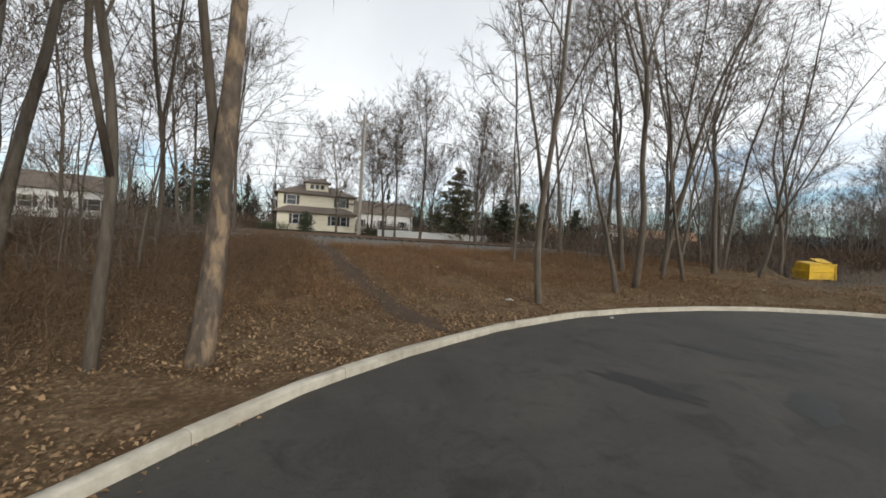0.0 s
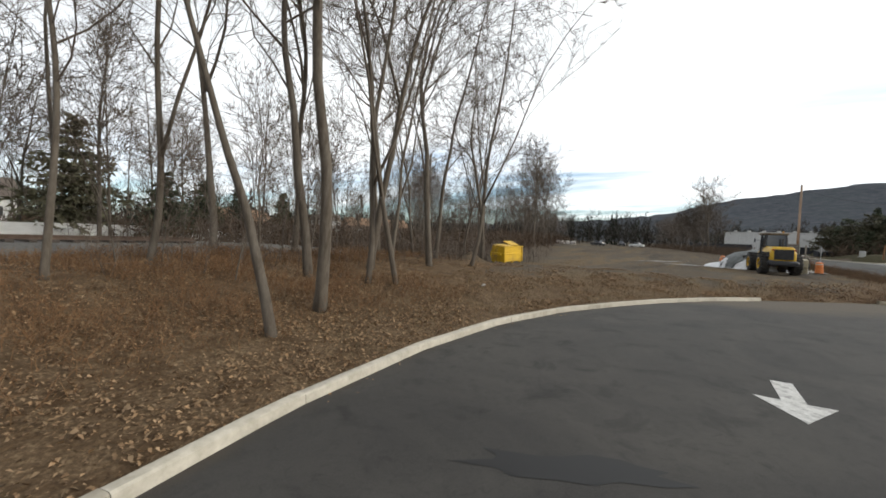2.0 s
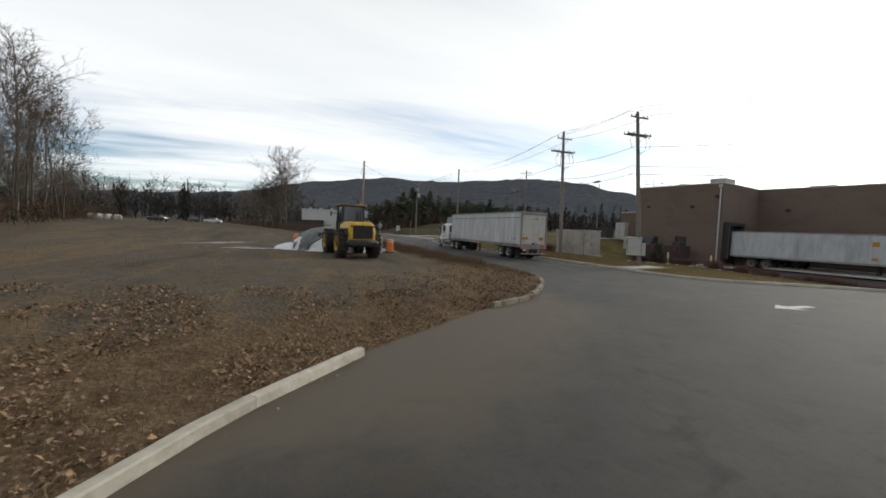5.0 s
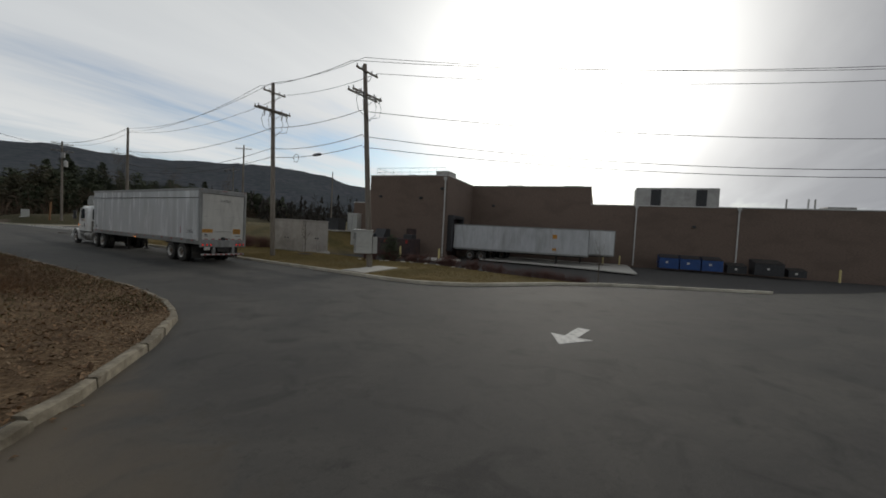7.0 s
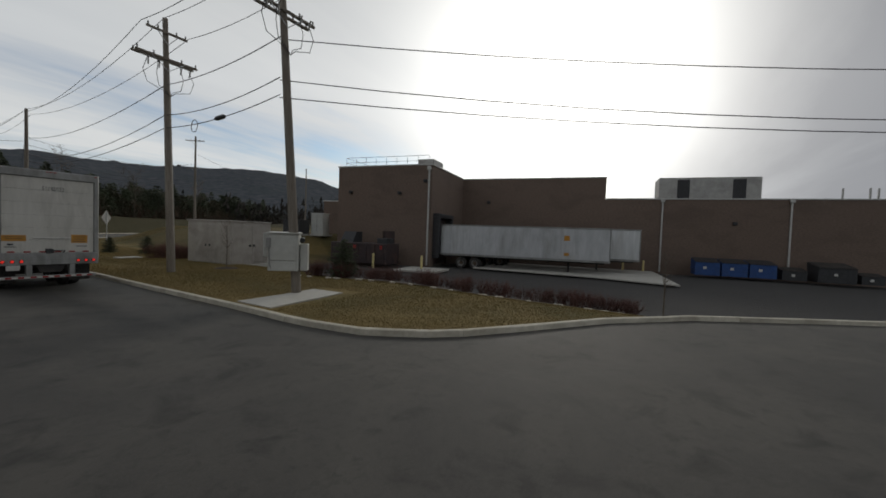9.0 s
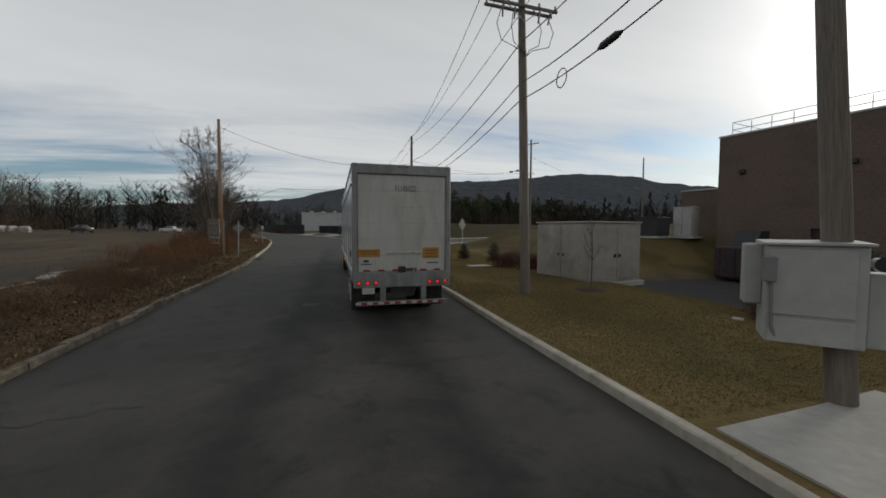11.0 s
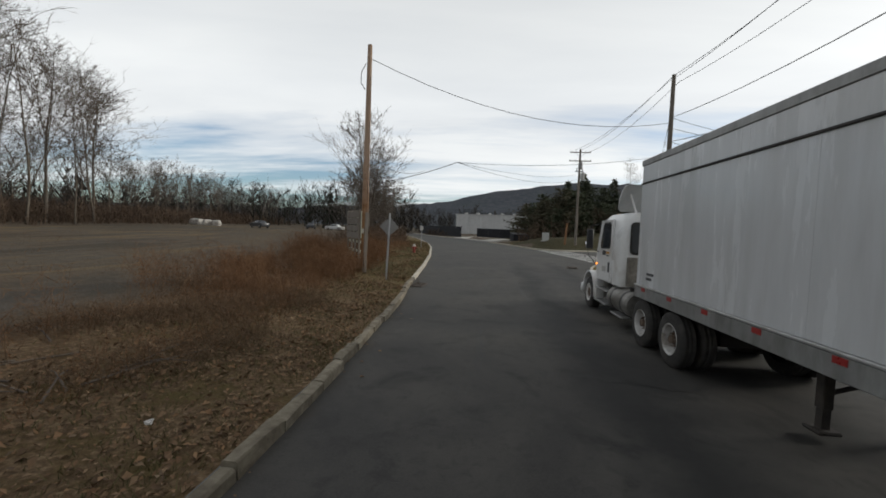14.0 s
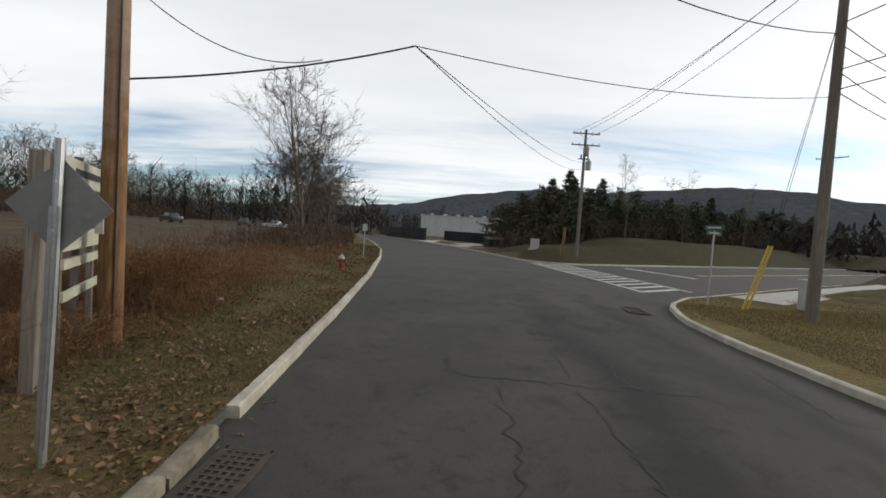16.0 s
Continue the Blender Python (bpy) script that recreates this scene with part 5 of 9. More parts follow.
# ---------------------------------------------------------------- the parked semi-trailer and its tractor
def semi_trailer():
    W, L, TOP, LOW = 2.6, 15.4, 4.12, 1.22
    t = thing("semi_trailer", pose(-0.3, -0.25, 0, 0, 0, 0.5), "long white box trailer with grey frame parked at the kerb", "trailer")
    g = Geo().box(W / 2, L / 2, (TOP + LOW) / 2, W - 0.06, L - 0.06, TOP - LOW - 0.04, bev=0.02)
    body = part("box_body", g, "trailer_side", t)
    # side sheets with upright seams
    n = 13
    for side, x in ((-1, 0.012), (1, W - 0.012)):
        for i in range(n):
            y0, y1 = 0.14 + (L - 0.3) * i / n, 0.14 + (L - 0.3) * (i + 1) / n
            part("side_panel", Geo().box(x, (y0 + y1) / 2, 2.47, 0.024, y1 - y0 - 0.002, 2.22, bev=0.001), "trailer_side", body)
            part("upper_panel", Geo().box(x, (y0 + y1) / 2, 3.80, 0.024, y1 - y0 - 0.002, 0.36, bev=0.001), "trailer_side", body)
    for x in (0.0, W):
        part("drip_rail", Geo().box(x, L / 2, 3.595, 0.05, L - 0.25, 0.035, bev=0.008), "chassis", t)
        part("top_rail", Geo().box(x + (0.02 if x == 0 else -0.02), L / 2, 4.05, 0.07, L - 0.1, 0.14, bev=0.015), "aluminium", t, "grey metal rail along the roof")
        part("bottom_rail", Geo().box(x + (0.02 if x == 0 else -0.02), L / 2, 1.185, 0.07, L - 0.1, 0.25, bev=0.01), "aluminium", t, "grey metal rail along the floor")
        part("rail_lip", Geo().box(x, L / 2, 1.335, 0.06, L - 0.1, 0.035, bev=0.008), "rail_bright", t, "bright metal lip")
        for i in range(13):
            part("reflective_strip", Geo().box(x + (-0.018 if x == 0 else 0.018), 0.7 + i * 1.18, 1.262, 0.008, 0.17, 0.075), "red_reflector", t, "dull red reflective strip")
    # rear frame, roll door and what is on it
    for x in (0.07, W - 0.07):
        part("rear_post", Geo().box(x, 0.0, 2.62, 0.15, 0.14, 3.0, bev=0.03), "aluminium", t, "grey metal door post")
    part("rear_header", Geo().box(W / 2, 0.0, 3.98, W - 0.02, 0.15, 0.27, bev=0.03), "aluminium", t, "grey metal header over the door")
    part("rear_sill", Geo().box(W / 2, -0.02, 1.20, W - 0.02, 0.16, 0.26, bev=0.02), "aluminium", t, "scuffed grey sill")
    door = part("roll_door", Geo().box(W / 2, 0.03, 2.58, 2.34, 0.04, 2.52), "chassis", t)
    for i in range(6):
        part("door_panel", Geo().box(W / 2, -0.005, 1.335 + 0.42 * i + 0.21, 2.30, 0.04, 0.4175, bev=0.004), "trailer_door", door)
    part("door_handle", Geo().box(1.34, -0.045, 1.83, 0.95, 0.03, 0.045, bev=0.01), "white_reflector", door)
    part("orange_placard", Geo().box(0.43, -0.03, 1.82, 0.56, 0.008, 0.20), "placard", door, "faded orange placard")
    part("orange_placard", Geo().box(2.06, -0.03, 1.81, 0.45, 0.008, 0.29), "placard", door, "faded orange placard")
    for x, w, z in ((0.43, 0.44, 1.86), (0.43, 0.38, 1.80), (2.06, 0.34, 1.88), (2.06, 0.30, 1.80), (2.06, 0.33, 1.72)):
        part("text_bar", Geo().box(x, -0.036, z, w, 0.004, 0.018), "marks", door)
    part("text_bar", Geo().box(0.35, -0.03, 1.61, 0.14, 0.006, 0.06), "marks", door)
    part("text_bar", Geo().box(0.35, -0.03, 1.53, 0.28, 0.006, 0.025), "marks", door)
    part("text_bar", Geo().box(2.12, -0.03, 1.55, 0.30, 0.006, 0.03), "marks", door)
    for i in range(6):
        part("reflective_strip", Geo().box(0.36 + i * 0.375, -0.03, 1.365, 0.17, 0.006, 0.045), "red_reflector", door, "red reflective strip")
    g = Geo().box(1.27, -0.08, 1.39, 0.20, 0.10, 0.16, bev=0.02).box(1.48, -0.06, 1.40, 0.26, 0.03, 0.03).cyl((1.6, -0.06, 1.2), (1.66, -0.06, 1.42), 0.02, 8)
    part("door_latch", g, "dark", door, "black door latch", smooth=True)
    for x in (0.16, 0.375, 0.59, 2.01, 2.225, 2.44):
        part("lamp_housing", Geo().cyl((x, -0.10, 1.05), (x, -0.115, 1.05), 0.058, 16), "dark", t, smooth=True)
        part("brake_lamp", Geo().lathe([(0.042, 0), (0.040, 0.010), (0.025, 0.016), (0.01, 0.017)], 16, Matrix.Translation((x, -0.114, 1.05)) @ Euler((radians(90), 0, 0)).to_matrix().to_4x4()),
             "brake", t, "lit red lamp", smooth=True)
    for x in (0.1, 1.2, 1.3, 1.4, W - 0.1):
        part("roof_lamp", Geo().box(x, -0.08, 4.06, 0.07, 0.02, 0.03, bev=0.006), "red_reflector", t)
    part("lamp_bar", Geo().box(W / 2, -0.05, 1.04, W - 0.04, 0.09, 0.24, bev=0.015), "aluminium", t)
    for x in (0.78, 1.86):
        part("guard_post", Geo().prism([(-0.08, 0.55), (0.06, 0.55), (0.16, 0.95), (-0.08, 0.95)], x - 0.07, x + 0.07, 0), "aluminium", t)
    part("guard_gusset", Geo().prism([(0.92, 0.93), (1.72, 0.93), (1.58, 0.66), (1.06, 0.66)], -0.02, 0.0, 1), "chassis", t)
    bar = part("rear_guard", Geo().box(1.31, -0.06, 0.515, 2.40, 0.10, 0.10, bev=0.012), "aluminium", t, "low steel bumper bar")
    for i in range(8):
        part("reflective_strip", Geo().box(0.29 + i * 0.29, -0.113, 0.515, 0.145, 0.006, 0.055), "red_reflector", bar)
        part("reflective_strip", Geo().box(0.29 + i * 0.29 - 0.145, -0.113, 0.515, 0.14, 0.006, 0.055), "white_reflector", bar)
    part("plate", Geo().box(0.40, -0.08, 0.84, 0.32, 0.012, 0.16, bev=0.004), "white_reflector", t, "small pale plate")
    # number on the door and on the side
    lettering("51145022", 0.20, pose(1.37, -0.031, 3.50, 90, 0, 0), door)
    lettering("51145022", 0.27, pose(-0.0015, 0.98, 1.74, 90, 0, -90), t)
    part("red_arrow", Geo().box(-0.004, 2.05, 1.80, 0.006, 0.05, 0.38), "red_reflector", t, "narrow red mark")
    for y, z, w in ((14.6, 1.62, 0.34), (14.65, 1.52, 0.26), (3.2, 1.62, 0.16), (2.8, 1.62, 0.16), (0.42, 1.5, 0.12)):
        part("text_bar", Geo().box(-0.004, y, z, 0.006, w, 0.05), "marks" if y > 10 else "cabinet", t)
    part("splash_plate", Geo().box(0.03, 0.16, 1.33, 0.10, 0.24, 0.16, bev=0.02), "white_reflector", t)
    # under the floor
    part("floor_frame", Geo().box(W / 2, L / 2, 1.12, 1.1, L - 0.6, 0.16), "chassis", t)
    g = Geo()
    for i in range(30):
        g.box(W / 2, 0.5 + i * 0.53, 1.13, W - 0.2, 0.06, 0.10)
    part("cross_members", g, "chassis", t)
    for x in (0.62, 1.98):
        part("slider_rail", Geo().box(x, 2.9, 0.98, 0.12, 4.6, 0.16, bev=0.01), "chassis", t)
    for y in (2.0, 3.3):
        part("axle", Geo().cyl((0.25, y, 0.52), (2.35, y, 0.52), 0.075, 12).box(W / 2, y, 0.72, 1.4, 0.3, 0.2), "chassis", t, smooth=True)
        for x, face in ((0.16, -1), (0.48, -1), (2.12, 1), (2.44, 1)):
            disc_wheel(t, x, y, 0.52, 0.52, 0.26, face, 0.13)
    for x in (0.75, 1.85):
        leg = part("landing_leg", Geo().box(x, 11.2, 0.82, 0.13, 0.13, 0.9, bev=0.01).box(x, 11.2, 0.36, 0.10, 0.10, 0.5), "chassis", t)
        part("foot_pad", Geo().box(x, 11.2, 0.10, 0.28, 0.28, 0.05, bev=0.02), "chassis", leg)
    part("landing_brace", Geo().cyl((0.75, 11.2, 0.55), (1.85, 11.2, 0.9), 0.03, 8).cyl((0.75, 11.2, 0.9), (1.85, 11.2, 0.55), 0.03, 8), "chassis", t)
    for x in (0.1, 2.5):
        part("mud_flap", Geo().box(x + (0.22 if x < 1 else -0.22), 0.75, 0.62, 0.6, 0.02, 0.72), "rubber", t)
    part("side_lamp", Geo().box(-0.02, 8.0, 1.10, 0.03, 0.09, 0.06, bev=0.01), "amber", t, "lit amber side lamp")
    part("front_wall", Geo().box(W / 2, L + 0.01, 2.65, W - 0.1, 0.06, 2.8, bev=0.02), "trailer_side", t)


def tractor():
    t = thing("semi_tractor", pose(-0.32, -0.9, 0, 0, 0, 0.5), "dirty white day-cab tractor coupled to the trailer", "truck")
    # cab
    g = Geo().loft([rounded(0.22, 2.38, 17.55, 19.75, 1.05, 0.10), rounded(0.20, 2.40, 17.52, 19.80, 1.35, 0.12), rounded(0.20, 2.40, 17.52, 19.78, 1.98, 0.12),
                    rounded(0.23, 2.37, 17.55, 19.55, 2.45, 0.14), rounded(0.27, 2.33, 17.58, 19.32, 2.88, 0.18), rounded(0.36, 2.24, 17.68, 19.15, 3.03, 0.25),
                    rounded(0.60, 2.00, 17.9, 18.9, 3.08, 0.25)])
    cab = part("cab", g, "cab_white", t, "white day cab, streaked with dirt", smooth=True)
    for x, s in ((0.2, -1), (2.4, 1)):
        part("door", Geo().prism([(18.20, 1.08), (19.52, 1.08), (19.66, 1.9), (19.32, 2.86), (18.24, 2.88)], x - 0.012 if s < 0 else x - 0.03, x + 0.03 if s < 0 else x + 0.012, 0), "cab_white", cab)
        part("door_window", Geo().prism([(18.42, 2.14), (18.50, 2.07), (19.18, 2.05), (19.26, 2.12), (19.06, 2.68), (18.96, 2.76), (18.50, 2.77), (18.42, 2.70)], x - 0.021 if s < 0 else x, x if s < 0 else x + 0.021, 0), "glass", cab, "dark side window")
        part("window_seal", Geo().prism([(18.38, 2.12), (18.48, 2.03), (19.22, 2.01), (19.31, 2.11), (19.10, 2.71), (18.98, 2.80), (18.48, 2.81), (18.38, 2.73)], x - 0.016 if s < 0 else x, x if s < 0 else x + 0.016, 0), "rubber", cab)
        part("door_pull", Geo().box(x + 0.015 * s, 18.45, 1.50, 0.03, 0.13, 0.30, bev=0.014), "dark", cab, "black door handle")
        part("grab_rail", Geo().tube([(x + 0.02 * s, 17.98, 1.75), (x + 0.09 * s, 17.98, 1.8), (x + 0.09 * s, 17.98, 2.45), (x + 0.02 * s, 17.98, 2.5)], 0.015, 6), "cab_white", cab, smooth=True)
        part("side_marking", Geo().box(x + 0.014 * s, 18.94, 1.90, 0.008, 0.30, 0.13), "marks", cab, "dark block mark")
        part("side_marking", Geo().box(x + 0.014 * s, 18.60, 1.91, 0.008, 0.28, 0.07), "placard", cab, "orange block mark")
        part("text_bar", Geo().box(x + 0.014 * s, 18.58, 1.83, 0.006, 0.26, 0.03), "marks", cab)
        part("text_bar", Geo().box(x + 0.014 * s, 18.9, 1.42, 0.006, 0.36, 0.16), "cabinet", cab)
        part("marker_lamp", Geo().box(x + 0.02 * s, 19.62, 1.52, 0.03, 0.12, 0.06, bev=0.012), "amber", cab, "lit amber lamp")
        # mirrors
        arm = part("mirror_arm", Geo().tube([(x, 19.45, 1.9), (x + 0.22 * s, 19.62, 1.98), (x + 0.26 * s, 19.6, 2.7), (x + 0.02 * s, 19.3, 2.78)], 0.016, 6), "dark", t, smooth=True)
        part("mirror", Geo().box(x + 0.27 * s, 19.6, 2.30, 0.20, 0.09, 0.62, bev=0.03), "dark", arm, "tall black mirror", smooth=True)
        arm = part("hood_mirror_arm", Geo().tube([(x + 0.25 * -s, 20.7, 1.45), (x + 0.02 * -s, 20.75, 1.72), (x + 0.03 * s, 20.75, 2.0)], 0.014, 6), "dark", t, smooth=True)
        part("hood_mirror", Geo().box(x + 0.03 * s, 20.75, 2.08, 0.17, 0.08, 0.24, bev=0.03), "chrome", arm, smooth=True)
        # steps, tank, fender
        for z, w in ((0.42, 0.30), (0.80, 0.24)):
            part("step", Geo().box(x + 0.06 * -s, 18.9, z, w, 1.15, 0.05, bev=0.012), "aluminium", t, "bright metal step")
        part("step_side", Geo().box(x + 0.10 * -s, 19.52, 0.72, 0.30, 0.10, 0.72, bev=0.03), "cab_white", t)
        tank = part("fuel_tank", Geo().tube([(x + 0.22 * -s, 16.75, 0.70), (x + 0.22 * -s, 16.80, 0.70), (x + 0.22 * -s, 18.15, 0.70), (x + 0.22 * -s, 18.2, 0.70)], [0.28, 0.33, 0.33, 0.28], 24), "tank", t,
                    "round dull metal fuel tank", smooth=True)
        for y in (17.1, 17.85):
            part("tank_strap", Geo().tube([(x + 0.22 * -s, y - 0.03, 0.70), (x + 0.22 * -s, y + 0.03, 0.70)], 0.338, 24), "dark", tank, smooth=True)
        part("tank_step", Geo().box(x + 0.02 * -s, 17.4, 0.33, 0.25, 0.9, 0.04, bev=0.01), "aluminium", t)
        arch = [(20.2 + 0.66 * math.cos(radians(a)), 0.55 + 0.70 * math.sin(radians(a))) for a in range(-8, 190, 11)]
        inner = [(20.2 + 0.60 * math.cos(radians(a)), 0.55 + 0.64 * math.sin(radians(a))) for a in range(189, -9, -11)]
        xa, xb = (0.12, 0.60) if s < 0 else (2.0, 2.48)
        part("fender", Geo().prism(arch + inner, xa, xb, 0), "cab_white", t, "white wheel arch", smooth=True)
        disc_wheel(t, 0.29 if s < 0 else 2.31, 20.2, 0.52, 0.52, 0.30, s, 0.02, "rim")
        for y in (14.30, 15.65):
            for xx in ((0.18, 0.51) if s < 0 else (2.09, 2.42)):
                disc_wheel(t, xx, y, 0.52, 0.52, 0.27, s, 0.13, "rim")
    for y in (14.30, 15.65, 20.2):
        part("axle", Geo().cyl((0.35, y, 0.52), (2.25, y, 0.52), 0.08, 12).box(1.3, y, 0.6, 0.9, 0.35, 0.25), "chassis", t, smooth=True)
    # bonnet and front
    g = Geo().loft([upright_ring(0.28, 2.32, 0.95, 1.98, 19.7, 0.22), upright_ring(0.36, 2.24, 0.92, 1.90, 20.15, 0.24), upright_ring(0.46, 2.14, 0.88, 1.76, 20.6, 0.26),
                    upright_ring(0.56, 2.04, 0.84, 1.58, 20.95, 0.26), upright_ring(0.72, 1.88, 0.84, 1.30, 21.12, 0.2)])
    part("bonnet", g, "cab_white", t, "sloping white bonnet", smooth=True)
    part("bumper", Geo().box(1.3, 21.1, 0.58, 2.36, 0.28, 0.40, bev=0.09), "cab_white", t, smooth=True)
    for x in (0.5, 2.1):
        part("headlamp", Geo().box(x, 21.0, 0.98, 0.36, 0.18, 0.26, bev=0.07), "glass", t, smooth=True)
    part("grille", Geo().box(1.3, 21.14, 1.08, 0.95, 0.04, 0.42, bev=0.015), "dark", t)
    part("windscreen", Geo().prism([(19.79, 2.02), (19.83, 2.02), (19.36, 2.84), (19.32, 2.84)], 0.40, 2.20, 0), "glass", cab, "dark windscreen")
    for x in (0.82, 1.78):
        part("window_seal", Geo().loft([upright_ring(x - 0.41, x + 0.41, 1.93, 2.79, 17.53, 0.11), upright_ring(x - 0.41, x + 0.41, 1.93, 2.79, 17.505, 0.11)]), "rubber", cab)
        part("back_window", Geo().loft([upright_ring(x - 0.37, x + 0.37, 1.97, 2.75, 17.51, 0.09), upright_ring(x - 0.37, x + 0.37, 1.97, 2.75, 17.49, 0.09)]), "glass", cab, "dark rounded back window")
    for x in (0.95, 1.65):
        part("back_vent", Geo().box(x, 17.45, 1.62, 0.10, 0.03, 0.34, bev=0.012), "dark", cab)
    part("sun_visor", Geo().prism([(19.30, 2.90), (19.62, 2.80), (19.60, 2.77), (19.27, 2.85)], 0.32, 2.28, 0), "cab_white", cab)
    for x in (0.6, 0.95, 1.3, 1.65, 2.0):
        part("roof_lamp", Geo().box(x, 19.1, 3.06, 0.11, 0.07, 0.05, bev=0.015), "placard", cab)
    # roof fairing: a thin shell raised on two struts
    def shell(y, z, w, back):
        out = [(1.3 - w, y - back, z), (1.3 - w + 0.03, y - 0.12, z), (1.3 - w * 0.8, y - 0.02, z), (1.3, y + 0.03, z), (1.3 + w * 0.8, y - 0.02, z), (1.3 + w - 0.03, y - 0.12, z), (1.3 + w, y - back, z)]
        return out + [(1.3 + (x - 1.3) * 0.975, yy - 0.03, zz) for x, yy, zz in reversed(out)]
    rows = [shell(18.62, 3.12, 0.90, 0.18), shell(18.55, 3.20, 0.99, 0.24), shell(18.40, 3.45, 1.02, 0.28), shell(18.22, 3.70, 1.00, 0.26), shell(18.16, 3.79, 0.96, 0.20), shell(18.13, 3.83, 0.84, 0.12)]
    fairing = part("roof_fairing", Geo().loft(rows), "fairing_grey", t, "light grey upright wind deflector", smooth=True)
    for x in (0.62, 1.98):
        part("strut", Geo().cyl((x, 17.75, 3.00), (x - 0.02, 18.24, 3.60), 0.028, 8), "cab_white", fairing)
    # frame
    for x in (0.88, 1.72):
        part("frame_rail", Geo().box(x, 16.9, 0.92, 0.09, 8.0, 0.26, bev=0.01), "chassis", t)
    part("fifth_wheel", Geo().lathe([(0.48, 0), (0.5, 0.03), (0.42, 0.07), (0.1, 0.07)], 20, Matrix.Translation((1.3, 15.0, 1.03))), "chassis", t, smooth=True)
    part("deck_plate", Geo().box(1.3, 16.9, 1.07, 1.3, 1.1, 0.03), "grimy", t)
    part("back_panel", Geo().box(1.3, 17.50, 1.47, 1.9, 0.05, 0.78, bev=0.02), "sooty", cab, "soot-stained lower back panel")
    for x, z, mat in ((0.9, 1.6, "dark"), (1.3, 1.9, "red_hose"), (1.6, 1.55, "dark"), (1.45, 1.75, "red_hose")):
        part("air_line", Geo().tube([(x, 17.45, z), (x + 0.05, 17.1, z - 0.35), (x, 16.6, z - 0.3), (x, 16.2, z + 0.1)], 0.022, 6), mat, t, smooth=True)


semi_trailer()
tractor()


# ---------------------------------------------------------------- the wheel loader at the salt store
def wheel_loader():
    m = pose(-14.95, -3.3, float(ground_z(-14.95, -3.3)), 0, 0, 8)
    t = thing("wheel_loader", m, "yellow wheel loader with black rear grille facing the salt heap", "loader")
    for x in (-1.0, 1.0):
        for y in (-1.7, 1.5):
            s = -1 if x < 0 else 1
            w = disc_wheel(t, x, y, 0.78, 0.78, 0.58, s, 0.16, "yellow")
            g = Geo()
            for k in range(16):
                a = k * math.pi / 8
                for q in (-1, 1):
                    g.box(0, 0, 0, 0.26, 0.10, 0.09, Matrix.Translation((x + q * 0.15, y + 0.785 * math.cos(a), 0.78 + 0.785 * math.sin(a))) @ Euler((a - math.pi / 2, 0, 0)).to_matrix().to_4x4() @ Euler((0, 0, radians(25 * q))).to_matrix().to_4x4())
            part("tread", g, "rubber", w)
    g = Geo().loft([rounded(-0.78, 0.78, -2.75, -0.3, 0.95, 0.12), rounded(-0.80, 0.80, -2.80, -0.3, 1.5, 0.16), rounded(-0.74, 0.74, -2.70, -0.3, 1.95, 0.2), rounded(-0.62, 0.62, -2.5, -0.35, 2.12, 0.2)])
    part("engine_hood", g, "yellow", t, "yellow engine hood", smooth=True)
    grille = part("rear_grille", Geo().box(0, -2.80, 1.52, 1.18, 0.06, 0.78, bev=0.02), "dark", t, "black rear grille")
    for i in range(7):
        part("slat", Geo().box(0, -2.84, 1.22 + i * 0.1, 1.06, 0.02, 0.035), "chassis", grille)
    part("counterweight", Geo().box(0, -2.55, 0.85, 1.9, 0.75, 0.42, bev=0.12), "dark", t, smooth=True)
    for x in (-0.66, 0.66):
        part("tail_lamp", Geo().box(x, -2.82, 1.86, 0.16, 0.05, 0.10, bev=0.015), "red_reflector", t)
        part("rear_mudguard", Geo().prism([(-2.55, 1.30), (-2.3, 1.62), (-1.0, 1.62), (-0.8, 1.45), (-0.8, 1.55), (-0.95, 1.70), (-2.35, 1.70), (-2.6, 1.34)], x * 1.06 + (-0.28 if x < 0 else -0.1), x * 1.06 + (0.1 if x < 0 else 0.28), 0), "dark", t)
    g = Geo().loft([rounded(-0.68, 0.68, -0.75, 0.62, 1.55, 0.1), rounded(-0.72, 0.72, -0.8, 0.7, 2.1, 0.12), rounded(-0.66, 0.66, -0.72, 0.55, 3.05, 0.12)])
    cab = part("cab", g, "glass", t, "dark glazed cab", smooth=True)
    for x in (-0.69, 0.69):
        for y, lean in ((-0.75, 0.05), (0.58, -0.06)):
            part("cab_post", Geo().tube([(x, y, 1.6), (x, y, 2.1), (x * 0.94, y + lean, 3.08)], 0.055, 6), "dark", cab)
        part("mirror", Geo().tube([(x, 0.6, 2.6), (x * 1.5, 0.7, 2.65)], 0.02, 6).box(x * 1.55, 0.7, 2.6, 0.08, 0.16, 0.32, bev=0.02), "dark", t)
        part("ladder", Geo().box(x * 1.2, 0.35, 1.0, 0.2, 0.35, 0.03).box(x * 1.2, 0.35, 1.35, 0.2, 0.35, 0.03).box(x * 1.2, 0.5, 1.2, 0.04, 0.04, 0.8), "dark", t)
    part("cab_roof", Geo().box(0, -0.05, 3.14, 1.62, 1.62, 0.16, bev=0.06), "cab_roof", cab, "dull brown cab roof", smooth=True)
    part("beacon", Geo().lathe([(0.06, 0), (0.06, 0.10), (0.03, 0.15)], 12, Matrix.Translation((0.45, -0.6, 3.22))), "placard", cab, smooth=True)
    part("exhaust", Geo().cyl((0.35, -1.1, 2.05), (0.35, -1.1, 2.75), 0.06, 12), "dark", t, smooth=True)
    part("front_frame", Geo().box(0, 1.3, 1.0, 0.9, 1.9, 0.7, bev=0.08), "yellow", t, smooth=True)
    part("belly_frame", Geo().box(0, -0.3, 0.8, 0.8, 2.6, 0.5, bev=0.05), "chassis", t)
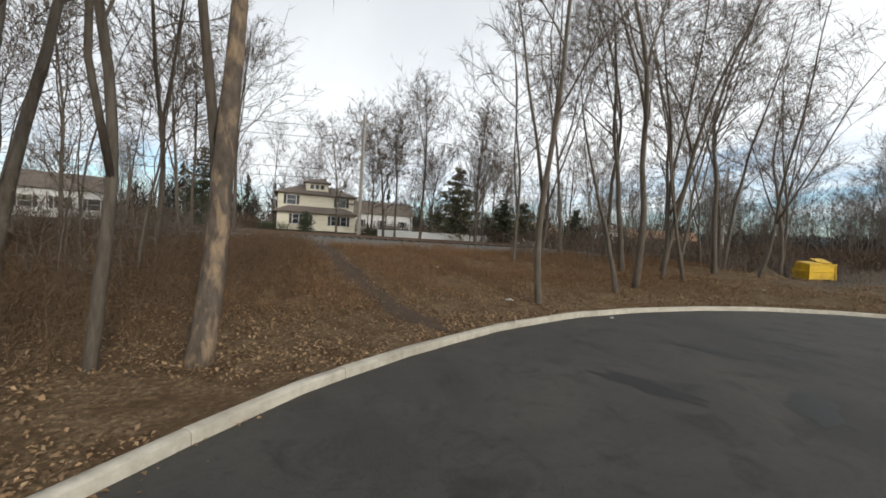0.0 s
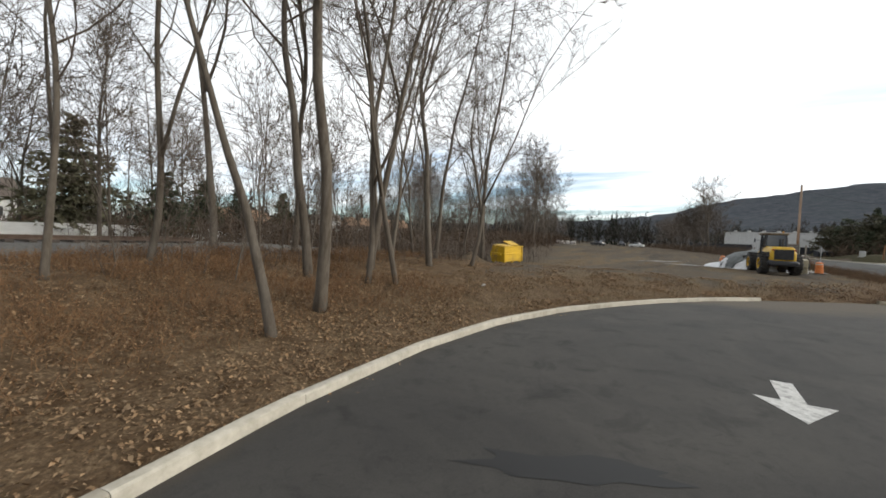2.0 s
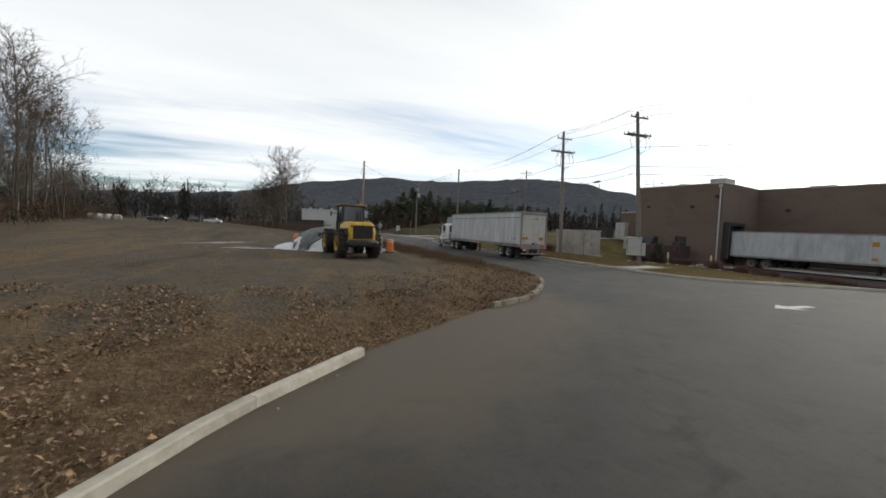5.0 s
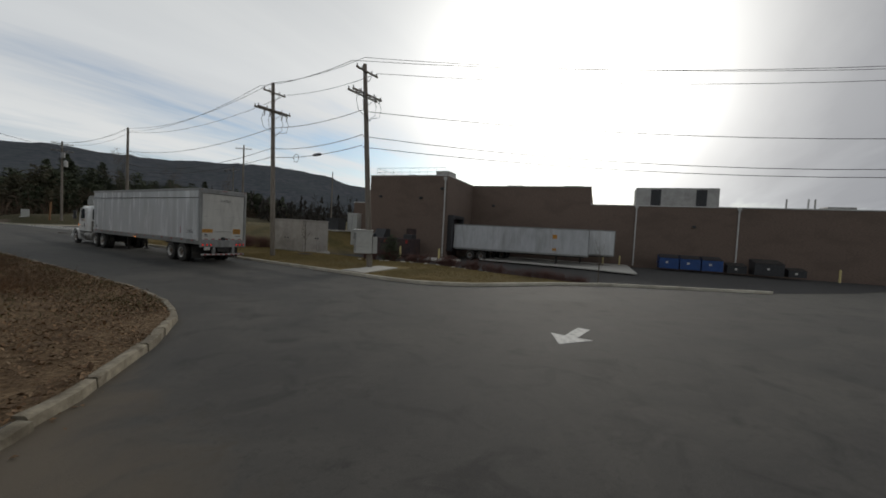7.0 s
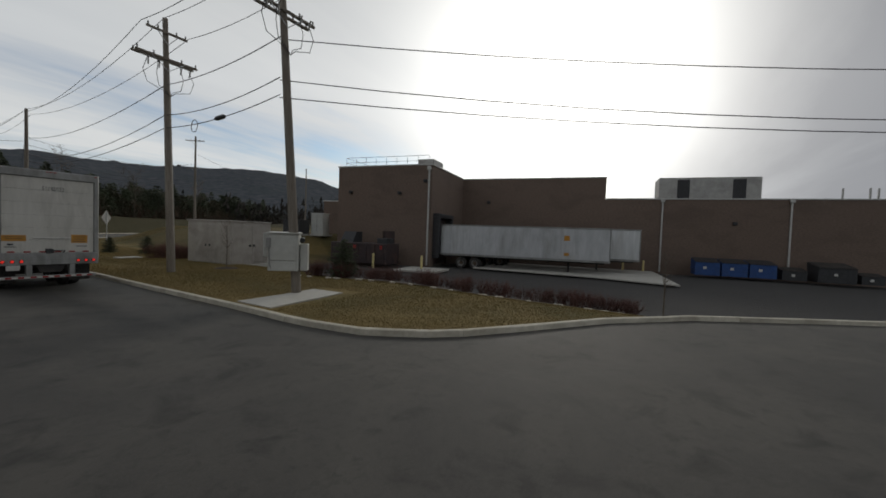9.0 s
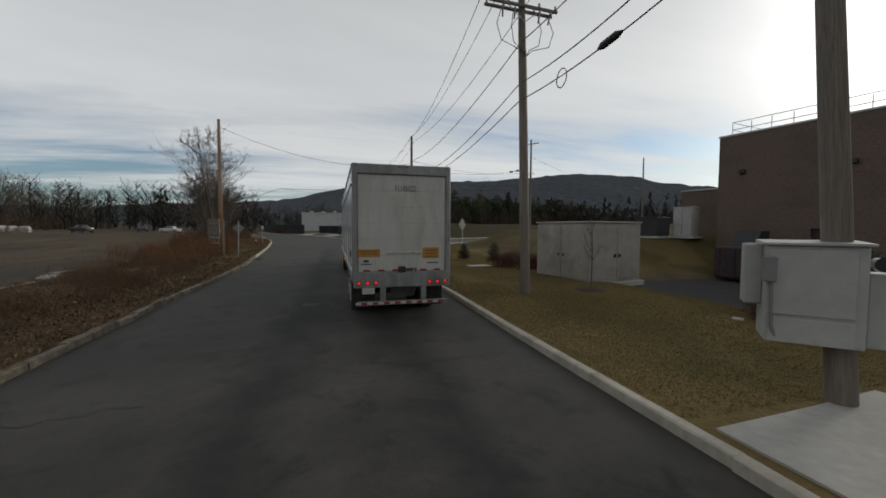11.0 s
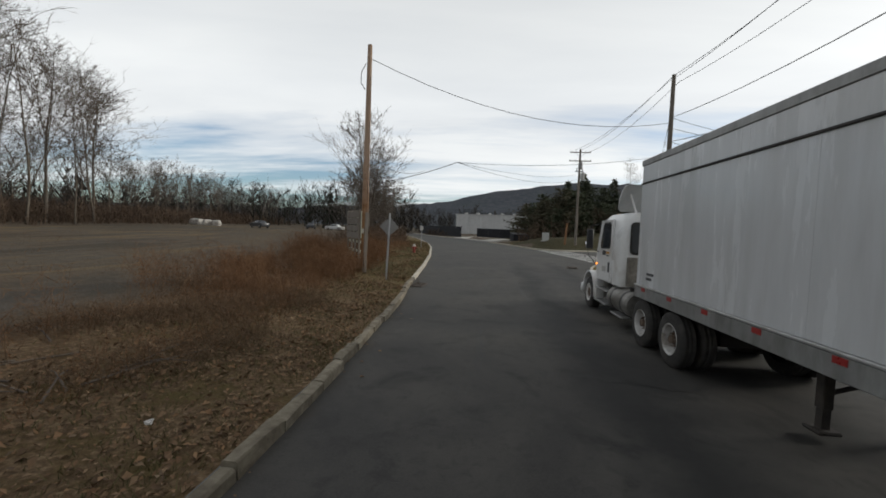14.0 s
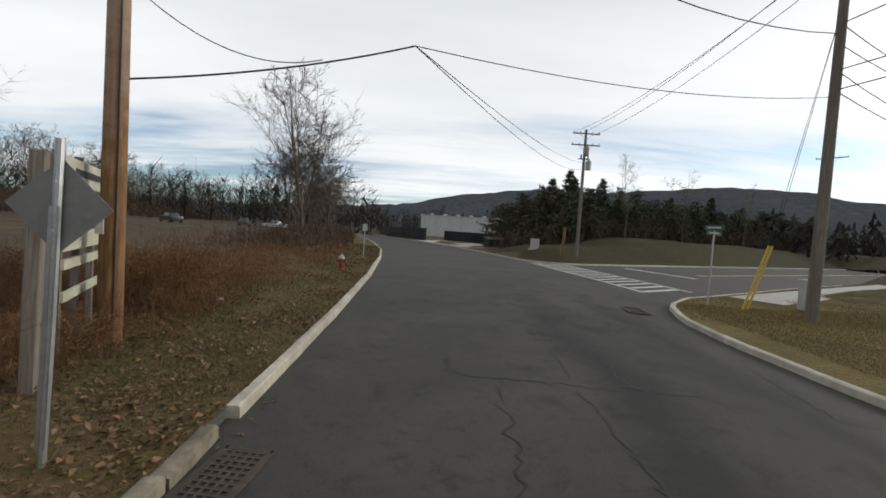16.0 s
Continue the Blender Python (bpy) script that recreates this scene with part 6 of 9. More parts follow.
    for x in (-0.45, 0.45):
        part("lift_arm", Geo().prism([(0.9, 1.9), (1.4, 1.95), (2.9, 1.0), (3.0, 0.55), (2.75, 0.5), (2.5, 0.95), (1.2, 1.6)], x - 0.07, x + 0.07, 0), "yellow", t)
        part("ram", Geo().cyl((x * 0.8, 1.2, 1.0), (x * 0.8, 2.2, 1.3), 0.07, 10), "chrome", t, smooth=True)
    b = [(2.85, 0.25), (2.8, 1.15), (2.95, 1.3), (3.15, 1.15), (3.1, 0.45), (3.9, 0.12), (3.9, 0.05), (3.0, 0.05)]
    part("bucket", Geo().prism(b, -1.35, 1.35, 0).prism([(2.85, 0.1), (2.85, 1.2), (3.1, 1.25), (3.85, 0.1)], -1.38, -1.33, 0).prism([(2.85, 0.1), (2.85, 1.2), (3.1, 1.25), (3.85, 0.1)], 1.33, 1.38, 0), "chassis", t, "dark steel bucket")


wheel_loader()


# ---------------------------------------------------------------- salt store of cast blocks under a tarpaulin
def salt_store():
    r = random.Random(9)
    z0 = 0.42
    def block(name, x, y, z, turn, length, label):
        g = Geo().box(0, 0, 0.3, length - 0.015, 0.6, 0.592, bev=0.035)
        ob = piece(name, g, "block", label, "block", "cast concrete blocks of the salt store", at=pose(x, y, z, 0, 0, turn))
        return ob
    lab = "stained tan cast-concrete block of the salt store"
    a, b = Vector((-12.75, -1.4)), Vector((-11.95, 4.4))
    d = (b - a).normalized()
    turn = math.degrees(math.atan2(d.y, d.x))
    for row in range(2):
        s = 0.0 if row == 0 else -0.75
        while s < (5.8 if row == 0 else 5.0):
            c = a + d * (s + 0.75)
            block("concrete_block", c.x + r.uniform(-0.02, 0.02), c.y, z0 + row * 0.6 - 0.03, turn + r.uniform(-1, 1), 1.5, lab)
            s += 1.5
        if row == 1:
            c = a + d * 5.62
            block("concrete_block", c.x, c.y, z0 + 0.57, turn, 0.75, "short stained tan cast-concrete block at the wall's end")
    for row in range(2):
        for i in range(3):
            block("concrete_block", -13.1 - 1.5 * i, 4.22 + 0.2 * i, z0 + row * 0.6 - 0.03, 172 + r.uniform(-1, 1), 1.5, lab)
    # the heap: salt below, a tarpaulin over its upper part, hanging over the end
    nx, ny = 46, 40
    def heap(x, y):
        k = max(0.0, 1 - ((x + 15.0) / 3.6) ** 2 - ((y - 1.7) / 3.6) ** 2)
        return 1.72 * k ** 0.5 + 0.05 * noise.noise((x * 1.7, y * 1.7, 0.3))
    v, f = [], []
    for i in range(nx):
        for j in range(ny):
            x, y = -19.6 + 7.3 * i / (nx - 1), -2.6 + 7.6 * j / (ny - 1)
            h = heap(x, y)
            spill = 0.55 * max(0.0, 1 - ((x + 17.8) / 2.0) ** 2 - ((y - 2.2) / 1.9) ** 2) ** 0.7
            v.append((x, y, float(ground_z(x, y)) - 0.06 + max(h, spill)))
    f = [(i * ny + j, (i + 1) * ny + j, (i + 1) * ny + j + 1, i * ny + j + 1) for i in range(nx - 1) for j in range(ny - 1)]
    g = Geo().add(v, f)
    piece("salt_pile", g, "salt", "white heap of road salt spilling onto the gravel", "salt heap", smooth="all", kind="")
    v = []
    n1, n2 = 74, 70
    wall_top = 1.66
    spot_x = lambda i: -18.7 + 7.4 * i / (n1 - 1)
    spot_y = lambda j: -1.0 + 6.9 * j / (n2 - 1)
    for i in range(n1):
        for j in range(n2):
            x, y = spot_x(i), spot_y(j)
            h = heap(x, min(y, 4.2)) + 0.50
            if x > -14.0 or y > 3.6:
                h = max(h, wall_top - 0.10 * max(0.0, -13.1 - x))
            if y > 4.62:
                h = max(0.50 + 0.10 * abs(noise.noise((x * 4, y * 4, 3.0))), h - (y - 4.62) * (2.2 + 0.8 * noise.noise((x * 1.6, 0.0, 4.0))))
            if x > -11.62:
                h = max(0.50, h - (x + 11.62) * 3.5)
            fold = 0.09 * noise.noise((x * 1.1, y * 1.3, 2.0)) + 0.05 * noise.noise((x * 3.5, y * 2.5, 7.0))
            v.append((x + 0.05 * noise.noise((y * 3, x, 1.0)), y, h + 0.04 + fold * (1.0 if h > 0.6 else 0.5)))
    keep = lambda i, j: spot_x(i) + 0.5 * noise.noise((i * 0.21, j * 0.21, 5.0)) > -18.1 and spot_x(i) < -11.48 and spot_y(j) < 5.45 + 0.5 * noise.noise((i * 0.4, 3.0, 1.0)) and spot_x(i) < -13.0 + 1.5 * min(1.0, max(0.0, (spot_y(j) - 2.2) / 2.1)) + 0.35 * noise.noise((i * 0.1, j * 0.25, 9.0))
    f = [(i * n2 + j, (i + 1) * n2 + j, (i + 1) * n2 + j + 1, i * n2 + j + 1) for i in range(n1 - 1) for j in range(n2 - 1) if keep(i, j)]
    ob = piece("tarpaulin", Geo().add(v, f), "tarp", "creased grey tarpaulin thrown over the salt heap", "tarpaulin", smooth="all")
    so = ob.modifiers.new("thickness", "SOLIDIFY")
    so.thickness = 0.012
    for x, y in ((-18.1, 4.3), (-11.6, -0.4)):
        z = float(ground_z(x, y))
        d = thing("traffic_drum", pose(x, y, z), "orange and white plastic traffic drum on the gravel", "traffic drum", "traffic drums")
        part("drum", Geo().lathe([(0.30, 0), (0.29, 0.05), (0.27, 0.3), (0.275, 0.32), (0.25, 0.6), (0.255, 0.62), (0.225, 0.95), (0.10, 1.0)], 20), "drum", d, smooth=True)
        for zz in (0.36, 0.70):
            part("white_band", Geo().lathe([(0.277 - zz * 0.045, zz), (0.268 - zz * 0.045, zz + 0.15)], 20), "white_reflector", d, smooth=True)
        part("base_ring", Geo().lathe([(0.42, 0), (0.42, 0.05), (0.30, 0.08)], 20), "rubber", d, smooth=True)
    # broken pale edge of salt where the hard strip meets the weeds
    rr = random.Random(71)
    for k in range(9):
        y = 5.6 + 0.62 * k + rr.uniform(-0.2, 0.2)
        x = -11.2 - 0.20 * (y - 5.6) + 0.22 * math.sin(y * 1.1) + rr.uniform(-0.1, 0.1)
        ring, a, b = [], rr.uniform(0.08, 0.34), rr.uniform(0.3, 0.75)
        for q in range(14):
            c, w = q * 2 * math.pi / 14, rr.uniform(0.55, 1.2)
            px, py = x + a * w * math.cos(c), y + b * w * math.sin(c)
            ring.append((px, py, float(ground_z(px, py)) + 0.012))
        piece("salt_crust", Geo().add(ring + [(x, y, float(ground_z(x, y)) + 0.03)], [(q, (q + 1) % 14, 14) for q in range(14)]), "crust", "broken pale crust of salt beside the weeds", "salt crust", "salt crusts")
    # thin crusts of salt on the gravel
    for x, y, sx, sy, seed in ((-11.3, 1.6, 0.8, 2.0, 1), (-23.5, 9.0, 2.2, 0.9, 2), (-20.3, 1.0, 1.6, 0.7, 3), (-11.4, 3.9, 0.9, 0.8, 4), (-22.0, 2.0, 1.5, 0.5, 5), (-26, 8, 1.2, .6, 7)):
        ring, rr = [], random.Random(seed)
        for k in range(26):
            a, q = k * 2 * math.pi / 26, rr.uniform(0.5, 1.1)
            px, py = x + sx * q * math.cos(a), y + sy * q * math.sin(a)
            ring.append((px, py, float(ground_z(px, py)) + 0.012))
        c = (x, y, float(ground_z(x, y)) + 0.03)
        piece("salt_crust", Geo().add(ring + [c], [(k, (k + 1) % 26, 26) for k in range(26)]), "crust", "thin white crust of salt on the gravel", "salt crust", "salt crusts")


salt_store()


# ---------------------------------------------------------------- tipped yellow refuse bin
def yellow_bin():
    x0, y0 = -31.5, -19.15
    t = thing("refuse_bin", pose(x0, y0, float(ground_z(x0, y0)) - 0.02, 0, -2.5, 72), "dented bright yellow steel refuse bin on the gravel", "bin")
    W = 1.95
    side = [(0.0, 0.10), (1.25, 0.10), (1.42, 0.62), (1.10, 1.28), (0.0, 1.16)]
    g = Geo().prism(side, 0.0, 0.05, 0).prism(side, W - 0.05, W, 0)
    g.box(W / 2, 0.025, 0.63, W, 0.05, 1.06).box(W / 2, 0.65, 0.12, W, 1.3, 0.05)
    g.prism([(1.25, 0.10), (1.42, 0.62), (1.37, 0.62), (1.20, 0.12)], 0.05, W - 0.05, 0)
    g.prism([(1.42, 0.62), (1.10, 1.28), (1.05, 1.27), (1.37, 0.62)], 0.05, W - 0.05, 0)
    part("body", g, "bin_yellow", t)
    part("rib", Geo().box(W / 2, -0.035, 0.66, W + 0.04, 0.07, 0.075, bev=0.012), "bin_yellow", t)
    part("rim", Geo().box(W / 2, -0.03, 1.16, W + 0.08, 0.10, 0.09, bev=0.015), "bin_yellow", t)
    for x in (0.04, W - 0.04):
        part("corner_post", Geo().box(x, -0.03, 0.62, 0.09, 0.07, 1.08, bev=0.012), "bin_yellow", t)
    part("lid", Geo().prism([(0.02, 1.19), (1.10, 1.31), (1.10, 1.35), (0.02, 1.23)], 0.02, W * 0.52, 0), "bin_yellow", t, "yellow lid")
    part("lid", Geo().prism([(0.30, 1.24), (1.12, 1.52), (1.10, 1.56), (0.28, 1.28)], W * 0.55, W - 0.02, 0), "bin_yellow", t, "lifted yellow lid")
    for y, z, l in ((0.35, 0.22, 0.5), (0.55, 0.66, 0.8), (0.60, 1.06, 0.5)):
        part("fork_pocket", Geo().box(W + 0.10, y, z, 0.22, l, 0.17, bev=0.02), "bin_yellow", t)
    part("fork_pocket", Geo().box(-0.09, 0.6, 0.66, 0.18, 0.8, 0.17, bev=0.02), "bin_yellow", t)
    for x in (0.15, W / 2, W - 0.15):
        part("foot", Geo().box(x, 0.10, 0.05, 0.16, 0.12, 0.12, bev=0.01), "bin_yellow", t)
        part("foot", Geo().box(x, 1.15, 0.05, 0.16, 0.12, 0.12, bev=0.01), "bin_yellow", t)
    # a small heap of spilt soil beside it
    rr, v, f = random.Random(5), [], []
    for k in range(7):
        q = k / 6
        for j in range(18):
            a = 2 * math.pi * j / 18
            rad = 1.25 * (1 - q) * (1 + 0.18 * math.sin(3 * a + 1)) + 0.02
            x, y = -33.7 + rad * math.cos(a), -20.2 + rad * math.sin(a)
            v.append((x, y, float(ground_z(x, y)) - 0.06 + 0.82 * q ** 1.25 + rr.uniform(-0.04, 0.04)))
    f = [(k * 18 + j, k * 18 + (j + 1) % 18, (k + 1) * 18 + (j + 1) % 18, (k + 1) * 18 + j) for k in range(6) for j in range(18)] + [tuple(range(108, 126))]
    piece("soil_mound", Geo().add(v, f), "soil_heap", "small mound of tan soil beside the trees", "soil", smooth="all")


yellow_bin()


# ---------------------------------------------------------------- the store behind the yard
M.update(
    block_wall=surface("block_wall", (0.118, 0.084, 0.066), (0.178, 0.130, 0.104), 5, 0.9, bump=0.004, bump_scale=22, stain=(0.10, 0.075, 0.06), stain_scale=0.3, stretch=(1, 1, 2.2)),
    cap=surface("parapet_cap", (0.40, 0.39, 0.37), (0.52, 0.51, 0.49), 4, 0.5, metal=0.3),
    unit=surface("roof_unit", (0.33, 0.32, 0.30), (0.44, 0.43, 0.41), 2, 0.6, stain=(0.22, 0.21, 0.2), stain_scale=0.8),
    silver=surface("silver_sheet", (0.40, 0.41, 0.42), (0.54, 0.55, 0.56), 2, 0.45, metal=0.35, stain=(0.28, 0.27, 0.26), stain_scale=0.9, stain_amount=0.6, stretch=(1, 1, 0.3)),
    blue_bin=surface("blue_bin", (0.012, 0.045, 0.16), (0.025, 0.075, 0.24), 3, 0.55, stain=(0.03, 0.05, 0.10), stain_scale=1.5),
    compactor=surface("compactor_maroon", (0.022, 0.016, 0.018), (0.06, 0.04, 0.04), 3, 0.6, stain=(0.09, 0.05, 0.04), stain_scale=1.0),
    bollard=surface("bollard_yellow", (0.46, 0.37, 0.15), (0.62, 0.52, 0.25), 6, 0.6, stain=(0.34, 0.29, 0.2), stain_scale=3),
    guard=surface("guy_guard_yellow", (0.60, 0.42, 0.05), (0.72, 0.52, 0.09), 6, 0.5),
    red_twig=surface("red_shrub_twigs", (0.045, 0.020, 0.017), (0.12, 0.052, 0.038), 2, 0.9, vary=0.5, island=True),
    mulch=surface("mulch", (0.03, 0.022, 0.017), (0.085, 0.06, 0.045), 9, 0.95, bump=0.03, bump_scale=25),
    siding=surface("cream_siding", (0.72, 0.67, 0.53), (0.80, 0.755, 0.61), 2, 0.7, stain=(0.52, 0.48, 0.38), stain_scale=0.5, stretch=(1, 1, 6)),
    white_siding=surface("white_siding", (0.62, 0.62, 0.60), (0.74, 0.74, 0.72), 2, 0.7, stain=(0.52, 0.51, 0.48), stain_scale=0.5, stretch=(1, 1, 6)),
    shingle=surface("shingle", (0.13, 0.105, 0.085), (0.22, 0.18, 0.15), 6, 0.9, bump=0.01, bump_scale=14, stain=(0.10, 0.085, 0.07), stain_scale=0.8),
    brown_roof=surface("brown_roof", (0.24, 0.14, 0.085), (0.33, 0.21, 0.13), 6, 0.9, bump=0.01, bump_scale=14),
    screen=surface("black_screen", (0.008, 0.009, 0.012), (0.022, 0.023, 0.028), 2, 0.75, stain=(0.035, 0.037, 0.045), stain_scale=0.6),
    sign_back=surface("sign_back", (0.20, 0.195, 0.19), (0.28, 0.275, 0.265), 5, 0.6, metal=0.2, stain=(0.22, 0.22, 0.22), stain_scale=2),
    board=surface("painted_board", (0.46, 0.46, 0.36), (0.60, 0.60, 0.48), 3, 0.8, stain=(0.34, 0.33, 0.24), stain_scale=1.2, stretch=(1, 1, 3)),
    green_sign=surface("green_blade", (0.05, 0.085, 0.07), (0.09, 0.125, 0.11), 4, 0.5),
    hydrant_red=surface("hydrant_red", (0.20, 0.025, 0.02), (0.30, 0.05, 0.035), 6, 0.6, stain=(0.14, 0.04, 0.03), stain_scale=3),
    drain_iron=surface("drain_iron", (0.052, 0.041, 0.033), (0.115, 0.090, 0.070), 8, 0.8, metal=0.3),
    steel_rail=surface("rusty_rail", (0.09, 0.06, 0.045), (0.17, 0.12, 0.09), 6, 0.7, metal=0.4),
    tie=surface("railway_tie", (0.06, 0.048, 0.04), (0.12, 0.10, 0.085), 5, 0.95, vary=0.3),
    ballast=surface("ballast", (0.075, 0.070, 0.062), (0.19, 0.178, 0.158), 9, 0.95, bump=0.06, bump_scale=9),
    factory=surface("factory_panel", (0.48, 0.475, 0.46), (0.58, 0.575, 0.56), 0.8, 0.7, stain=(0.40, 0.395, 0.38), stain_scale=0.1),
    car_dark=surface("dark_car_paint", (0.03, 0.032, 0.036), (0.06, 0.062, 0.068), 3, 0.3, coat=0.5),
)
STORE = pose(26.63, 1.22, -0.42, 0, 0, 11.6)      # its near corner; +y runs north along the front


def store():
    t = thing("store_building", STORE, "large brown block store with flat roofs and loading bay", "building")
    H, h = 9.15, 7.0

    def wall(x0, x1, y0, y1, hh, name="wall"):
        w = part(name, Geo().box((x0 + x1) / 2, (y0 + y1) / 2, hh / 2 - 0.3, abs(x1 - x0), abs(y1 - y0), hh + 0.6), "block_wall", t)
        return w
    k = 0.35
    # tall part, with the openings of the front left free
    wall(0, k, 0, 3.6, H), wall(0, k, 4.9, 10, H)
    part("wall", Geo().box(k / 2, 4.25, (H + 3.0) / 2, k, 1.3, H - 3.0), "block_wall", t)
    wall(k, 30, 9.65, 10, H), wall(29.65, 30, -50, 9.65, h)
    wall(k, 0.9, 0, k, H), wall(4.3, 9.6, 0, k, H)
    part("wall", Geo().box(2.6, k / 2, (H + 4.4) / 2, 3.4, k, H - 4.4), "block_wall", t)
    wall(9.6, 9.95, -15, 0, H), wall(9.95, 30, -15, -14.65, H)
    wall(9.6, 9.95, -50, -15, h), wall(9.95, 30, -50, -49.65, h)
    wall(7.0, 7.35, 10, 17, 6.4), wall(7.35, 30, 16.65, 17, 6.4)
    for x0, x1, y0, y1, z in ((k, 29.6, k, 9.6, H - 0.5), (9.95, 29.6, -14.6, 0.3, H - 0.5), (9.95, 29.6, -49.6, -15, h - 0.4), (7.35, 29.6, 10, 16.6, 6.0)):
        part("roof", Geo().box((x0 + x1) / 2, (y0 + y1) / 2, z, x1 - x0, y1 - y0, 0.2), "roofing", t)
    for x0, x1, y0, y1, z in ((-0.06, 0.42, -0.06, 10.06, H), (0.42, 9.54, -0.06, 0.40, H), (9.54, 10.02, -15.06, -0.06, H), (9.54, 10.02, -50.06, -15.06, h), (6.94, 7.42, 10.06, 17.06, 6.4), (0.42, 30, 9.6, 10.06, H)):
        part("parapet_cap", Geo().box((x0 + x1) / 2, (y0 + y1) / 2, z + 0.04, x1 - x0, y1 - y0, 0.12, bev=0.015), "cap", t, "pale metal cap")
    part("loading_door", Geo().box(2.6, 0.22, 2.2, 3.38, 0.08, 4.4), "compactor", t, "dark loading door")
    part("dock_shelter", Geo().box(0.75, -0.3, 2.6, 0.35, 0.7, 3.9, bev=0.04).box(4.4, -0.3, 2.6, 0.35, 0.7, 3.9, bev=0.04).box(2.6, -0.3, 4.6, 4.0, 0.7, 0.4, bev=0.04), "dark", t, "black padded dock shelter")
    door = part("service_door", Geo().box(0.2, 4.25, 1.5, 0.08, 1.28, 3.0), "compactor", t, "dark service door")
    for x, y, z0, z1 in ((-0.07, 0.25, 0, H - 0.4), (9.53, -20.1, 0, h - 0.2), (9.53, -30.1, 0, h - 0.2), (9.53, -43, 0, h - 0.2)):
        dp = part("downpipe", Geo().box(x, y, (z0 + z1) / 2, 0.12, 0.14, z1 - z0, bev=0.01).box(x - 0.05, y, z1 + 0.1, 0.26, 0.34, 0.34, bev=0.02), "cap", t, "pale downpipe")
    for y, z in ((8.5, 6.7), (3.2, 6.6), (0.6, 7.7)):
        part("wall_lamp", Geo().box(-0.12, y, z, 0.24, 0.34, 0.26, bev=0.03), "dark", t)
    for y, x, z in ((-3, 9.5, 6.6), (-26, 9.5, 4.8), (-44, 9.5, 3.0)):
        part("wall_lamp", Geo().box(x, y, z, 0.24, 0.34, 0.26, bev=0.03), "dark", t)
    # rails and units on the roof
    for i in range(9):
        y = 0.6 + 9.0 * i / 8
        part("rail_post", Geo().cyl((0.7, y, H - 0.4), (0.7, y, H + 0.95), 0.022, 6), "cap", t)
    for z in (0.55, 1.03):
        part("guard_rail", Geo().cyl((0.7, 0.6, H + z), (0.7, 9.6, H + z), 0.022, 6), "cap", t)
        part("guard_rail", Geo().cyl((0.7, 9.6, H + z), (7, 9.6, H + z), 0.022, 6), "cap", t)

    def unit(x, y, z, sx, sy, sz):
        u = part("roof_unit", Geo().box(x, y, z + sz / 2, sx, sy, sz, bev=0.04), "unit", t, "grey rooftop unit")
        for i in range(max(1, int(sy / 1.2))):
            part("panel", Geo().box(x - sx / 2 - 0.01, y - sy / 2 + 0.6 + i * 1.2, z + sz * 0.52, 0.03, 1.1, sz * 0.8, bev=0.01), "dark" if i % 4 == 1 and sy > 8 else "unit", u)
        part("curb", Geo().box(x, y, z - 0.1, sx * 0.9, sy * 0.9, 0.3), "roofing", u)
    unit(1.8, 0.9, H - 0.1, 2.4, 1.6, 0.75), unit(2.2, 5.3, H - 0.3, 1.3, 1.0, 0.7)
    unit(14, -5, H - 0.3, 2, 2.4, 0.9), unit(14, -9, H - 0.3, 2, 2.2, 0.8), unit(14, -12.8, H - 0.3, 2, 2.4, 0.9)
    unit(14.5, -24.6, h - 0.2, 3.0, 8.8, 2.75), unit(16, -41, h - 0.2, 2, 2.5, 1.0)
    for y in (-36, -38, -38.6):
        part("vent_pipe", Geo().cyl((15, y, h - 0.3), (15, y, h + 1.6), 0.09, 8), "cap", t)


store()


def dock_trailer(x, y, label, long, sheet, z=0.0):
    t = thing("dock_trailer", STORE @ pose(x, y, z), label, "trailer", "trailers at the loading bay")
    part("box_body", Geo().box(0, -long / 2, 2.6, 2.5, long, 2.75, bev=0.03), sheet, t)
    n = int(long / 0.6)
    for i in range(n):
        part("side_post", Geo().box(-1.26, -0.3 - i * (long - 0.6) / (n - 1), 2.6, 0.05, 0.10, 2.5), sheet, t)
    part("top_rail", Geo().box(-1.26, -long / 2, 3.94, 0.07, long, 0.12, bev=0.01), "aluminium", t)
    part("bottom_rail", Geo().box(-1.26, -long / 2, 1.26, 0.07, long, 0.18, bev=0.01), "aluminium", t)
    part("front_post", Geo().box(-1.22, -long, 2.6, 0.14, 0.10, 2.75, bev=0.02), "aluminium", t)
    part("placard", Geo().box(-1.30, -long * 0.77, 3.1, 0.02, 0.45, 0.42), "placard", t, "small orange notice")
    part("placard", Geo().box(-1.30, -long * 0.77, 1.75, 0.02, 0.4, 0.25), "placard", t, "small orange notice")
    for y in (-2.0, -3.3):
        for x in (-1.05, -0.75, 1.05):
            disc_wheel(t, x, y, 0.52, 0.52, 0.26, -1 if x < 0 else 1, 0.1, "dull_rim")
    for x in (-0.6, 0.6):
        leg = part("landing_leg", Geo().box(x, -long * 0.78, 0.75, 0.13, 0.13, 1.0).box(x, -long * 0.78, 0.12, 0.26, 0.26, 0.05), "chassis", t)
    part("underframe", Geo().box(0, -long / 2, 1.1, 1.2, long * 0.95, 0.14), "chassis", t)


dock_trailer(2.35, -0.65, "silver ribbed box trailer backed into the loading bay", 14.6, "silver", -0.18)
dock_trailer(5.9, -2.2, "plain white box trailer parked beyond the silver one", 15.6, "trailer_side", -0.1)


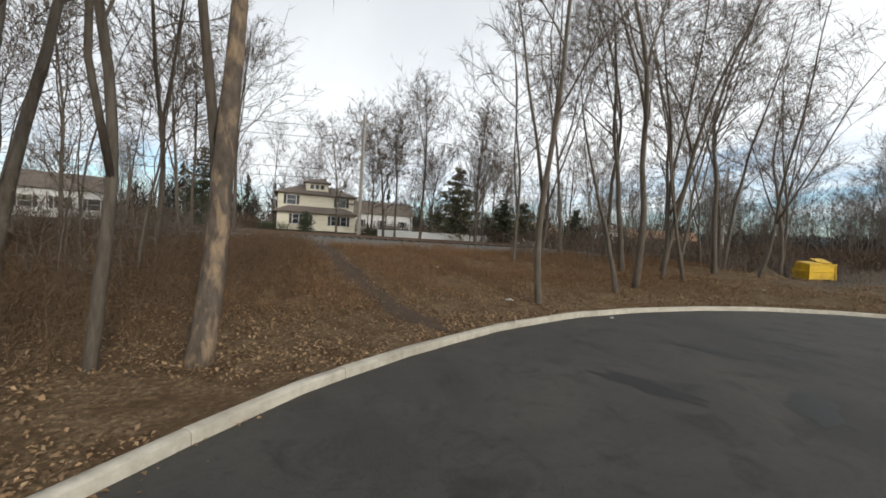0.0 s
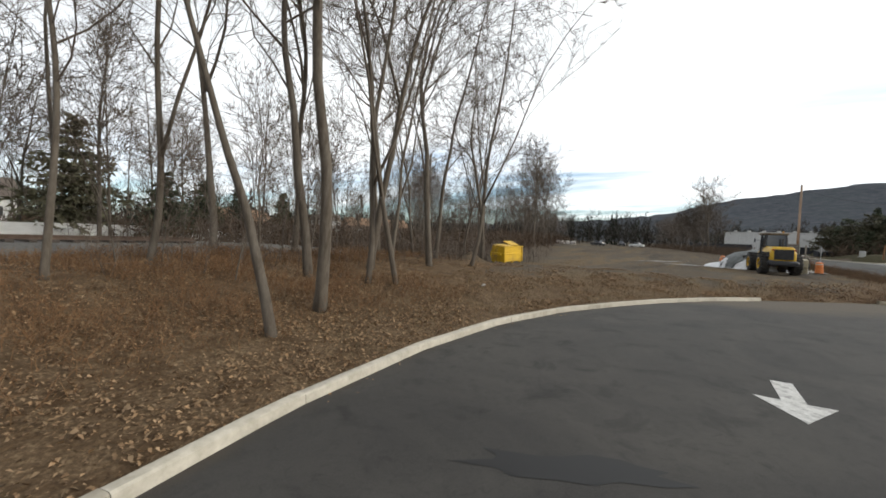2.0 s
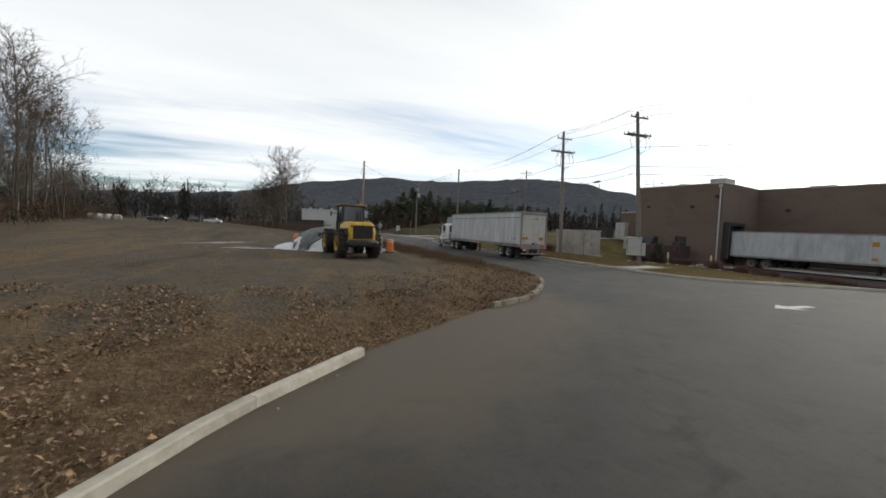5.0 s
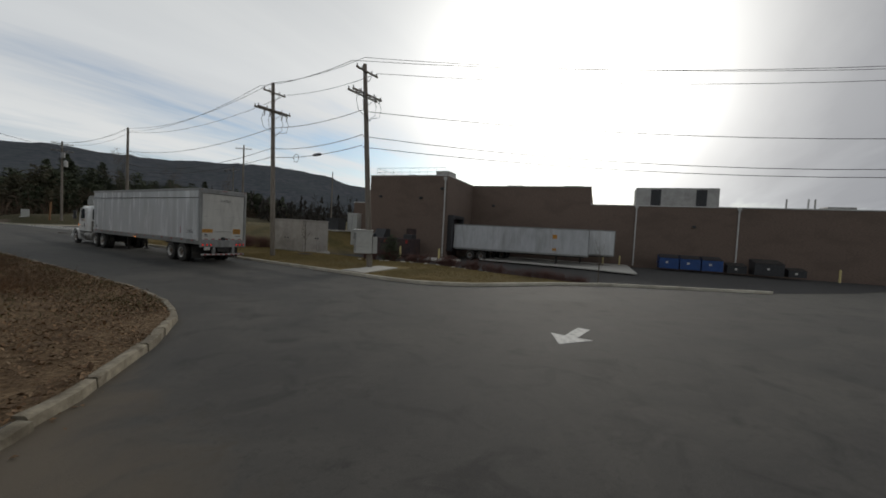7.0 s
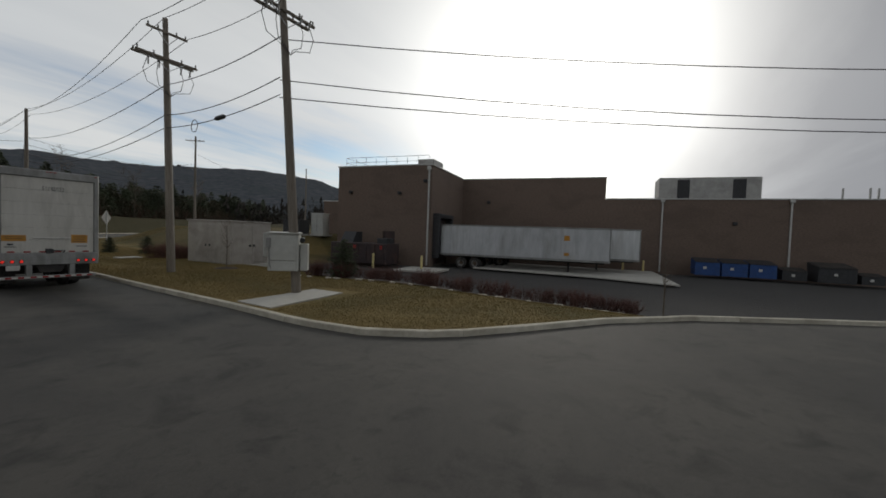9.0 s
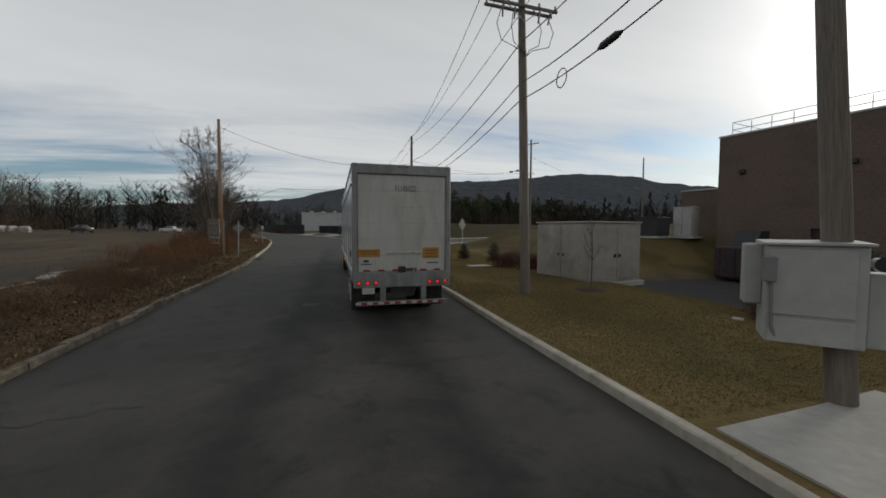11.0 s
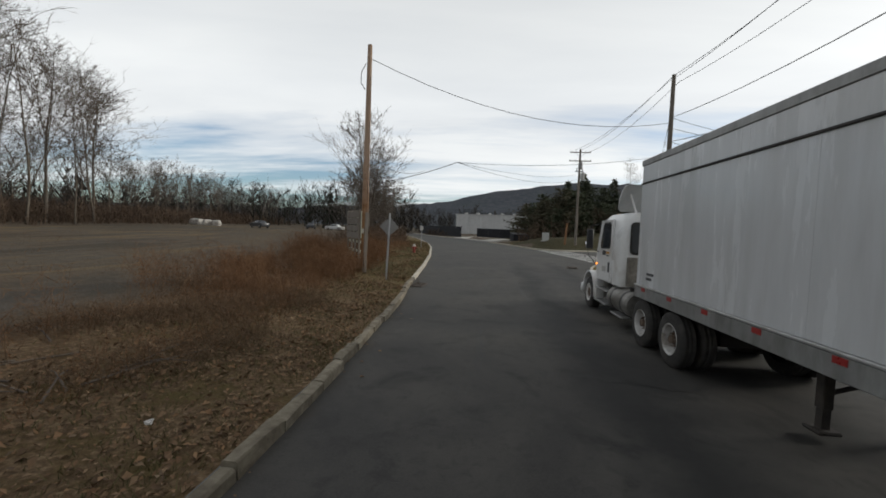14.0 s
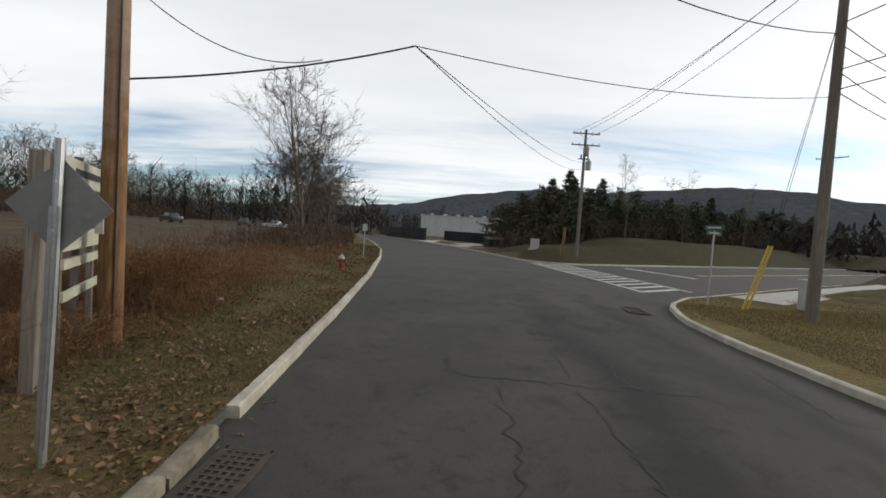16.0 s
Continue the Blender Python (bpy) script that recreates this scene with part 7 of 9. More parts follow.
def yard_things():
    base = -0.62

    def spot(x, y):
        return STORE @ pose(x, y, 0.0)
    c = thing("trash_compactor", spot(-2.6, 5.2), "dark maroon steel compactor beside the store wall", "compactor")
    part("container", Geo().box(0, 0, 1.0, 2.4, 5.6, 1.8, bev=0.06), "compactor", c)
    for i in range(7):
        part("rib", Geo().box(-1.22, -2.5 + i * 0.83, 1.0, 0.08, 0.10, 1.7, bev=0.01), "compactor", c)
    part("hopper", Geo().prism([(-0.5, 1.88), (1.1, 1.88), (1.1, 2.85), (0.2, 2.85)], 1.0, 2.3, 1), "dark", c, "black loading hopper")
    part("power_unit", Geo().box(-0.3, -2.2, 2.1, 1.2, 1.0, 0.5, bev=0.05), "dark", c, "black power unit")
    part("warning_label", Geo().box(-1.25, 0.3, 1.55, 0.02, 0.30, 0.30), "red_reflector", c, "red warning label")
    part("warning_label", Geo().box(-1.25, -2.3, 1.55, 0.02, 0.24, 0.34), "red_reflector", c, "red warning label")
    part("skid", Geo().box(-0.9, 0, 0.05, 0.2, 5.4, 0.12).box(0.9, 0, 0.05, 0.2, 5.4, 0.12), "chassis", c)
    piece("concrete_pad", Geo().box(-4.4, -1.2, -0.03, 3.4, 3.4, 0.16, bev=0.01), "slab", "pale concrete pad at the store corner", "slab", at=STORE)
    piece("concrete_apron", Geo().prism([(-3.2, -19.5), (9.4, -19.5), (9.4, -4), (0.6, -4), (-1.0, -14)], -0.06, 0.035, 2), "slab", "pale concrete apron before the loading bay", "slab", at=STORE)
    for x, y in ((-4.2, 3.4), (-4.1, -1.0), (8.6, -16.8), (8.7, -18.6), (8.6, -38.5), (8.6, -42.5)):
        b = thing("bollard", spot(x, y), "faded yellow steel bollard in the yard", "bollard", "bollards in the yard")
        part("post", Geo().tube([(0, 0, -0.2), (0, 0, 0.95), (0, 0, 1.06), (0, 0, 1.1)], [0.10, 0.10, 0.085, 0.03], 14), "bollard", b, smooth=True)
    for i, y in enumerate((-23.4, -25.4, -27.4)):
        b = thing("blue_dumpster", spot(7.6, y), "blue steel dumpster with lids against the store wall", "dumpster", "blue dumpsters")
        part("body", Geo().prism([(-0.85, 0.15), (0.7, 0.15), (0.85, 1.55), (-0.85, 1.25)], -0.93, 0.93, 1), "blue_bin", b)
        for yy in (-0.47, 0.47):
            part("lid", Geo().prism([(-0.9, 1.27), (0.86, 1.58), (0.86, 1.62), (-0.9, 1.31)], yy - 0.45, yy + 0.45, 1), "dark", b)
        part("label", Geo().box(-0.87, 0.2, 0.8, 0.02, 0.25, 0.22), "white_reflector", b)
        for yy in (-0.97, 0.97):
            part("pocket", Geo().box(0, yy, 0.75, 1.1, 0.12, 0.16), "blue_bin", b)
    for y, s in ((-29.6, 0.75), (-32.2, 1.1), (-34.6, 0.65)):
        b = thing("black_dumpster", spot(7.6, y), "black steel dumpster against the store wall", "dumpster", "black dumpsters")
        part("body", Geo().prism([(-0.85 * s, 0.1), (0.7 * s, 0.1), (0.85 * s, 1.45 * s), (-0.85 * s, 1.15 * s)], -1.1 * s, 1.1 * s, 1), "dark", b)
        part("lid", Geo().prism([(-0.9 * s, 1.17 * s), (0.86 * s, 1.48 * s), (0.86 * s, 1.52 * s), (-0.9 * s, 1.21 * s)], -1.1 * s, 1.1 * s, 1), "chassis", b)
        part("label", Geo().box(-0.87 * s, 0.1, 0.7 * s, 0.02, 0.22, 0.2), "white_reflector", b)
    # utility cabinets by the annex
    for x, y, sx, sy, sz, mat, lab in ((24.4, 13.3, 1.6, 1.2, 2.1, "cabinet", "tall pale grey utility cabinet beside the store"), (22.3, 14.3, 2.3, 1.6, 1.35, "dark", "dark green-black transformer box on a pad")):
        b = thing("utility_cabinet", pose(x, y, float(ground_z(x, y)) - 0.02, 0, 0, 25), lab, "cabinet", "yard cabinets")
        part("housing", Geo().box(0, 0, sz / 2 + 0.1, sx, sy, sz, bev=0.03), mat, b)
        part("lid", Geo().box(0, 0, sz + 0.13, sx + 0.08, sy + 0.08, 0.07, bev=0.02), mat, b)
        part("pad", Geo().box(0, 0, 0.03, sx + 0.5, sy + 0.5, 0.16, bev=0.02), "slab", b)
        part("door_seam", Geo().box(-sx / 2 - 0.004, 0, sz / 2 + 0.1, 0.012, 0.02, sz * 0.85), "chassis", b)


yard_things()


# ---------------------------------------------------------------- lawn strip: enclosure, pole cabinet, slab, shrubs
def enclosure():
    m = pose(9.6, 3.85, 0.02, 0, 0, 14)
    t = thing("generator_enclosure", m, "large tan sheet-metal generator enclosure on the lawn", "enclosure")
    sx, sy, sz = 3.3, 3.25, 2.62
    part("housing", Geo().box(sx / 2, sy / 2, sz / 2 + 0.1, sx, sy, sz, bev=0.03), "cover", t)
    part("roof", Geo().box(sx / 2, sy / 2, sz + 0.14, sx + 0.1, sy + 0.1, 0.08, bev=0.02), "cover", t, "pale flat roof sheet")
    part("base", Geo().box(sx / 2, sy / 2, 0.02, sx + 0.3, sy + 0.3, 0.22, bev=0.02), "slab", t)
    for i in range(2):
        d = part("door", Geo().box(-0.012, 0.85 + i * 1.55, sz / 2 + 0.1, 0.03, 1.48, sz - 0.35, bev=0.01), "cover", t)
        part("handle", Geo().box(-0.05, 1.48 + i * 0.3, 1.3, 0.05, 0.07, 0.14, bev=0.01), "dark", d)
    for i in range(2):
        d = part("door", Geo().box(0.86 + i * 1.58, -0.012, sz / 2 + 0.1, 1.5, 0.03, sz - 0.35, bev=0.01), "cover", t)
        part("handle", Geo().box(1.5 + i * 0.3, -0.05, 1.3, 0.14, 0.05, 0.14, bev=0.01), "dark", d)


enclosure()


def shrub(name, x, y, h, w, stems, material, label, group, seed):
    rs = np.random.RandomState(seed)
    n = stems
    a, q = rs.rand(n) * 6.28, rs.rand(n) ** 0.6
    s = np.stack([np.cos(a) * q * w * 0.25, np.sin(a) * q * w * 0.25, np.full(n, -0.03)], 1)
    e = np.stack([np.cos(a) * q * w * 0.55 + rs.normal(0, 0.08, n), np.sin(a) * q * w * 0.55 + rs.normal(0, 0.08, n), h * (0.55 + 0.5 * rs.rand(n))], 1)
    b = (s + e) / 2 + rs.normal(0, 0.06, (n, 3))
    s2 = np.repeat(b, 4, 0)
    e2 = s2 + rs.normal(0, 0.16, (n * 4, 3)) + [0, 0, 0.22 * h]
    v, f = tube_arrays(np.r_[s, s2], np.r_[b, (s2 + e2) / 2], np.r_[e, e2], np.r_[np.full(n, 0.012), np.full(n * 4, 0.006)])
    ob = new(name, raw_mesh(name, v, f, 3, material))
    ob.matrix_basis = pose(x, y, float(ground_z(x, y)))
    return tagged(ob, label, "shrub", group)


WALK = [(3.6, -7.1), (5.2, -6.98), (6.7, -6.88), (6.76, -8.35), (5.2, -8.55), (3.6, -8.75)]


def lawn_things():
    piece("walk_slab", Geo().loft([[(x, y, -0.05) for x, y in WALK], [(x, y, float(ground_z(x, y)) + 0.03) for x, y in WALK]]), "slab", "pale concrete slab across the lawn strip", "slab")
    r = random.Random(3)
    # mulch bed with red shrubs, running beside the yard
    bed = [(10.4, -2.6), (10.7, -5.4), (11.2, -8.2), (12.0, -11.4), (13.2, -15.0), (14.2, -17.2)]
    v, f = [], []
    for k in range(51):
        u = k / 50 * (len(bed) - 1)
        i = min(int(u), len(bed) - 2)
        p = Vector(bed[i]).lerp(Vector(bed[i + 1]), u - i)
        half = 1.25 * math.sin(math.pi * min(max(k / 50, 0.04), 0.96)) ** 0.4 + 0.12 * math.sin(k * 1.3)
        for j, sd in enumerate((-1, -0.5, 0, 0.5, 1)):
            x, y = p.x + half * sd, p.y + 0.3 * sd
            v.append((x, y, float(ground_z(x, y)) + 0.03 + 0.06 * (1 - sd * sd)))
    f = [(5 * k + j, 5 * k + j + 1, 5 * k + j + 6, 5 * k + j + 5) for k in range(50) for j in range(4)]
    piece("mulch_bed", Geo().add(v, f), "mulch", "dark mulch planting bed beside the yard", "bed", smooth="all")
    for k in range(34):
        u = (k + r.random()) / 34 * (len(bed) - 1.02)
        i = int(u)
        p = Vector(bed[i]).lerp(Vector(bed[i + 1]), u - i)
        shrub("red_shrub", p.x + r.uniform(-0.9, 0.9), p.y, r.uniform(0.65, 1.0), r.uniform(0.9, 1.4), 40, "red_twig", "leafless reddish shrub in the mulch bed", "red shrubs", k)
    for k in range(17):
        u = (k + r.uniform(-0.3, 0.3) + 0.5) / 17 * (len(bed) - 1.02)
        i = int(u)
        p = Vector(bed[i]).lerp(Vector(bed[i + 1]), u - i)
        x, y = p.x - 1.32 + r.uniform(-0.05, 0.05), p.y
        s = r.uniform(0.09, 0.15)
        piece("edging_stone", Geo().box(0, 0, 0.0, s * 1.3, r.uniform(0.16, 0.42), 0.12, bev=0.03), "concrete", "pale edging stone round the mulch bed", "stone", "edging stones", at=pose(x, y, float(ground_z(x, y)), 0, 0, 10 + r.uniform(-12, 12)))
    for i in range(11):
        shrub("red_shrub", 9.4 + r.uniform(-0.9, 1.2), 8.2 + r.uniform(-1, 5.0), 1.15, 1.4, 46, "red_twig", "leafless reddish shrub beside the enclosure", "red shrubs", 40 + i)
    for x, y, s in ((10.1, -4.9, 0.78), (9.6, 14.5, 0.55), (8.4, 17.5, 0.5)):
        evergreen("dome", x, y, s, 30, group="small clipped evergreens", label="small dark rounded evergreen shrub")
    # young tree in a mulch ring
    for x, y in ((8.5, 2.2), (12.7, -18.2)):
        t = thing("young_tree", pose(x, y, float(ground_z(x, y))), "thin leafless young tree in a mulch ring", "tree", "young trees")
        part("trunk", Geo().tube([(0, 0, -0.1), (0.02, 0, 1.2), (0, 0.03, 2.6)], [0.03, 0.024, 0.006], 8), "bark", t, smooth=True)
        g = Geo()
        for k in range(16):
            a, z = r.uniform(0, 6.28), r.uniform(1.0, 2.3)
            g.tube([(0, 0, z), (math.cos(a) * 0.22, math.sin(a) * 0.22, z + 0.28), (math.cos(a) * 0.34, math.sin(a) * 0.34, z + 0.6)], [0.010, 0.007, 0.003], 4)
        part("crown", g, "twig", t)
        part("mulch_ring", Geo().lathe([(0.6, 0), (0.5, 0.05), (0.1, 0.09)], 20), "mulch", t, smooth=True)
    piece("concrete_cover", Geo().box(0, 0, 0.03, 1.3, 0.8, 0.08, bev=0.015), "slab", "flat concrete access slab set in the grass", "slab", at=pose(7.6, 12.0, float(ground_z(7.6, 12)), 0, 0, 8))
    # the meter cabinet hung on the second pole
    c = thing("pole_cabinet", pose(5.5, -6.75, 0.0, 0, 0, -46), "big pale grey meter cabinet hung on the utility pole", "cabinet")
    part("housing", Geo().box(0, 0, 1.62, 1.0, 0.62, 1.30, bev=0.02), "cabinet", c)
    part("lid", Geo().prism([(-0.36, 2.27), (0.36, 2.27), (0.36, 2.33), (-0.36, 2.30)], -0.54, 0.54, 0), "cabinet", c, "sloping lid")
    part("door", Geo().box(-0.04, -0.325, 1.78, 0.86, 0.025, 0.86, bev=0.008), "cabinet", c)
    part("door", Geo().box(-0.04, -0.325, 1.14, 0.86, 0.025, 0.32, bev=0.008), "cabinet", c)
    part("side_box", Geo().box(-0.60, 0.12, 1.85, 0.22, 0.34, 0.85, bev=0.02), "cabinet", c)
    sw = part("switch_box", Geo().box(-0.47, -0.37, 1.95, 0.15, 0.10, 0.34, bev=0.015), "sign_back", c, "small dark grey switch box")
    part("conduit", Geo().tube([(-0.45, -0.36, 1.8), (-0.43, -0.36, 1.2), (-0.36, -0.3, 0.98)], 0.022, 8), "sign_back", c, smooth=True)
    part("side_box", Geo().box(0.66, 0.05, 1.45, 0.26, 0.40, 0.95, bev=0.02), "cabinet", c)
    part("meter", Geo().cyl((0.62, -0.16, 2.05), (0.62, -0.30, 2.05), 0.09, 16), "glass", c, "round glass meter", smooth=True)
    part("bracket", Geo().box(0.35, 0.36, 1.0, 0.5, 0.12, 0.1).box(0.35, 0.36, 2.1, 0.5, 0.12, 0.1), "metal", c)


lawn_things()


# ---------------------------------------------------------------- utility poles and cables
def insulator(g, x, y, z):
    g.lathe([(0.022, 0), (0.042, 0.03), (0.022, 0.06), (0.042, 0.09), (0.02, 0.14)], 8, Matrix.Translation((x, y, z)))


def utility_pole(x, y, height, arms, label, r0=0.17, material="pole", turn=0.0, extra=None, lean=(0, 0), base=None):
    z = float(ground_z(x, y)) if base is None else base
    t = thing("utility_pole", pose(x, y, z, lean[0], lean[1], turn), label, "utility pole", "utility poles")
    part("pole", Geo().tube([(0, 0, -0.4), (0, 0, height * 0.3), (0, 0, height * 0.7), (0, 0, height)], [r0, r0 * 0.92, r0 * 0.78, r0 * 0.64], 14), material, t, smooth=True)
    for h, half, double in arms:
        for dy in ((-0.16, 0.16) if double else (-0.16,)):
            arm = part("crossarm", Geo().box(0, dy, h, half * 2, 0.08, 0.10, bev=0.01), material, t)
            for xx in (-half + 0.08, -half * 0.45, half * 0.45, half - 0.08):
                g = Geo()
                insulator(g, xx, dy, h + 0.06)
                part("insulator", g, "sign_back", arm, smooth=True)
        part("brace", Geo().cyl((-half * 0.55, -0.19, h), (0, -0.19, h - 0.55), 0.018, 6).cyl((half * 0.55, -0.19, h), (0, -0.19, h - 0.55), 0.018, 6), "metal", t)
    if extra:
        extra(t)
    return t


def cutouts(t):
    """Fuse holders and looped jumpers below the arms."""
    for xx in (-0.9, 0.9, -0.45, 0.5):
        part("jumper", Geo().tube([(xx, -0.2, 9.8), (xx * 1.25, -0.25, 9.2), (xx * 1.05, -0.22, 8.7), (xx * 0.3, -0.2, 8.5), (0.05, -0.2, 8.3)], 0.014, 6), "wire", t, smooth=True)
        part("fuse_holder", Geo().cyl((xx, -0.24, 9.45), (xx * 1.04, -0.34, 9.8), 0.03, 8), "sign_back", t, smooth=True)


def transformer(t):
    can = part("transformer", Geo().lathe([(0.18, 0), (0.24, 0.03), (0.24, 0.72), (0.20, 0.80), (0.06, 0.84)], 16, Matrix.Translation((0.0, -0.42, 8.5))), "sign_back", t, "grey transformer can", smooth=True)
    part("bushing", Geo().lathe([(0.035, 0), (0.05, 0.05), (0.03, 0.10), (0.045, 0.15), (0.02, 0.22)], 8, Matrix.Translation((0.08, -0.42, 9.32))), "dark", can, smooth=True)
    part("hanger", Geo().box(0, -0.18, 8.75, 0.16, 0.14, 0.06).box(0, -0.18, 9.1, 0.16, 0.14, 0.06), "metal", can)
    part("switch_rack", Geo().box(0, 0, 8.3, 1.0, 0.10, 0.08).box(-0.3, -0.08, 8.5, 0.08, 0.12, 0.34).box(0.3, -0.08, 8.5, 0.08, 0.12, 0.34), "dark", t)


def riser(t):
    part("riser_pipe", Geo().cyl((0.19, 0.05, 0), (0.15, 0.05, 8.6), 0.05, 10), "sign_back", t, smooth=True)
    cutouts(t)


utility_pole(5.85, 2.3, 11.9, [(11.2, 0.9, False), (10.0, 1.36, True)], "weathered wooden utility pole with crossarms on the lawn", 0.17, turn=6, extra=riser, lean=(-0.7, -1.4))
utility_pole(5.83, -7.0, 11.45, [(11.0, 0.95, False), (9.75, 1.3, True)], "weathered wooden utility pole carrying a meter cabinet", 0.17, turn=6, extra=cutouts, lean=(-2.6, -2.6))
utility_pole(6.85, 30.85, 11.65, [], "tall wooden utility pole by the street corner", 0.17)
utility_pole(6.9, 54.05, 10.9, [(10.5, 1.2, False), (9.5, 1.25, False)], "wooden utility pole with two crossarms beyond the side street", 0.16, base=1.6, extra=transformer)
utility_pole(24.6, 38.6, 12.2, [(11.6, 1.2, False)], "wooden utility pole with one crossarm along the side street", 0.16, turn=-50)
utility_pole(36.0, 62.0, 11.0, [(10.4, 1.3, False)], "wooden utility pole with one crossarm beyond the side street", 0.15, turn=-50)
utility_pole(44.2, 40.2, 11.0, [], "slim wooden utility pole behind the yard", 0.14)
utility_pole(-49.2, -49.4, 11.2, [(10.5, 1.1, False)], "pale wooden utility pole beside the track", 0.18, "pale_pole", turn=90)
utility_pole(-52.0, -96.0, 12.0, [(11.4, 1.1, False)], "pale wooden utility pole by the far house", 0.17, "pale_pole", turn=90)
utility_pole(-48.0, -6.0, 12.0, [(11.4, 1.1, False)], "pale wooden utility pole behind the thicket", 0.17, "pale_pole", turn=90)


def conduit_pole(t):
    part("ground_wire", Geo().tube([(0.13, -0.1, 0.2), (0.12, -0.1, 9.0)], 0.012, 6), "wire", t)
    part("cable_loop", Geo().tube([(-0.12, -0.14, 9.6), (-0.32, -0.16, 9.2), (-0.34, -0.16, 8.7), (-0.14, -0.15, 8.4)], 0.018, 6), "wire", t, smooth=True)
    part("notice", Geo().box(-0.05, -0.17, 1.75, 0.12, 0.02, 0.22), "white_reflector", t)


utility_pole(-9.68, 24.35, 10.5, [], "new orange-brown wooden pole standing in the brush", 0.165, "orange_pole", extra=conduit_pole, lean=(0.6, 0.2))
# transformer cans on the pole beyond the side street
piece("transformer", Geo().lathe([(0.05, 0), (0.24, 0.02), (0.25, 0.75), (0.15, 0.85), (0.05, 0.95)], 16), "cabinet", "grey transformer can hung on a utility pole", "transformer", at=pose(7.25, 53.85, 8.9), smooth=True)


def cable(p, q, sag, r=0.014, label="thin black overhead cable between poles", name="overhead_cable"):
    p, q = Vector(p), Vector(q)
    pts = []
    for i in range(13):
        t = i / 12
        c = p.lerp(q, t)
        c.z -= sag * 4 * t * (1 - t)
        pts.append(tuple(c))
    piece(name, Geo().tube(pts, r, 5), "wire", label, "cable", "overhead cables", smooth="all")


PA, PB, PC, PD = (5.6, 2.45), (5.35, -6.5), (6.85, 30.85), (6.9, 54.05)
for dx, dz in ((-1.0, 11.55), (-0.1, 12.05), (1.0, 11.55)):
    cable((PB[0] + dx, PB[1], dz - 0.1), (PA[0] + dx, PA[1], dz), 0.25)
    cable((PA[0] + dx, PA[1], dz), (PC[0] + dx * 0.3, PC[1], 12.1 - abs(dx) * 0.4), 0.9)
    cable((PC[0] + dx * 0.3, PC[1], 12.1 - abs(dx) * 0.4), (PD[0] + dx, PD[1], 12.35 - abs(dx) * 0.1), 0.6)
    cable((PB[0] + dx, PB[1], dz - 0.1), (24 + dx, -44, 12.5), 0.9)
for z, sag in ((9.0, 0.5), (7.6, 0.6), (7.0, 0.5)):
    cable((PB[0], PB[1], z + 0.1), (PA[0], PA[1], z), sag * 0.5, 0.018)
    cable((PA[0], PA[1], z), (PC[0], PC[1], z + 0.6), sag * 1.6, 0.018)
    cable((PB[0], PB[1], z), (26, -44, z + 0.5), sag * 2, 0.018)
    cable((PC[0], PC[1], z + 0.6), (24.6, 38.6, z + 1.2), sag * 1.5, 0.014)
cable((-9.75, 24.3, 10.4), (PC[0], PC[1], 9.3), 1.3, 0.015, "black cable strung across the road")
# a low cable pulled out to a splice, from which it fans out to two poles
SPLICE = (-5.44, 25.8, 5.82)
cable((-9.65, 24.35, 4.4), SPLICE, 0.12, 0.016, "thick black cable pulled out to a splice")
cable((-9.65, 24.35, 5.9), (-7.0, 25.4, 5.3), 0.45, 0.009, "slack thin cable hanging by the pole")
cable(SPLICE, (PD[0], PD[1], 9.6), 0.5, 0.010)
cable(SPLICE, (PD[0] - 0.2, PD[1], 9.0), 0.7, 0.010)
cable(SPLICE, (PC[0], PC[1], 7.4), 0.35, 0.010)
cable((PC[0], PC[1], 9.0), (24.6, 38.6, 10.8), 0.9, 0.014)
cable((24.6, 38.6, 12.2), (90, 90, 12.5), 1.2, 0.014)
# two dark splice cases on the long cable towards the sidewalk's pole
for f in (0.80, 0.86):
    c = Vector((PC[0], PC[1], 9.0)).lerp(Vector((24.6, 38.6, 10.8)), f)
    c.z -= 0.9 * 4 * f * (1 - f)
    u = Vector((17.75, 7.75, 1.8)).normalized()
    piece("splice_case", Geo().tube([tuple(c - u * 0.34), tuple(c - u * 0.22), tuple(c + u * 0.22), tuple(c + u * 0.34)], [0.03, 0.13, 0.13, 0.03], 10), "dark", "dark splice case on the overhead cable", "splice case", smooth=True)
for z in (11.9, 10.9, 8.2, 7.4):
    cable((-52, -96, z), (-49.2, -49.4, z - 0.6), 0.8, 0.02)
    cable((-49.2, -49.4, z - 0.6), (-48, -6, z + 0.1), 0.8, 0.02)
    cable((-52, -96, z), (-54, -150, z), 1.0, 0.02)
    cable((-48, -6, z + 0.1), (-62, 60, z + 0.5), 1.2, 0.02)
# splice case and slack loop on the lower cable between the lawn poles
piece("splice_case", Geo().tube([(5.43, -3.0, 6.82), (5.44, -2.8, 6.83), (5.46, -2.3, 6.82), (5.47, -2.1, 6.81)], [0.03, 0.09, 0.09, 0.03], 10), "dark", "black cable splice case on the overhead cable", "splice case", smooth=True)
piece("cable_ring", Geo().tube([(5.52, -0.4 + 0.26 * math.cos(a * 0.4189), 6.75 + 0.26 * math.sin(a * 0.4189)) for a in range(16)], 0.016, 5, cap=False), "wire", "looped slack of overhead cable", "cable", smooth=True)


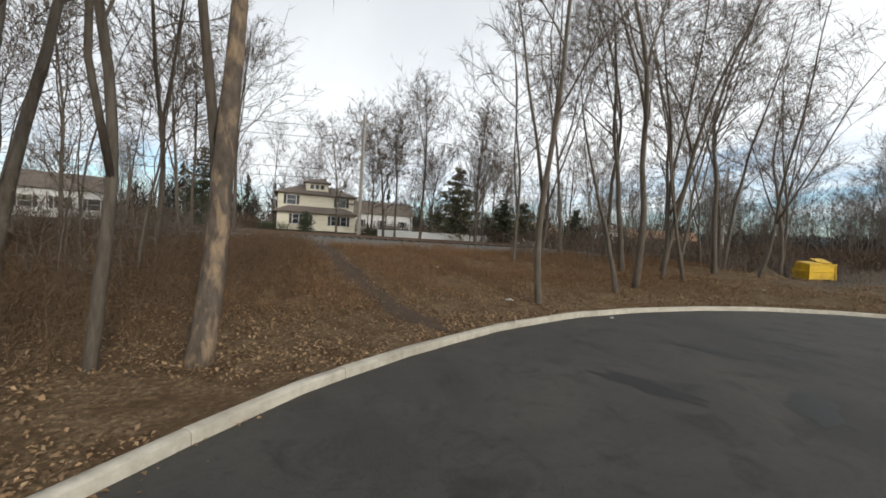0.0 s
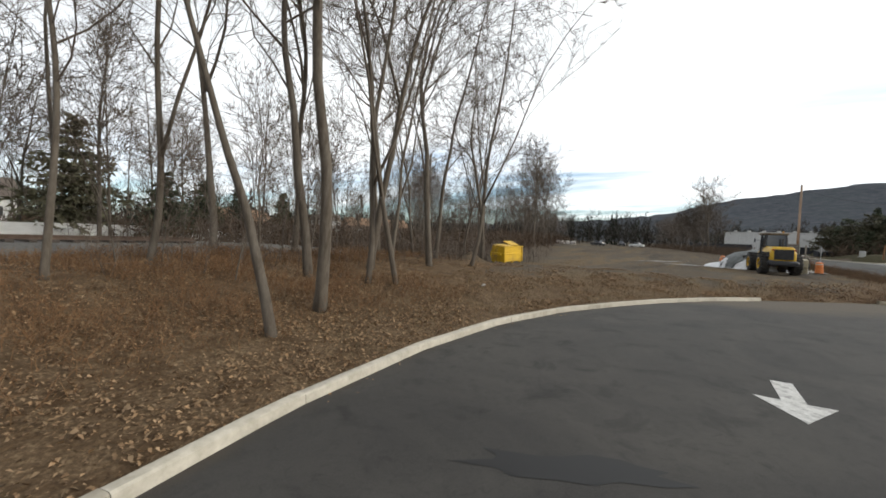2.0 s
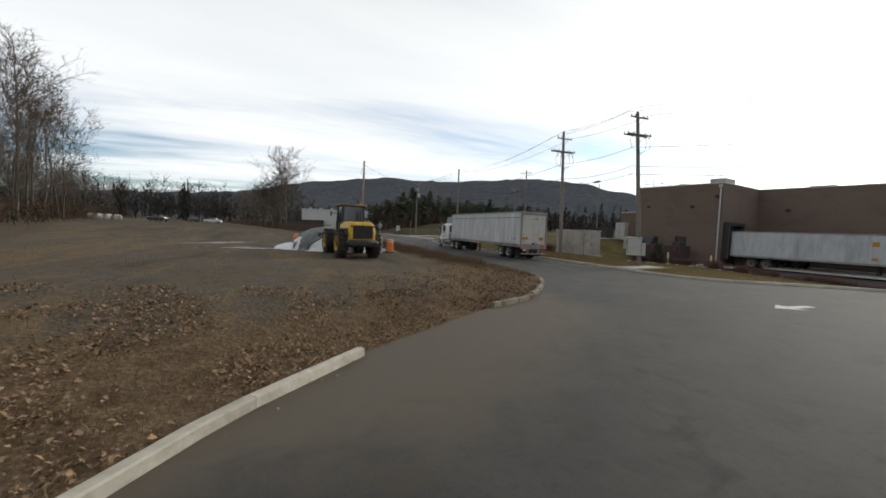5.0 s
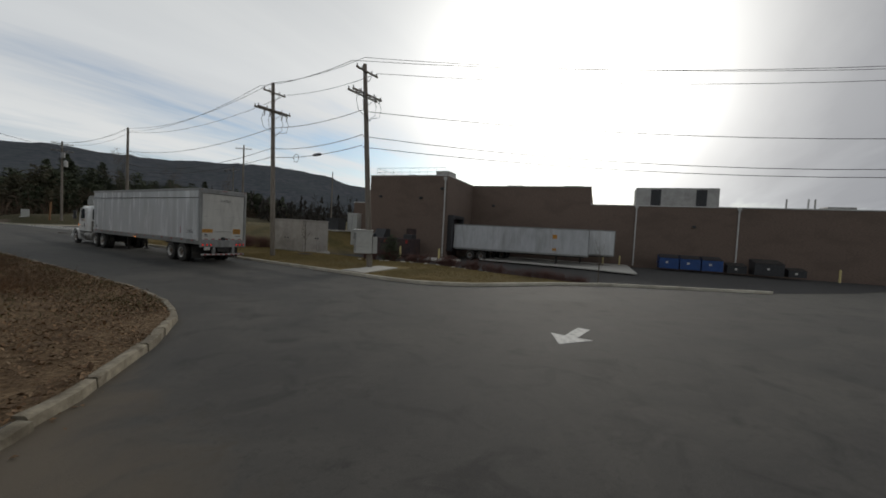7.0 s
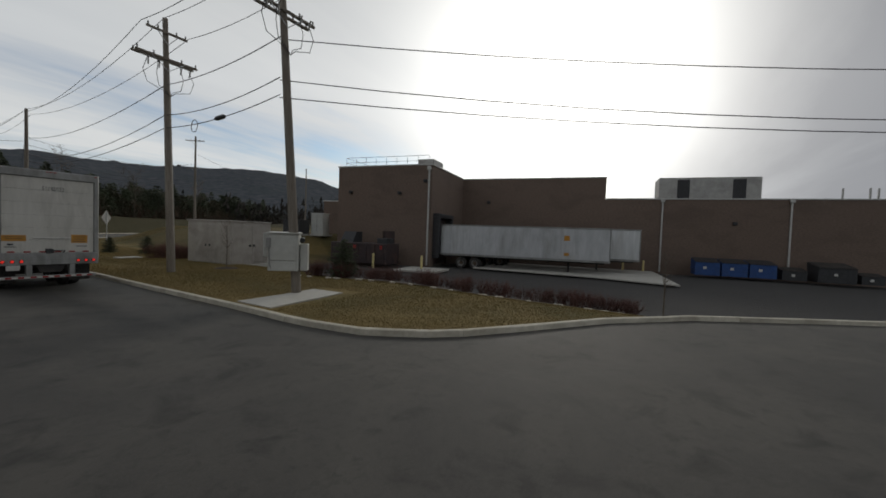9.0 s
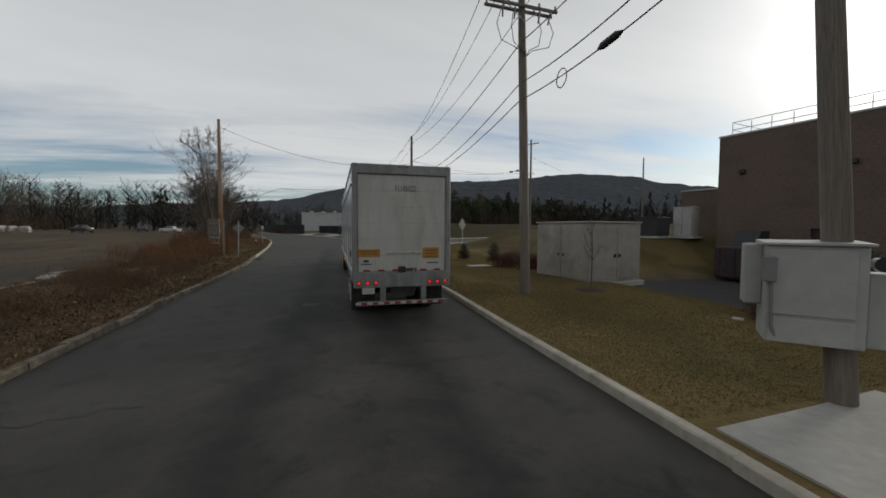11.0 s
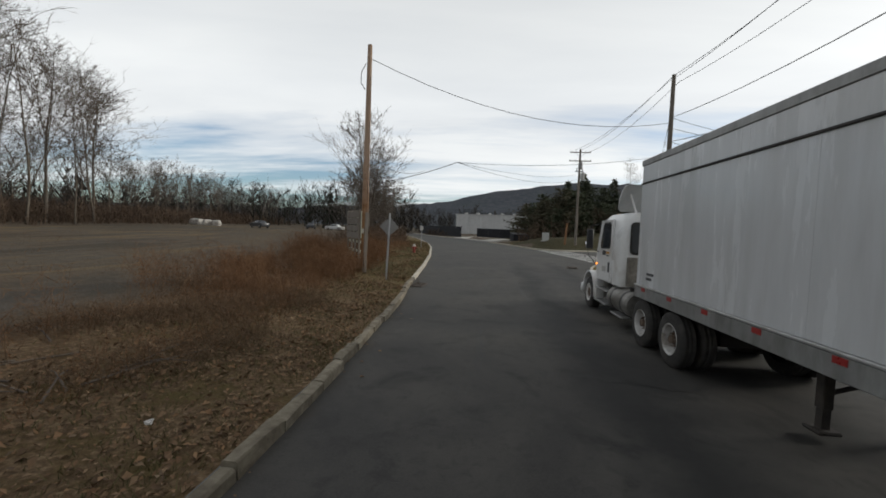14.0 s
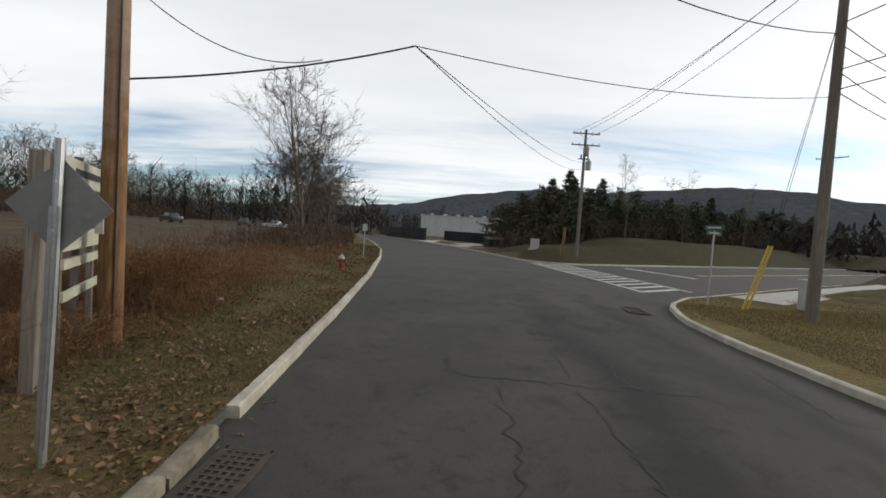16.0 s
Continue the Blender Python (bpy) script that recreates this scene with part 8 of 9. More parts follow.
# ---------------------------------------------------------------- signs, hydrant, drains and marks
def diamond_sign(x, y, z0, h, turn, lean, label, size=0.56):
    t = thing("road_sign", pose(x, y, z0, lean[0], lean[1], turn), label, "road sign", "diamond road signs")
    part("post", Geo().tube([(0, 0, -0.2), (0.01, 0, 0.9), (0, 0, h + 0.55)], 0.032, 8).box(0, -0.02, h / 2, 0.075, 0.012, h), "metal", t)
    s = size / 2 * math.sqrt(2)
    p = part("plate", Geo().prism([(-s, h), (0, h - s), (s, h), (0, h + s)], 0.035, 0.041, 1), "sign_back", t, "bare grey back of a diamond plate")
    for z in (h - 0.2, h + 0.2):
        part("bolt", Geo().cyl((0, -0.045, z), (0, 0.03, z), 0.012, 6), "metal", p)


diamond_sign(-7.85, 21.6, 0.40, 2.03, 10, (0, 1.5), "grey-backed diamond road sign on a bent steel post")
diamond_sign(13.2, 33.0, 0.45, 2.5, 42, (0, 0), "large grey-backed diamond road sign by the sidewalk", 1.1)


def corner_things():
    z = float(ground_z(5.3, 33.2))
    t = thing("street_sign", pose(5.1, 33.1, z, 0, 0, 20), "green street-name blades on a steel post", "street sign")
    part("post", Geo().cyl((0, 0, -0.2), (0, 0, 2.75), 0.03, 8), "metal", t, smooth=True)
    for zz, a in ((2.65, 0), (2.85, 90)):
        b = part("blade", Geo().box(0, 0, zz, 0.75, 0.02, 0.18, Euler((0, 0, radians(a))).to_matrix().to_4x4()), "green_sign", t, "green name blade")
        for side in (-0.013, 0.013):
            part("text_bar", Geo().box(0, side, zz, 0.5, 0.004, 0.06, Euler((0, 0, radians(a))).to_matrix().to_4x4()), "white_reflector", b)
    for i, (x, y, dx, dy) in enumerate(((5.84, 32.4, 0.42, -0.5), (6.25, 32.7, 0.28, -0.6))):
        g = thing("guy_guard", pose(x, y, float(ground_z(x, y))), "bright yellow guard tube on a pole guy", "guy guard", "yellow guy guards")
        part("tube", Geo().tube([(0, 0, -0.1), (dx * 0.9, dy * 0.9, 2.3)], 0.035, 10), "guard", g, smooth=True)
        cable((x + dx * 0.9, y + dy * 0.9, 2.7), (6.85, 30.85, 10.2), 0.0, 0.008, "taut steel guy wire to the pole", "guy_wire")
    p = thing("utility_pedestal", pose(8.7, 33.1, float(ground_z(8.7, 33.1))), "small pale utility pedestal behind the pole", "pedestal")
    part("housing", Geo().box(0, 0, 0.55, 0.42, 0.36, 1.1, bev=0.03), "cabinet", p)
    part("cap", Geo().box(0, 0, 1.12, 0.46, 0.40, 0.06, bev=0.02), "cabinet", p)
    h = thing("fire_hydrant", pose(-9.2, 35.6, float(ground_z(-9.2, 35.6))), "red fire hydrant with a white top on the verge", "hydrant")
    part("barrel", Geo().lathe([(0.15, -0.1), (0.15, 0.04), (0.10, 0.06), (0.10, 0.42), (0.13, 0.44), (0.13, 0.47)], 16), "hydrant_red", h, smooth=True)
    part("bonnet", Geo().lathe([(0.125, 0.47), (0.12, 0.55), (0.08, 0.62), (0.03, 0.64), (0.03, 0.69)], 16), "grimy", h, "white bonnet", smooth=True)
    for a, b in (((-0.10, 0, 0.38), (-0.20, 0, 0.38)), ((0.10, 0, 0.38), (0.20, 0, 0.38)), ((0, -0.10, 0.34), (0, -0.21, 0.34))):
        part("nozzle", Geo().cyl(a, b, 0.055, 10), "hydrant_red", h, smooth=True)
    for x, y, hh in ((-9.85, 43.0, 2.1),):
        s = thing("marker_post", pose(x, y, float(ground_z(x, y))), "slim post with a small pale plate on the verge", "marker post")
        part("post", Geo().cyl((0, 0, -0.1), (0, 0, hh), 0.025, 8), "metal", s)
        part("plate", Geo().box(0, -0.035, hh - 0.2, 0.3, 0.01, 0.42), "white_reflector", s)
    # painted board on posts behind the orange pole
    b = thing("notice_board", pose(-10.45, 24.8, float(ground_z(-10.45, 24.8)), 0, 0, 121), "weathered pale green board on wooden posts in the brush", "notice board")
    for x in (-1.55, -0.75, 0.05, 0.85):
        part("post", Geo().box(x, 0, 1.25, 0.09, 0.09, 2.8, bev=0.008), "pole", b)
    for z in (0.72, 1.15):
        part("stringer", Geo().box(-0.35, -0.065, z, 2.5, 0.04, 0.13), "board", b)
    panel = part("panel", Geo().box(-0.35, -0.07, 1.95, 2.6, 0.03, 1.25, bev=0.006), "board", b, "pale green painted panel")
    for z, w in ((2.40, 2.2), (2.15, 1.6), (1.90, 2.0), (1.65, 1.2)):
        part("text_bar", Geo().box(-0.35, -0.09, z, w * 0.8, 0.01, 0.10), "marks", panel)
    for z in (1.45, 1.78, 2.11, 2.44):
        part("back_board", Geo().box(-0.35, 0.06, z, 2.56, 0.03, 0.30, bev=0.006), "pole", b, "bare weathered board")
    piece("wood_post", Geo().box(0, 0, 1.15, 0.14, 0.14, 3.0, bev=0.012), "pole", "grey weathered wooden post in the brush", "post", at=pose(-9.11, 22.65, float(ground_z(-9.11, 22.65)), 0, 1, 30))

    # storm drains let into the road
    def drain(x, y, turn, sx, sy):
        d = thing("storm_drain", pose(x, y, float(road_z(x, y)), 0, 0, turn), "rusty iron storm-drain grate in the asphalt", "drain", "storm drains")
        # flat dark sheet painted for the shade down the shaft, with no depth below
        part("pit", Geo().box(0, 0, 0.004, sx, sy, 0.006), "chassis", d)
        part("frame", Geo().box(0, sy / 2, 0.012, sx + 0.08, 0.05, 0.02).box(0, -sy / 2, 0.012, sx + 0.08, 0.05, 0.02).box(sx / 2, 0, 0.012, 0.05, sy, 0.02).box(-sx / 2, 0, 0.012, 0.05, sy, 0.02), "drain_iron", d)
        for i in range(14):
            part("bar", Geo().box(-sx / 2 + sx * (i + 0.5) / 14, 0, 0.012, 0.028, sy, 0.016), "drain_iron", d)
        for i in range(6):
            part("bar", Geo().box(0, -sy / 2 + sy * (i + 0.5) / 6, 0.0115, sx, 0.028, 0.014), "drain_iron", d)
    drain(-6.5, 21.75, 86, 1.15, 0.5)
    drain(1.75, 31.6, 80, 1.2, 0.65)

    def arrow(x, y, turn, s):
        ring = [(0, 1.0), (-0.52, 0.08), (-0.16, 0.10), (-0.16, -1.02), (0.16, -1.02), (0.16, 0.10), (0.52, 0.08)]
        piece("road_arrow", Geo().prism([(a * s, b * s) for a, b in ring], 0.004, 0.008, 2), "line", "worn white arrow painted on the asphalt", "road marking", "painted arrows", at=pose(x, y, float(road_z(x, y)), 0, 0, turn))
    arrow(-1.05, -20.4, 88, 1.0)
    arrow(-17.97, -36.88, 182, 1.0)

    def stripe(x0, y0, x1, y1, w, name="road_stripe", label="worn white stripe painted on the asphalt", mat="line"):
        d = Vector((x1 - x0, y1 - y0, 0))
        n = Vector((-d.y, d.x, 0)).normalized() * w / 2
        pts, k = [], max(1, int(d.length / 3))
        v, f = [], []
        for i in range(k + 1):
            c = Vector((x0, y0, 0)) + d * i / k
            z = float(road_z(c.x, c.y)) + 0.008
            v += [(c.x + n.x, c.y + n.y, z), (c.x - n.x, c.y - n.y, z)]
        f = [(2 * i, 2 * i + 1, 2 * i + 3, 2 * i + 2) for i in range(k)]
        piece(name, Geo().add(v, f), mat, label, "road marking", "painted stripes")
    a, b = Vector((2.4, 52.4)), Vector((4.3, 36.2))
    n = Vector((2.9, 1.3))
    stripe(a.x, a.y, b.x, b.y, 0.2), stripe(a.x + n.x, a.y + n.y, b.x + n.x, b.y + n.y, 0.2)
    for i in range(15):
        p = a.lerp(b, (i + 0.5) / 15)
        stripe(p.x + 0.25, p.y - 0.2, p.x + n.x - 0.25, p.y + n.y + 0.2, 0.35)
    stripe(11.0, 53.5, 13.0, 46.5, 0.5)
    for off in (-0.12, 0.12):
        stripe(15.0, 49.6 + off, 70, 86.0 + off, 0.11, "centre_line", "double yellow centre line on the side street", "guard")
    stripe(19.5, -32.5, 24.5, -37.5, 0.25), stripe(12, -30, 20, -33.5, 0.15)
    # sidewalk behind the corner
    v, f = [], []
    for i in range(12):
        t = i / 11
        x, y = 8.2 + 52 * t, 34.9 + 34.3 * t
        z = float(ground_z(x, y)) + 0.03
        v += [(x - 0.55, y + 0.83, z), (x + 0.55, y - 0.83, z), (x - 0.55, y + 0.83, z - 0.2), (x + 0.55, y - 0.83, z - 0.2)]
    for i in range(11):
        a = 4 * i
        f += [(a, a + 1, a + 5, a + 4), (a, a + 4, a + 6, a + 2), (a + 1, a + 3, a + 7, a + 5)]
    piece("sidewalk", Geo().add(v, f), "slab", "pale concrete sidewalk along the side street", "sidewalk", kind="structure")
    piece("driveway_apron", Geo().prism([(0.8, 74.5), (-1.4, 88.0), (4.5, 92), (7, 77)], 0.50, 0.63, 2), "slab", "pale concrete driveway apron", "driveway", kind="structure")
    c = thing("utility_cabinet", pose(4.1, 58.6, float(ground_z(4.1, 58.6)) - 0.05), "small pale green utility cabinet on the grass", "cabinet")
    part("housing", Geo().box(0, 0, 0.55, 0.8, 0.6, 1.1, bev=0.04), "cabinet", c)
    part("pad", Geo().box(0, 0, 0.0, 1.1, 0.9, 0.12, bev=0.02), "slab", c)
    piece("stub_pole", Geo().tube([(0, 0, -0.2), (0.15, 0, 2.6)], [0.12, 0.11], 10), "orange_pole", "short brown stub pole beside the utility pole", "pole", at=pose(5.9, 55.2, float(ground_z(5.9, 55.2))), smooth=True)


corner_things()


def fence_and_factory():
    t = thing("screened_fence", Matrix.Identity(4), "tall fence clad in black screening along the road", "fence")
    line = [Vector((-9.3, 99)), Vector((-11.5, 103)), Vector((-16, 112.5)), Vector((-21, 126)), Vector((-26.2, 143))]
    for a, b in zip(line, line[1:]):
        n = max(2, int((b - a).length / 3))
        for i in range(n):
            p, q = a.lerp(b, i / n), a.lerp(b, (i + 1) / n)
            z = float(road_z(p.x, p.y)) + 0.1
            part("post", Geo().cyl((p.x, p.y, z - 0.2), (p.x, p.y, z + 2.75), 0.04, 8), "dark", t)
            d = (q - p).normalized()
            o = Vector((-d.y, d.x)) * 0.015
            part("screen", Geo().add([(p.x + o.x, p.y + o.y, z), (q.x + o.x, q.y + o.y, z), (q.x + o.x, q.y + o.y, z + 2.6), (p.x + o.x, p.y + o.y, z + 2.6),
                                      (p.x - o.x, p.y - o.y, z), (q.x - o.x, q.y - o.y, z), (q.x - o.x, q.y - o.y, z + 2.6), (p.x - o.x, p.y - o.y, z + 2.6)],
                                     [(0, 1, 2, 3), (7, 6, 5, 4), (3, 2, 6, 7), (0, 4, 5, 1)]), "screen", t)
    t = thing("screened_fence", Matrix.Identity(4), "tall fence clad in black screening behind the driveway", "fence")
    for i in range(6):
        x, y = -5.6 + i * 2.6, 99.0 + i * 0.2
        part("post", Geo().cyl((x, y, 0.4), (x, y, 3.2), 0.04, 8), "dark", t)
        part("screen", Geo().box(x + 1.3, y + 0.2, 1.85, 2.58, 0.03, 2.5), "screen", t)
    d = thing("dark_dumpster", pose(2.6, 80.2, 0.75, 0, 0, 20), "dark navy dumpster beside the driveway", "dumpster")
    part("body", Geo().prism([(-0.9, 0.1), (0.8, 0.1), (0.95, 1.6), (-0.9, 1.3)], -1.5, 1.5, 0), "screen", d)
    part("lid", Geo().prism([(-0.95, 1.32), (0.97, 1.63), (0.97, 1.68), (-0.95, 1.37)], -1.5, 1.5, 0), "dark", d)
    f = thing("factory_building", pose(-3, 152, 0.6, 0, 0, -14), "long low pale grey factory behind the fence", "building")
    part("wall", Geo().box(15, 15, 3.9, 54, 30, 7.8), "factory", f)
    part("roof", Geo().box(15, 15, 7.9, 54.6, 30.6, 0.3, bev=0.05), "cap", f)
    for i in range(12):
        part("pilaster", Geo().box(-11.5 + i * 4.5, -0.12, 3.9, 0.35, 0.3, 7.6), "factory", f)
    for i in range(11):
        part("roof_vent", Geo().box(-9 + i * 4.6, 3.0, 8.35, 1.0, 1.0, 0.7, bev=0.08), "cap", f)
    # parked and dumped things at the far end of the lot
    def wreck(x, y, turn, mat, label, s=1.0):
        c = thing("parked_car", pose(x, y, float(ground_z(x, y)), 0, 0, turn), label, "car", "cars at the far end of the lot")
        part("body", Geo().loft([rounded(-0.85, 0.85, -2.2, 2.2, 0.3, 0.3), rounded(-0.9, 0.9, -2.25, 2.25, 0.6, 0.3), rounded(-0.86, 0.86, -2.15, 2.15, 0.95, 0.3), rounded(-0.72, 0.72, -1.3, 1.0, 1.0, 0.3), rounded(-0.6, 0.6, -0.9, 0.55, 1.45, 0.25)]), mat, c, smooth=True)
        part("windows", Geo().loft([rounded(-0.735, 0.735, -1.2, 0.9, 1.06, 0.3), rounded(-0.635, 0.635, -0.93, 0.6, 1.38, 0.25)]), "glass", c, smooth=True)
        for xx in (-0.8, 0.8):
            for yy in (-1.35, 1.35):
                disc_wheel(c, xx, yy, 0.32, 0.32, 0.2, -1 if xx < 0 else 1, 0.03)
    wreck(-47, 78, 60, "car_dark", "dark parked car on the far gravel")
    wreck(-43, 92, 20, "car_dark", "dark parked car beside pale heaps")
    wreck(-39, 96, 80, "white", "white parked car at the end of the lot")
    r = random.Random(2)
    for i in range(4):
        x, y = -58 + i * 1.6 + r.uniform(-0.3, 0.3), 74 + r.uniform(-0.6, 0.6)
        g = Geo().loft([rounded(-0.7, 0.7, -0.6, 0.6, 0, 0.2), rounded(-0.78, 0.78, -0.66, 0.66, 0.5, 0.25), rounded(-0.6, 0.6, -0.5, 0.5, 1.0, 0.3), rounded(-0.2, 0.2, -0.2, 0.2, 1.1, 0.1)])
        piece("wrapped_bale", g, "grimy", "pale wrapped bale dumped on the gravel", "bale", "wrapped bales", at=pose(x, y, float(ground_z(x, y)), 0, 0, r.uniform(0, 90)), smooth=True)


fence_and_factory()


DRIVE = [(-11.0, 96.4), (-8.4, 89.2), (-5.8, 82.0), (-3.1, 74.6), (0.6, 75.6), (1.9, 79.0), (2.0, 88.0), (1.0, 97.5), (-6.0, 97.8)]
piece("driveway", Geo().loft([[(x, y, float(road_z(x, y)) - 0.3) for x, y in DRIVE], [(x, y, float(max(road_z(x, y) + 0.04, ground_z(x, y) + 0.03))) for x, y in DRIVE]]), "slab", "pale concrete driveway beside the black fence", "driveway", kind="structure")


# ---------------------------------------------------------------- houses beyond the track
def window_unit(parent, x, y, z, w, h, face):
    """A sash window let into a wall that looks along face."""
    ang = {"-y": 0, "+x": 90, "+y": 180, "-x": -90}[face]
    m = pose(x, y, z, 0, 0, ang)
    f = part("window", Geo().box(0, -0.02, 0, w + 0.16, 0.06, h + 0.16, m, 0.01), "white", parent)
    part("pane", Geo().box(0, -0.05, h / 4, w, 0.02, h / 2 - 0.05, m), "glass", f)
    part("pane", Geo().box(0, -0.05, -h / 4, w, 0.02, h / 2 - 0.05, m), "glass", f)
    for s in (-1, 1):
        part("shutter", Geo().box(s * (w / 2 + 0.25), -0.03, 0, 0.3, 0.05, h + 0.05, m), "dark", f)


def hip_roof(g, x0, x1, y0, y1, z0, z1, over=0.45):
    x0, x1, y0, y1 = x0 - over, x1 + over, y0 - over, y1 + over
    w = min(x1 - x0, y1 - y0) / 2 * 0.92
    g.add([(x0, y0, z0), (x1, y0, z0), (x1, y1, z0), (x0, y1, z0), (x0 + w, y0 + w, z1), (x1 - w, y0 + w, z1), (x1 - w, y1 - w, z1), (x0 + w, y1 - w, z1)],
          [(0, 1, 5, 4), (1, 2, 6, 5), (2, 3, 7, 6), (3, 0, 4, 7), (4, 5, 6, 7), (3, 2, 1, 0)])
    g.box((x0 + x1) / 2, (y0 + y1) / 2, z0 - 0.08, x1 - x0, y1 - y0, 0.16)
    return g


def old_house():
    t = thing("house", pose(-72.5, -53.4, 1.7, 0, 0, 4) @ Matrix.Diagonal((1.0, 1.1, 0.80, 1.0)), "cream two-storey house with hip roof and dormer", "house", "houses beyond the track")
    part("wall", Geo().box(0, 0, 3.0, 8.4, 8.8, 6.0), "siding", t)
    part("porch", Geo().box(5.0, 0, 1.45, 2.2, 8.8, 2.9), "siding", t, "closed cream front porch")
    part("porch_roof", hip_roof(Geo(), 3.6, 6.2, -4.4, 4.4, 2.95, 3.9), "shingle", t)
    part("roof", hip_roof(Geo(), -4.2, 4.2, -4.4, 4.4, 6.05, 8.3), "shingle", t, "brown-grey hip roof")
    d = part("dormer", Geo().box(2.6, 0, 7.2, 1.8, 2.6, 1.7), "siding", t)
    part("dormer_roof", hip_roof(Geo(), 1.7, 3.5, -1.3, 1.3, 8.1, 8.8, 0.3), "shingle", d)
    for y in (-0.6, 0.0, 0.6):
        part("pane", Geo().box(3.52, y, 7.35, 0.04, 0.42, 0.7), "glass", d)
    for y in (-2.9, 2.9):
        window_unit(t, 4.21, y, 4.9, 0.95, 1.5, "+x")
    for y in (-2.4, -1.3, 1.9, 3.0):
        window_unit(t, 6.11, y, 1.75, 0.62, 1.5, "+x")
    for x in (-2.4, 0, 2.2):
        window_unit(t, x, -4.41, 4.9, 0.9, 1.4, "-y")
        window_unit(t, x, -4.41, 1.9, 0.9, 1.4, "-y")
    part("chimney", Geo().box(-1.5, 1.0, 8.6, 0.6, 0.8, 1.8, bev=0.02), "brick", t)
    t2 = thing("house", pose(-58, -92, 1.75, 0, 0, 38), "white two-storey house with a gable roof behind trees", "house", "houses beyond the track")
    part("wall", Geo().box(0, 0, 3.0, 8, 12, 6), "white_siding", t2)
    part("roof", Geo().prism([(-4.5, 6.0), (4.5, 6.0), (0, 9.2)], -6.4, 6.4, 1), "shingle", t2)
    part("porch", Geo().box(5.0, 0, 0.4, 2.0, 10, 0.5), "white_siding", t2)
    part("porch_roof", Geo().prism([(3.9, 3.4), (6.4, 2.9), (6.4, 2.75), (3.9, 2.9)], -5.2, 5.2, 1), "shingle", t2)
    for y in (-4.8, -1.6, 1.6, 4.8):
        part("porch_post", Geo().box(6.1, y, 1.6, 0.16, 0.16, 2.4), "white", t2)
    for y in (-4, -1.3, 1.3, 4):
        window_unit(t2, 4.01, y, 4.7, 0.95, 1.5, "+x")
        window_unit(t2, 4.01, y, 1.8, 0.95, 1.5, "+x")
    for x, y, sx, sy, h, turn, mat, roof, lab in ((-68, -80, 6, 8, 3.2, 20, "white_siding", "shingle", "small white gabled outbuilding"), (-100, -40, 9, 13, 4.2, 0, "white_siding", "shingle", "white house half hidden by hedges"),
                                                  (-128, 68, 10, 24, 3.2, -25, "brick", "brown_roof", "long low house with a brown roof"),
                                                 (-150, 62, 9, 10, 5.0, -20, "white_siding", "shingle", "pale house at the wood's edge"), (-108, 2, 9, 14, 3.6, 5, "brick", "brown_roof", "low brown house behind the trees")):
        z = float(ground_z(x, y))
        h3 = thing("house", pose(x, y, z, 0, 0, turn), lab, "house", "houses beyond the track")
        part("wall", Geo().box(0, 0, h / 2, sx, sy, h), mat, h3)
        part("roof", Geo().prism([(-sx / 2 - 0.5, h), (sx / 2 + 0.5, h), (0, h + sx * 0.32)], -sy / 2 - 0.4, sy / 2 + 0.4, 1), roof, h3)
        for k in range(3):
            window_unit(h3, sx / 2 + 0.01, -sy / 3 + k * sy / 3, h * 0.55, 1.0, 1.2, "+x")
    evergreen("dome", -62.5, -54.2, 1.15, 0, group="hedge bushes", label="dark rounded bush before the cream house")
    # hedge, white fence and railing along the far side of the track
    for i in range(5):
        shrub("hedge_bush", -66.5 + i * 0.3, -57 - i * 2.0 if i < 2 else -50.5 + i * 2.3, 1.7, 2.6, 150, "needle", "dark rounded bush before the house", "hedge bushes", 70 + i)
    f = thing("board_fence", Matrix.Identity(4), "low white board fence beyond the track", "fence")
    for i in range(16):
        y = -46 + i * 2.0
        z = float(ground_z(-60, y))
        part("board", Geo().box(-60, y + 1.0, z + 0.55, 0.04, 1.96, 1.0), "white_siding", f)
        part("post", Geo().box(-60.08, y, z + 0.55, 0.1, 0.1, 1.2), "white_siding", f)


old_house()


def track():
    y0, y1 = -150.0, -18.0
    prof = [(-5.2, 0.0), (-2.2, 0.42), (2.2, 0.42), (5.2, 0.0)]
    ys = np.arange(y0, y1 + 1, 4.0)
    z = 1.24
    rings = [[(RAIL_X + a + 0.25 * math.sin(y * 0.7), y, z + b - 0.9 * float(smooth01(-34, -18, y))) for a, b in prof] for y in ys]
    v = [p for r in rings for p in r]
    f = [(i * 4 + k, i * 4 + k + 1, (i + 1) * 4 + k + 1, (i + 1) * 4 + k) for i in range(len(ys) - 1) for k in range(3)]
    piece("track_bed", Geo().add(v, f), "ballast", "grey gravel bed of a railway track", "track bed", kind="structure", smooth="all")
    for x in (-0.72, 0.72):
        prof = [(-0.07, 0), (-0.07, 0.02), (-0.015, 0.03), (-0.015, 0.11), (-0.035, 0.12), (-0.035, 0.15), (0.035, 0.15), (0.035, 0.12), (0.015, 0.11), (0.015, 0.03), (0.07, 0.02), (0.07, 0)]
        piece("rail", Geo().prism([(RAIL_X + x + a, z + 0.52 + b) for a, b in prof], y0, -36.0, 1), "steel_rail", "rusty steel rail on wooden ties", "rail", "rails of the track")
    g = Geo()
    for i in range(190):
        g.box(RAIL_X, y0 + 0.6 * i + 0.3, z + 0.44, 2.5, 0.22, 0.16)
    piece("railway_ties", g, "tie", "row of weathered wooden railway ties", "ties", kind="stuff")


track()


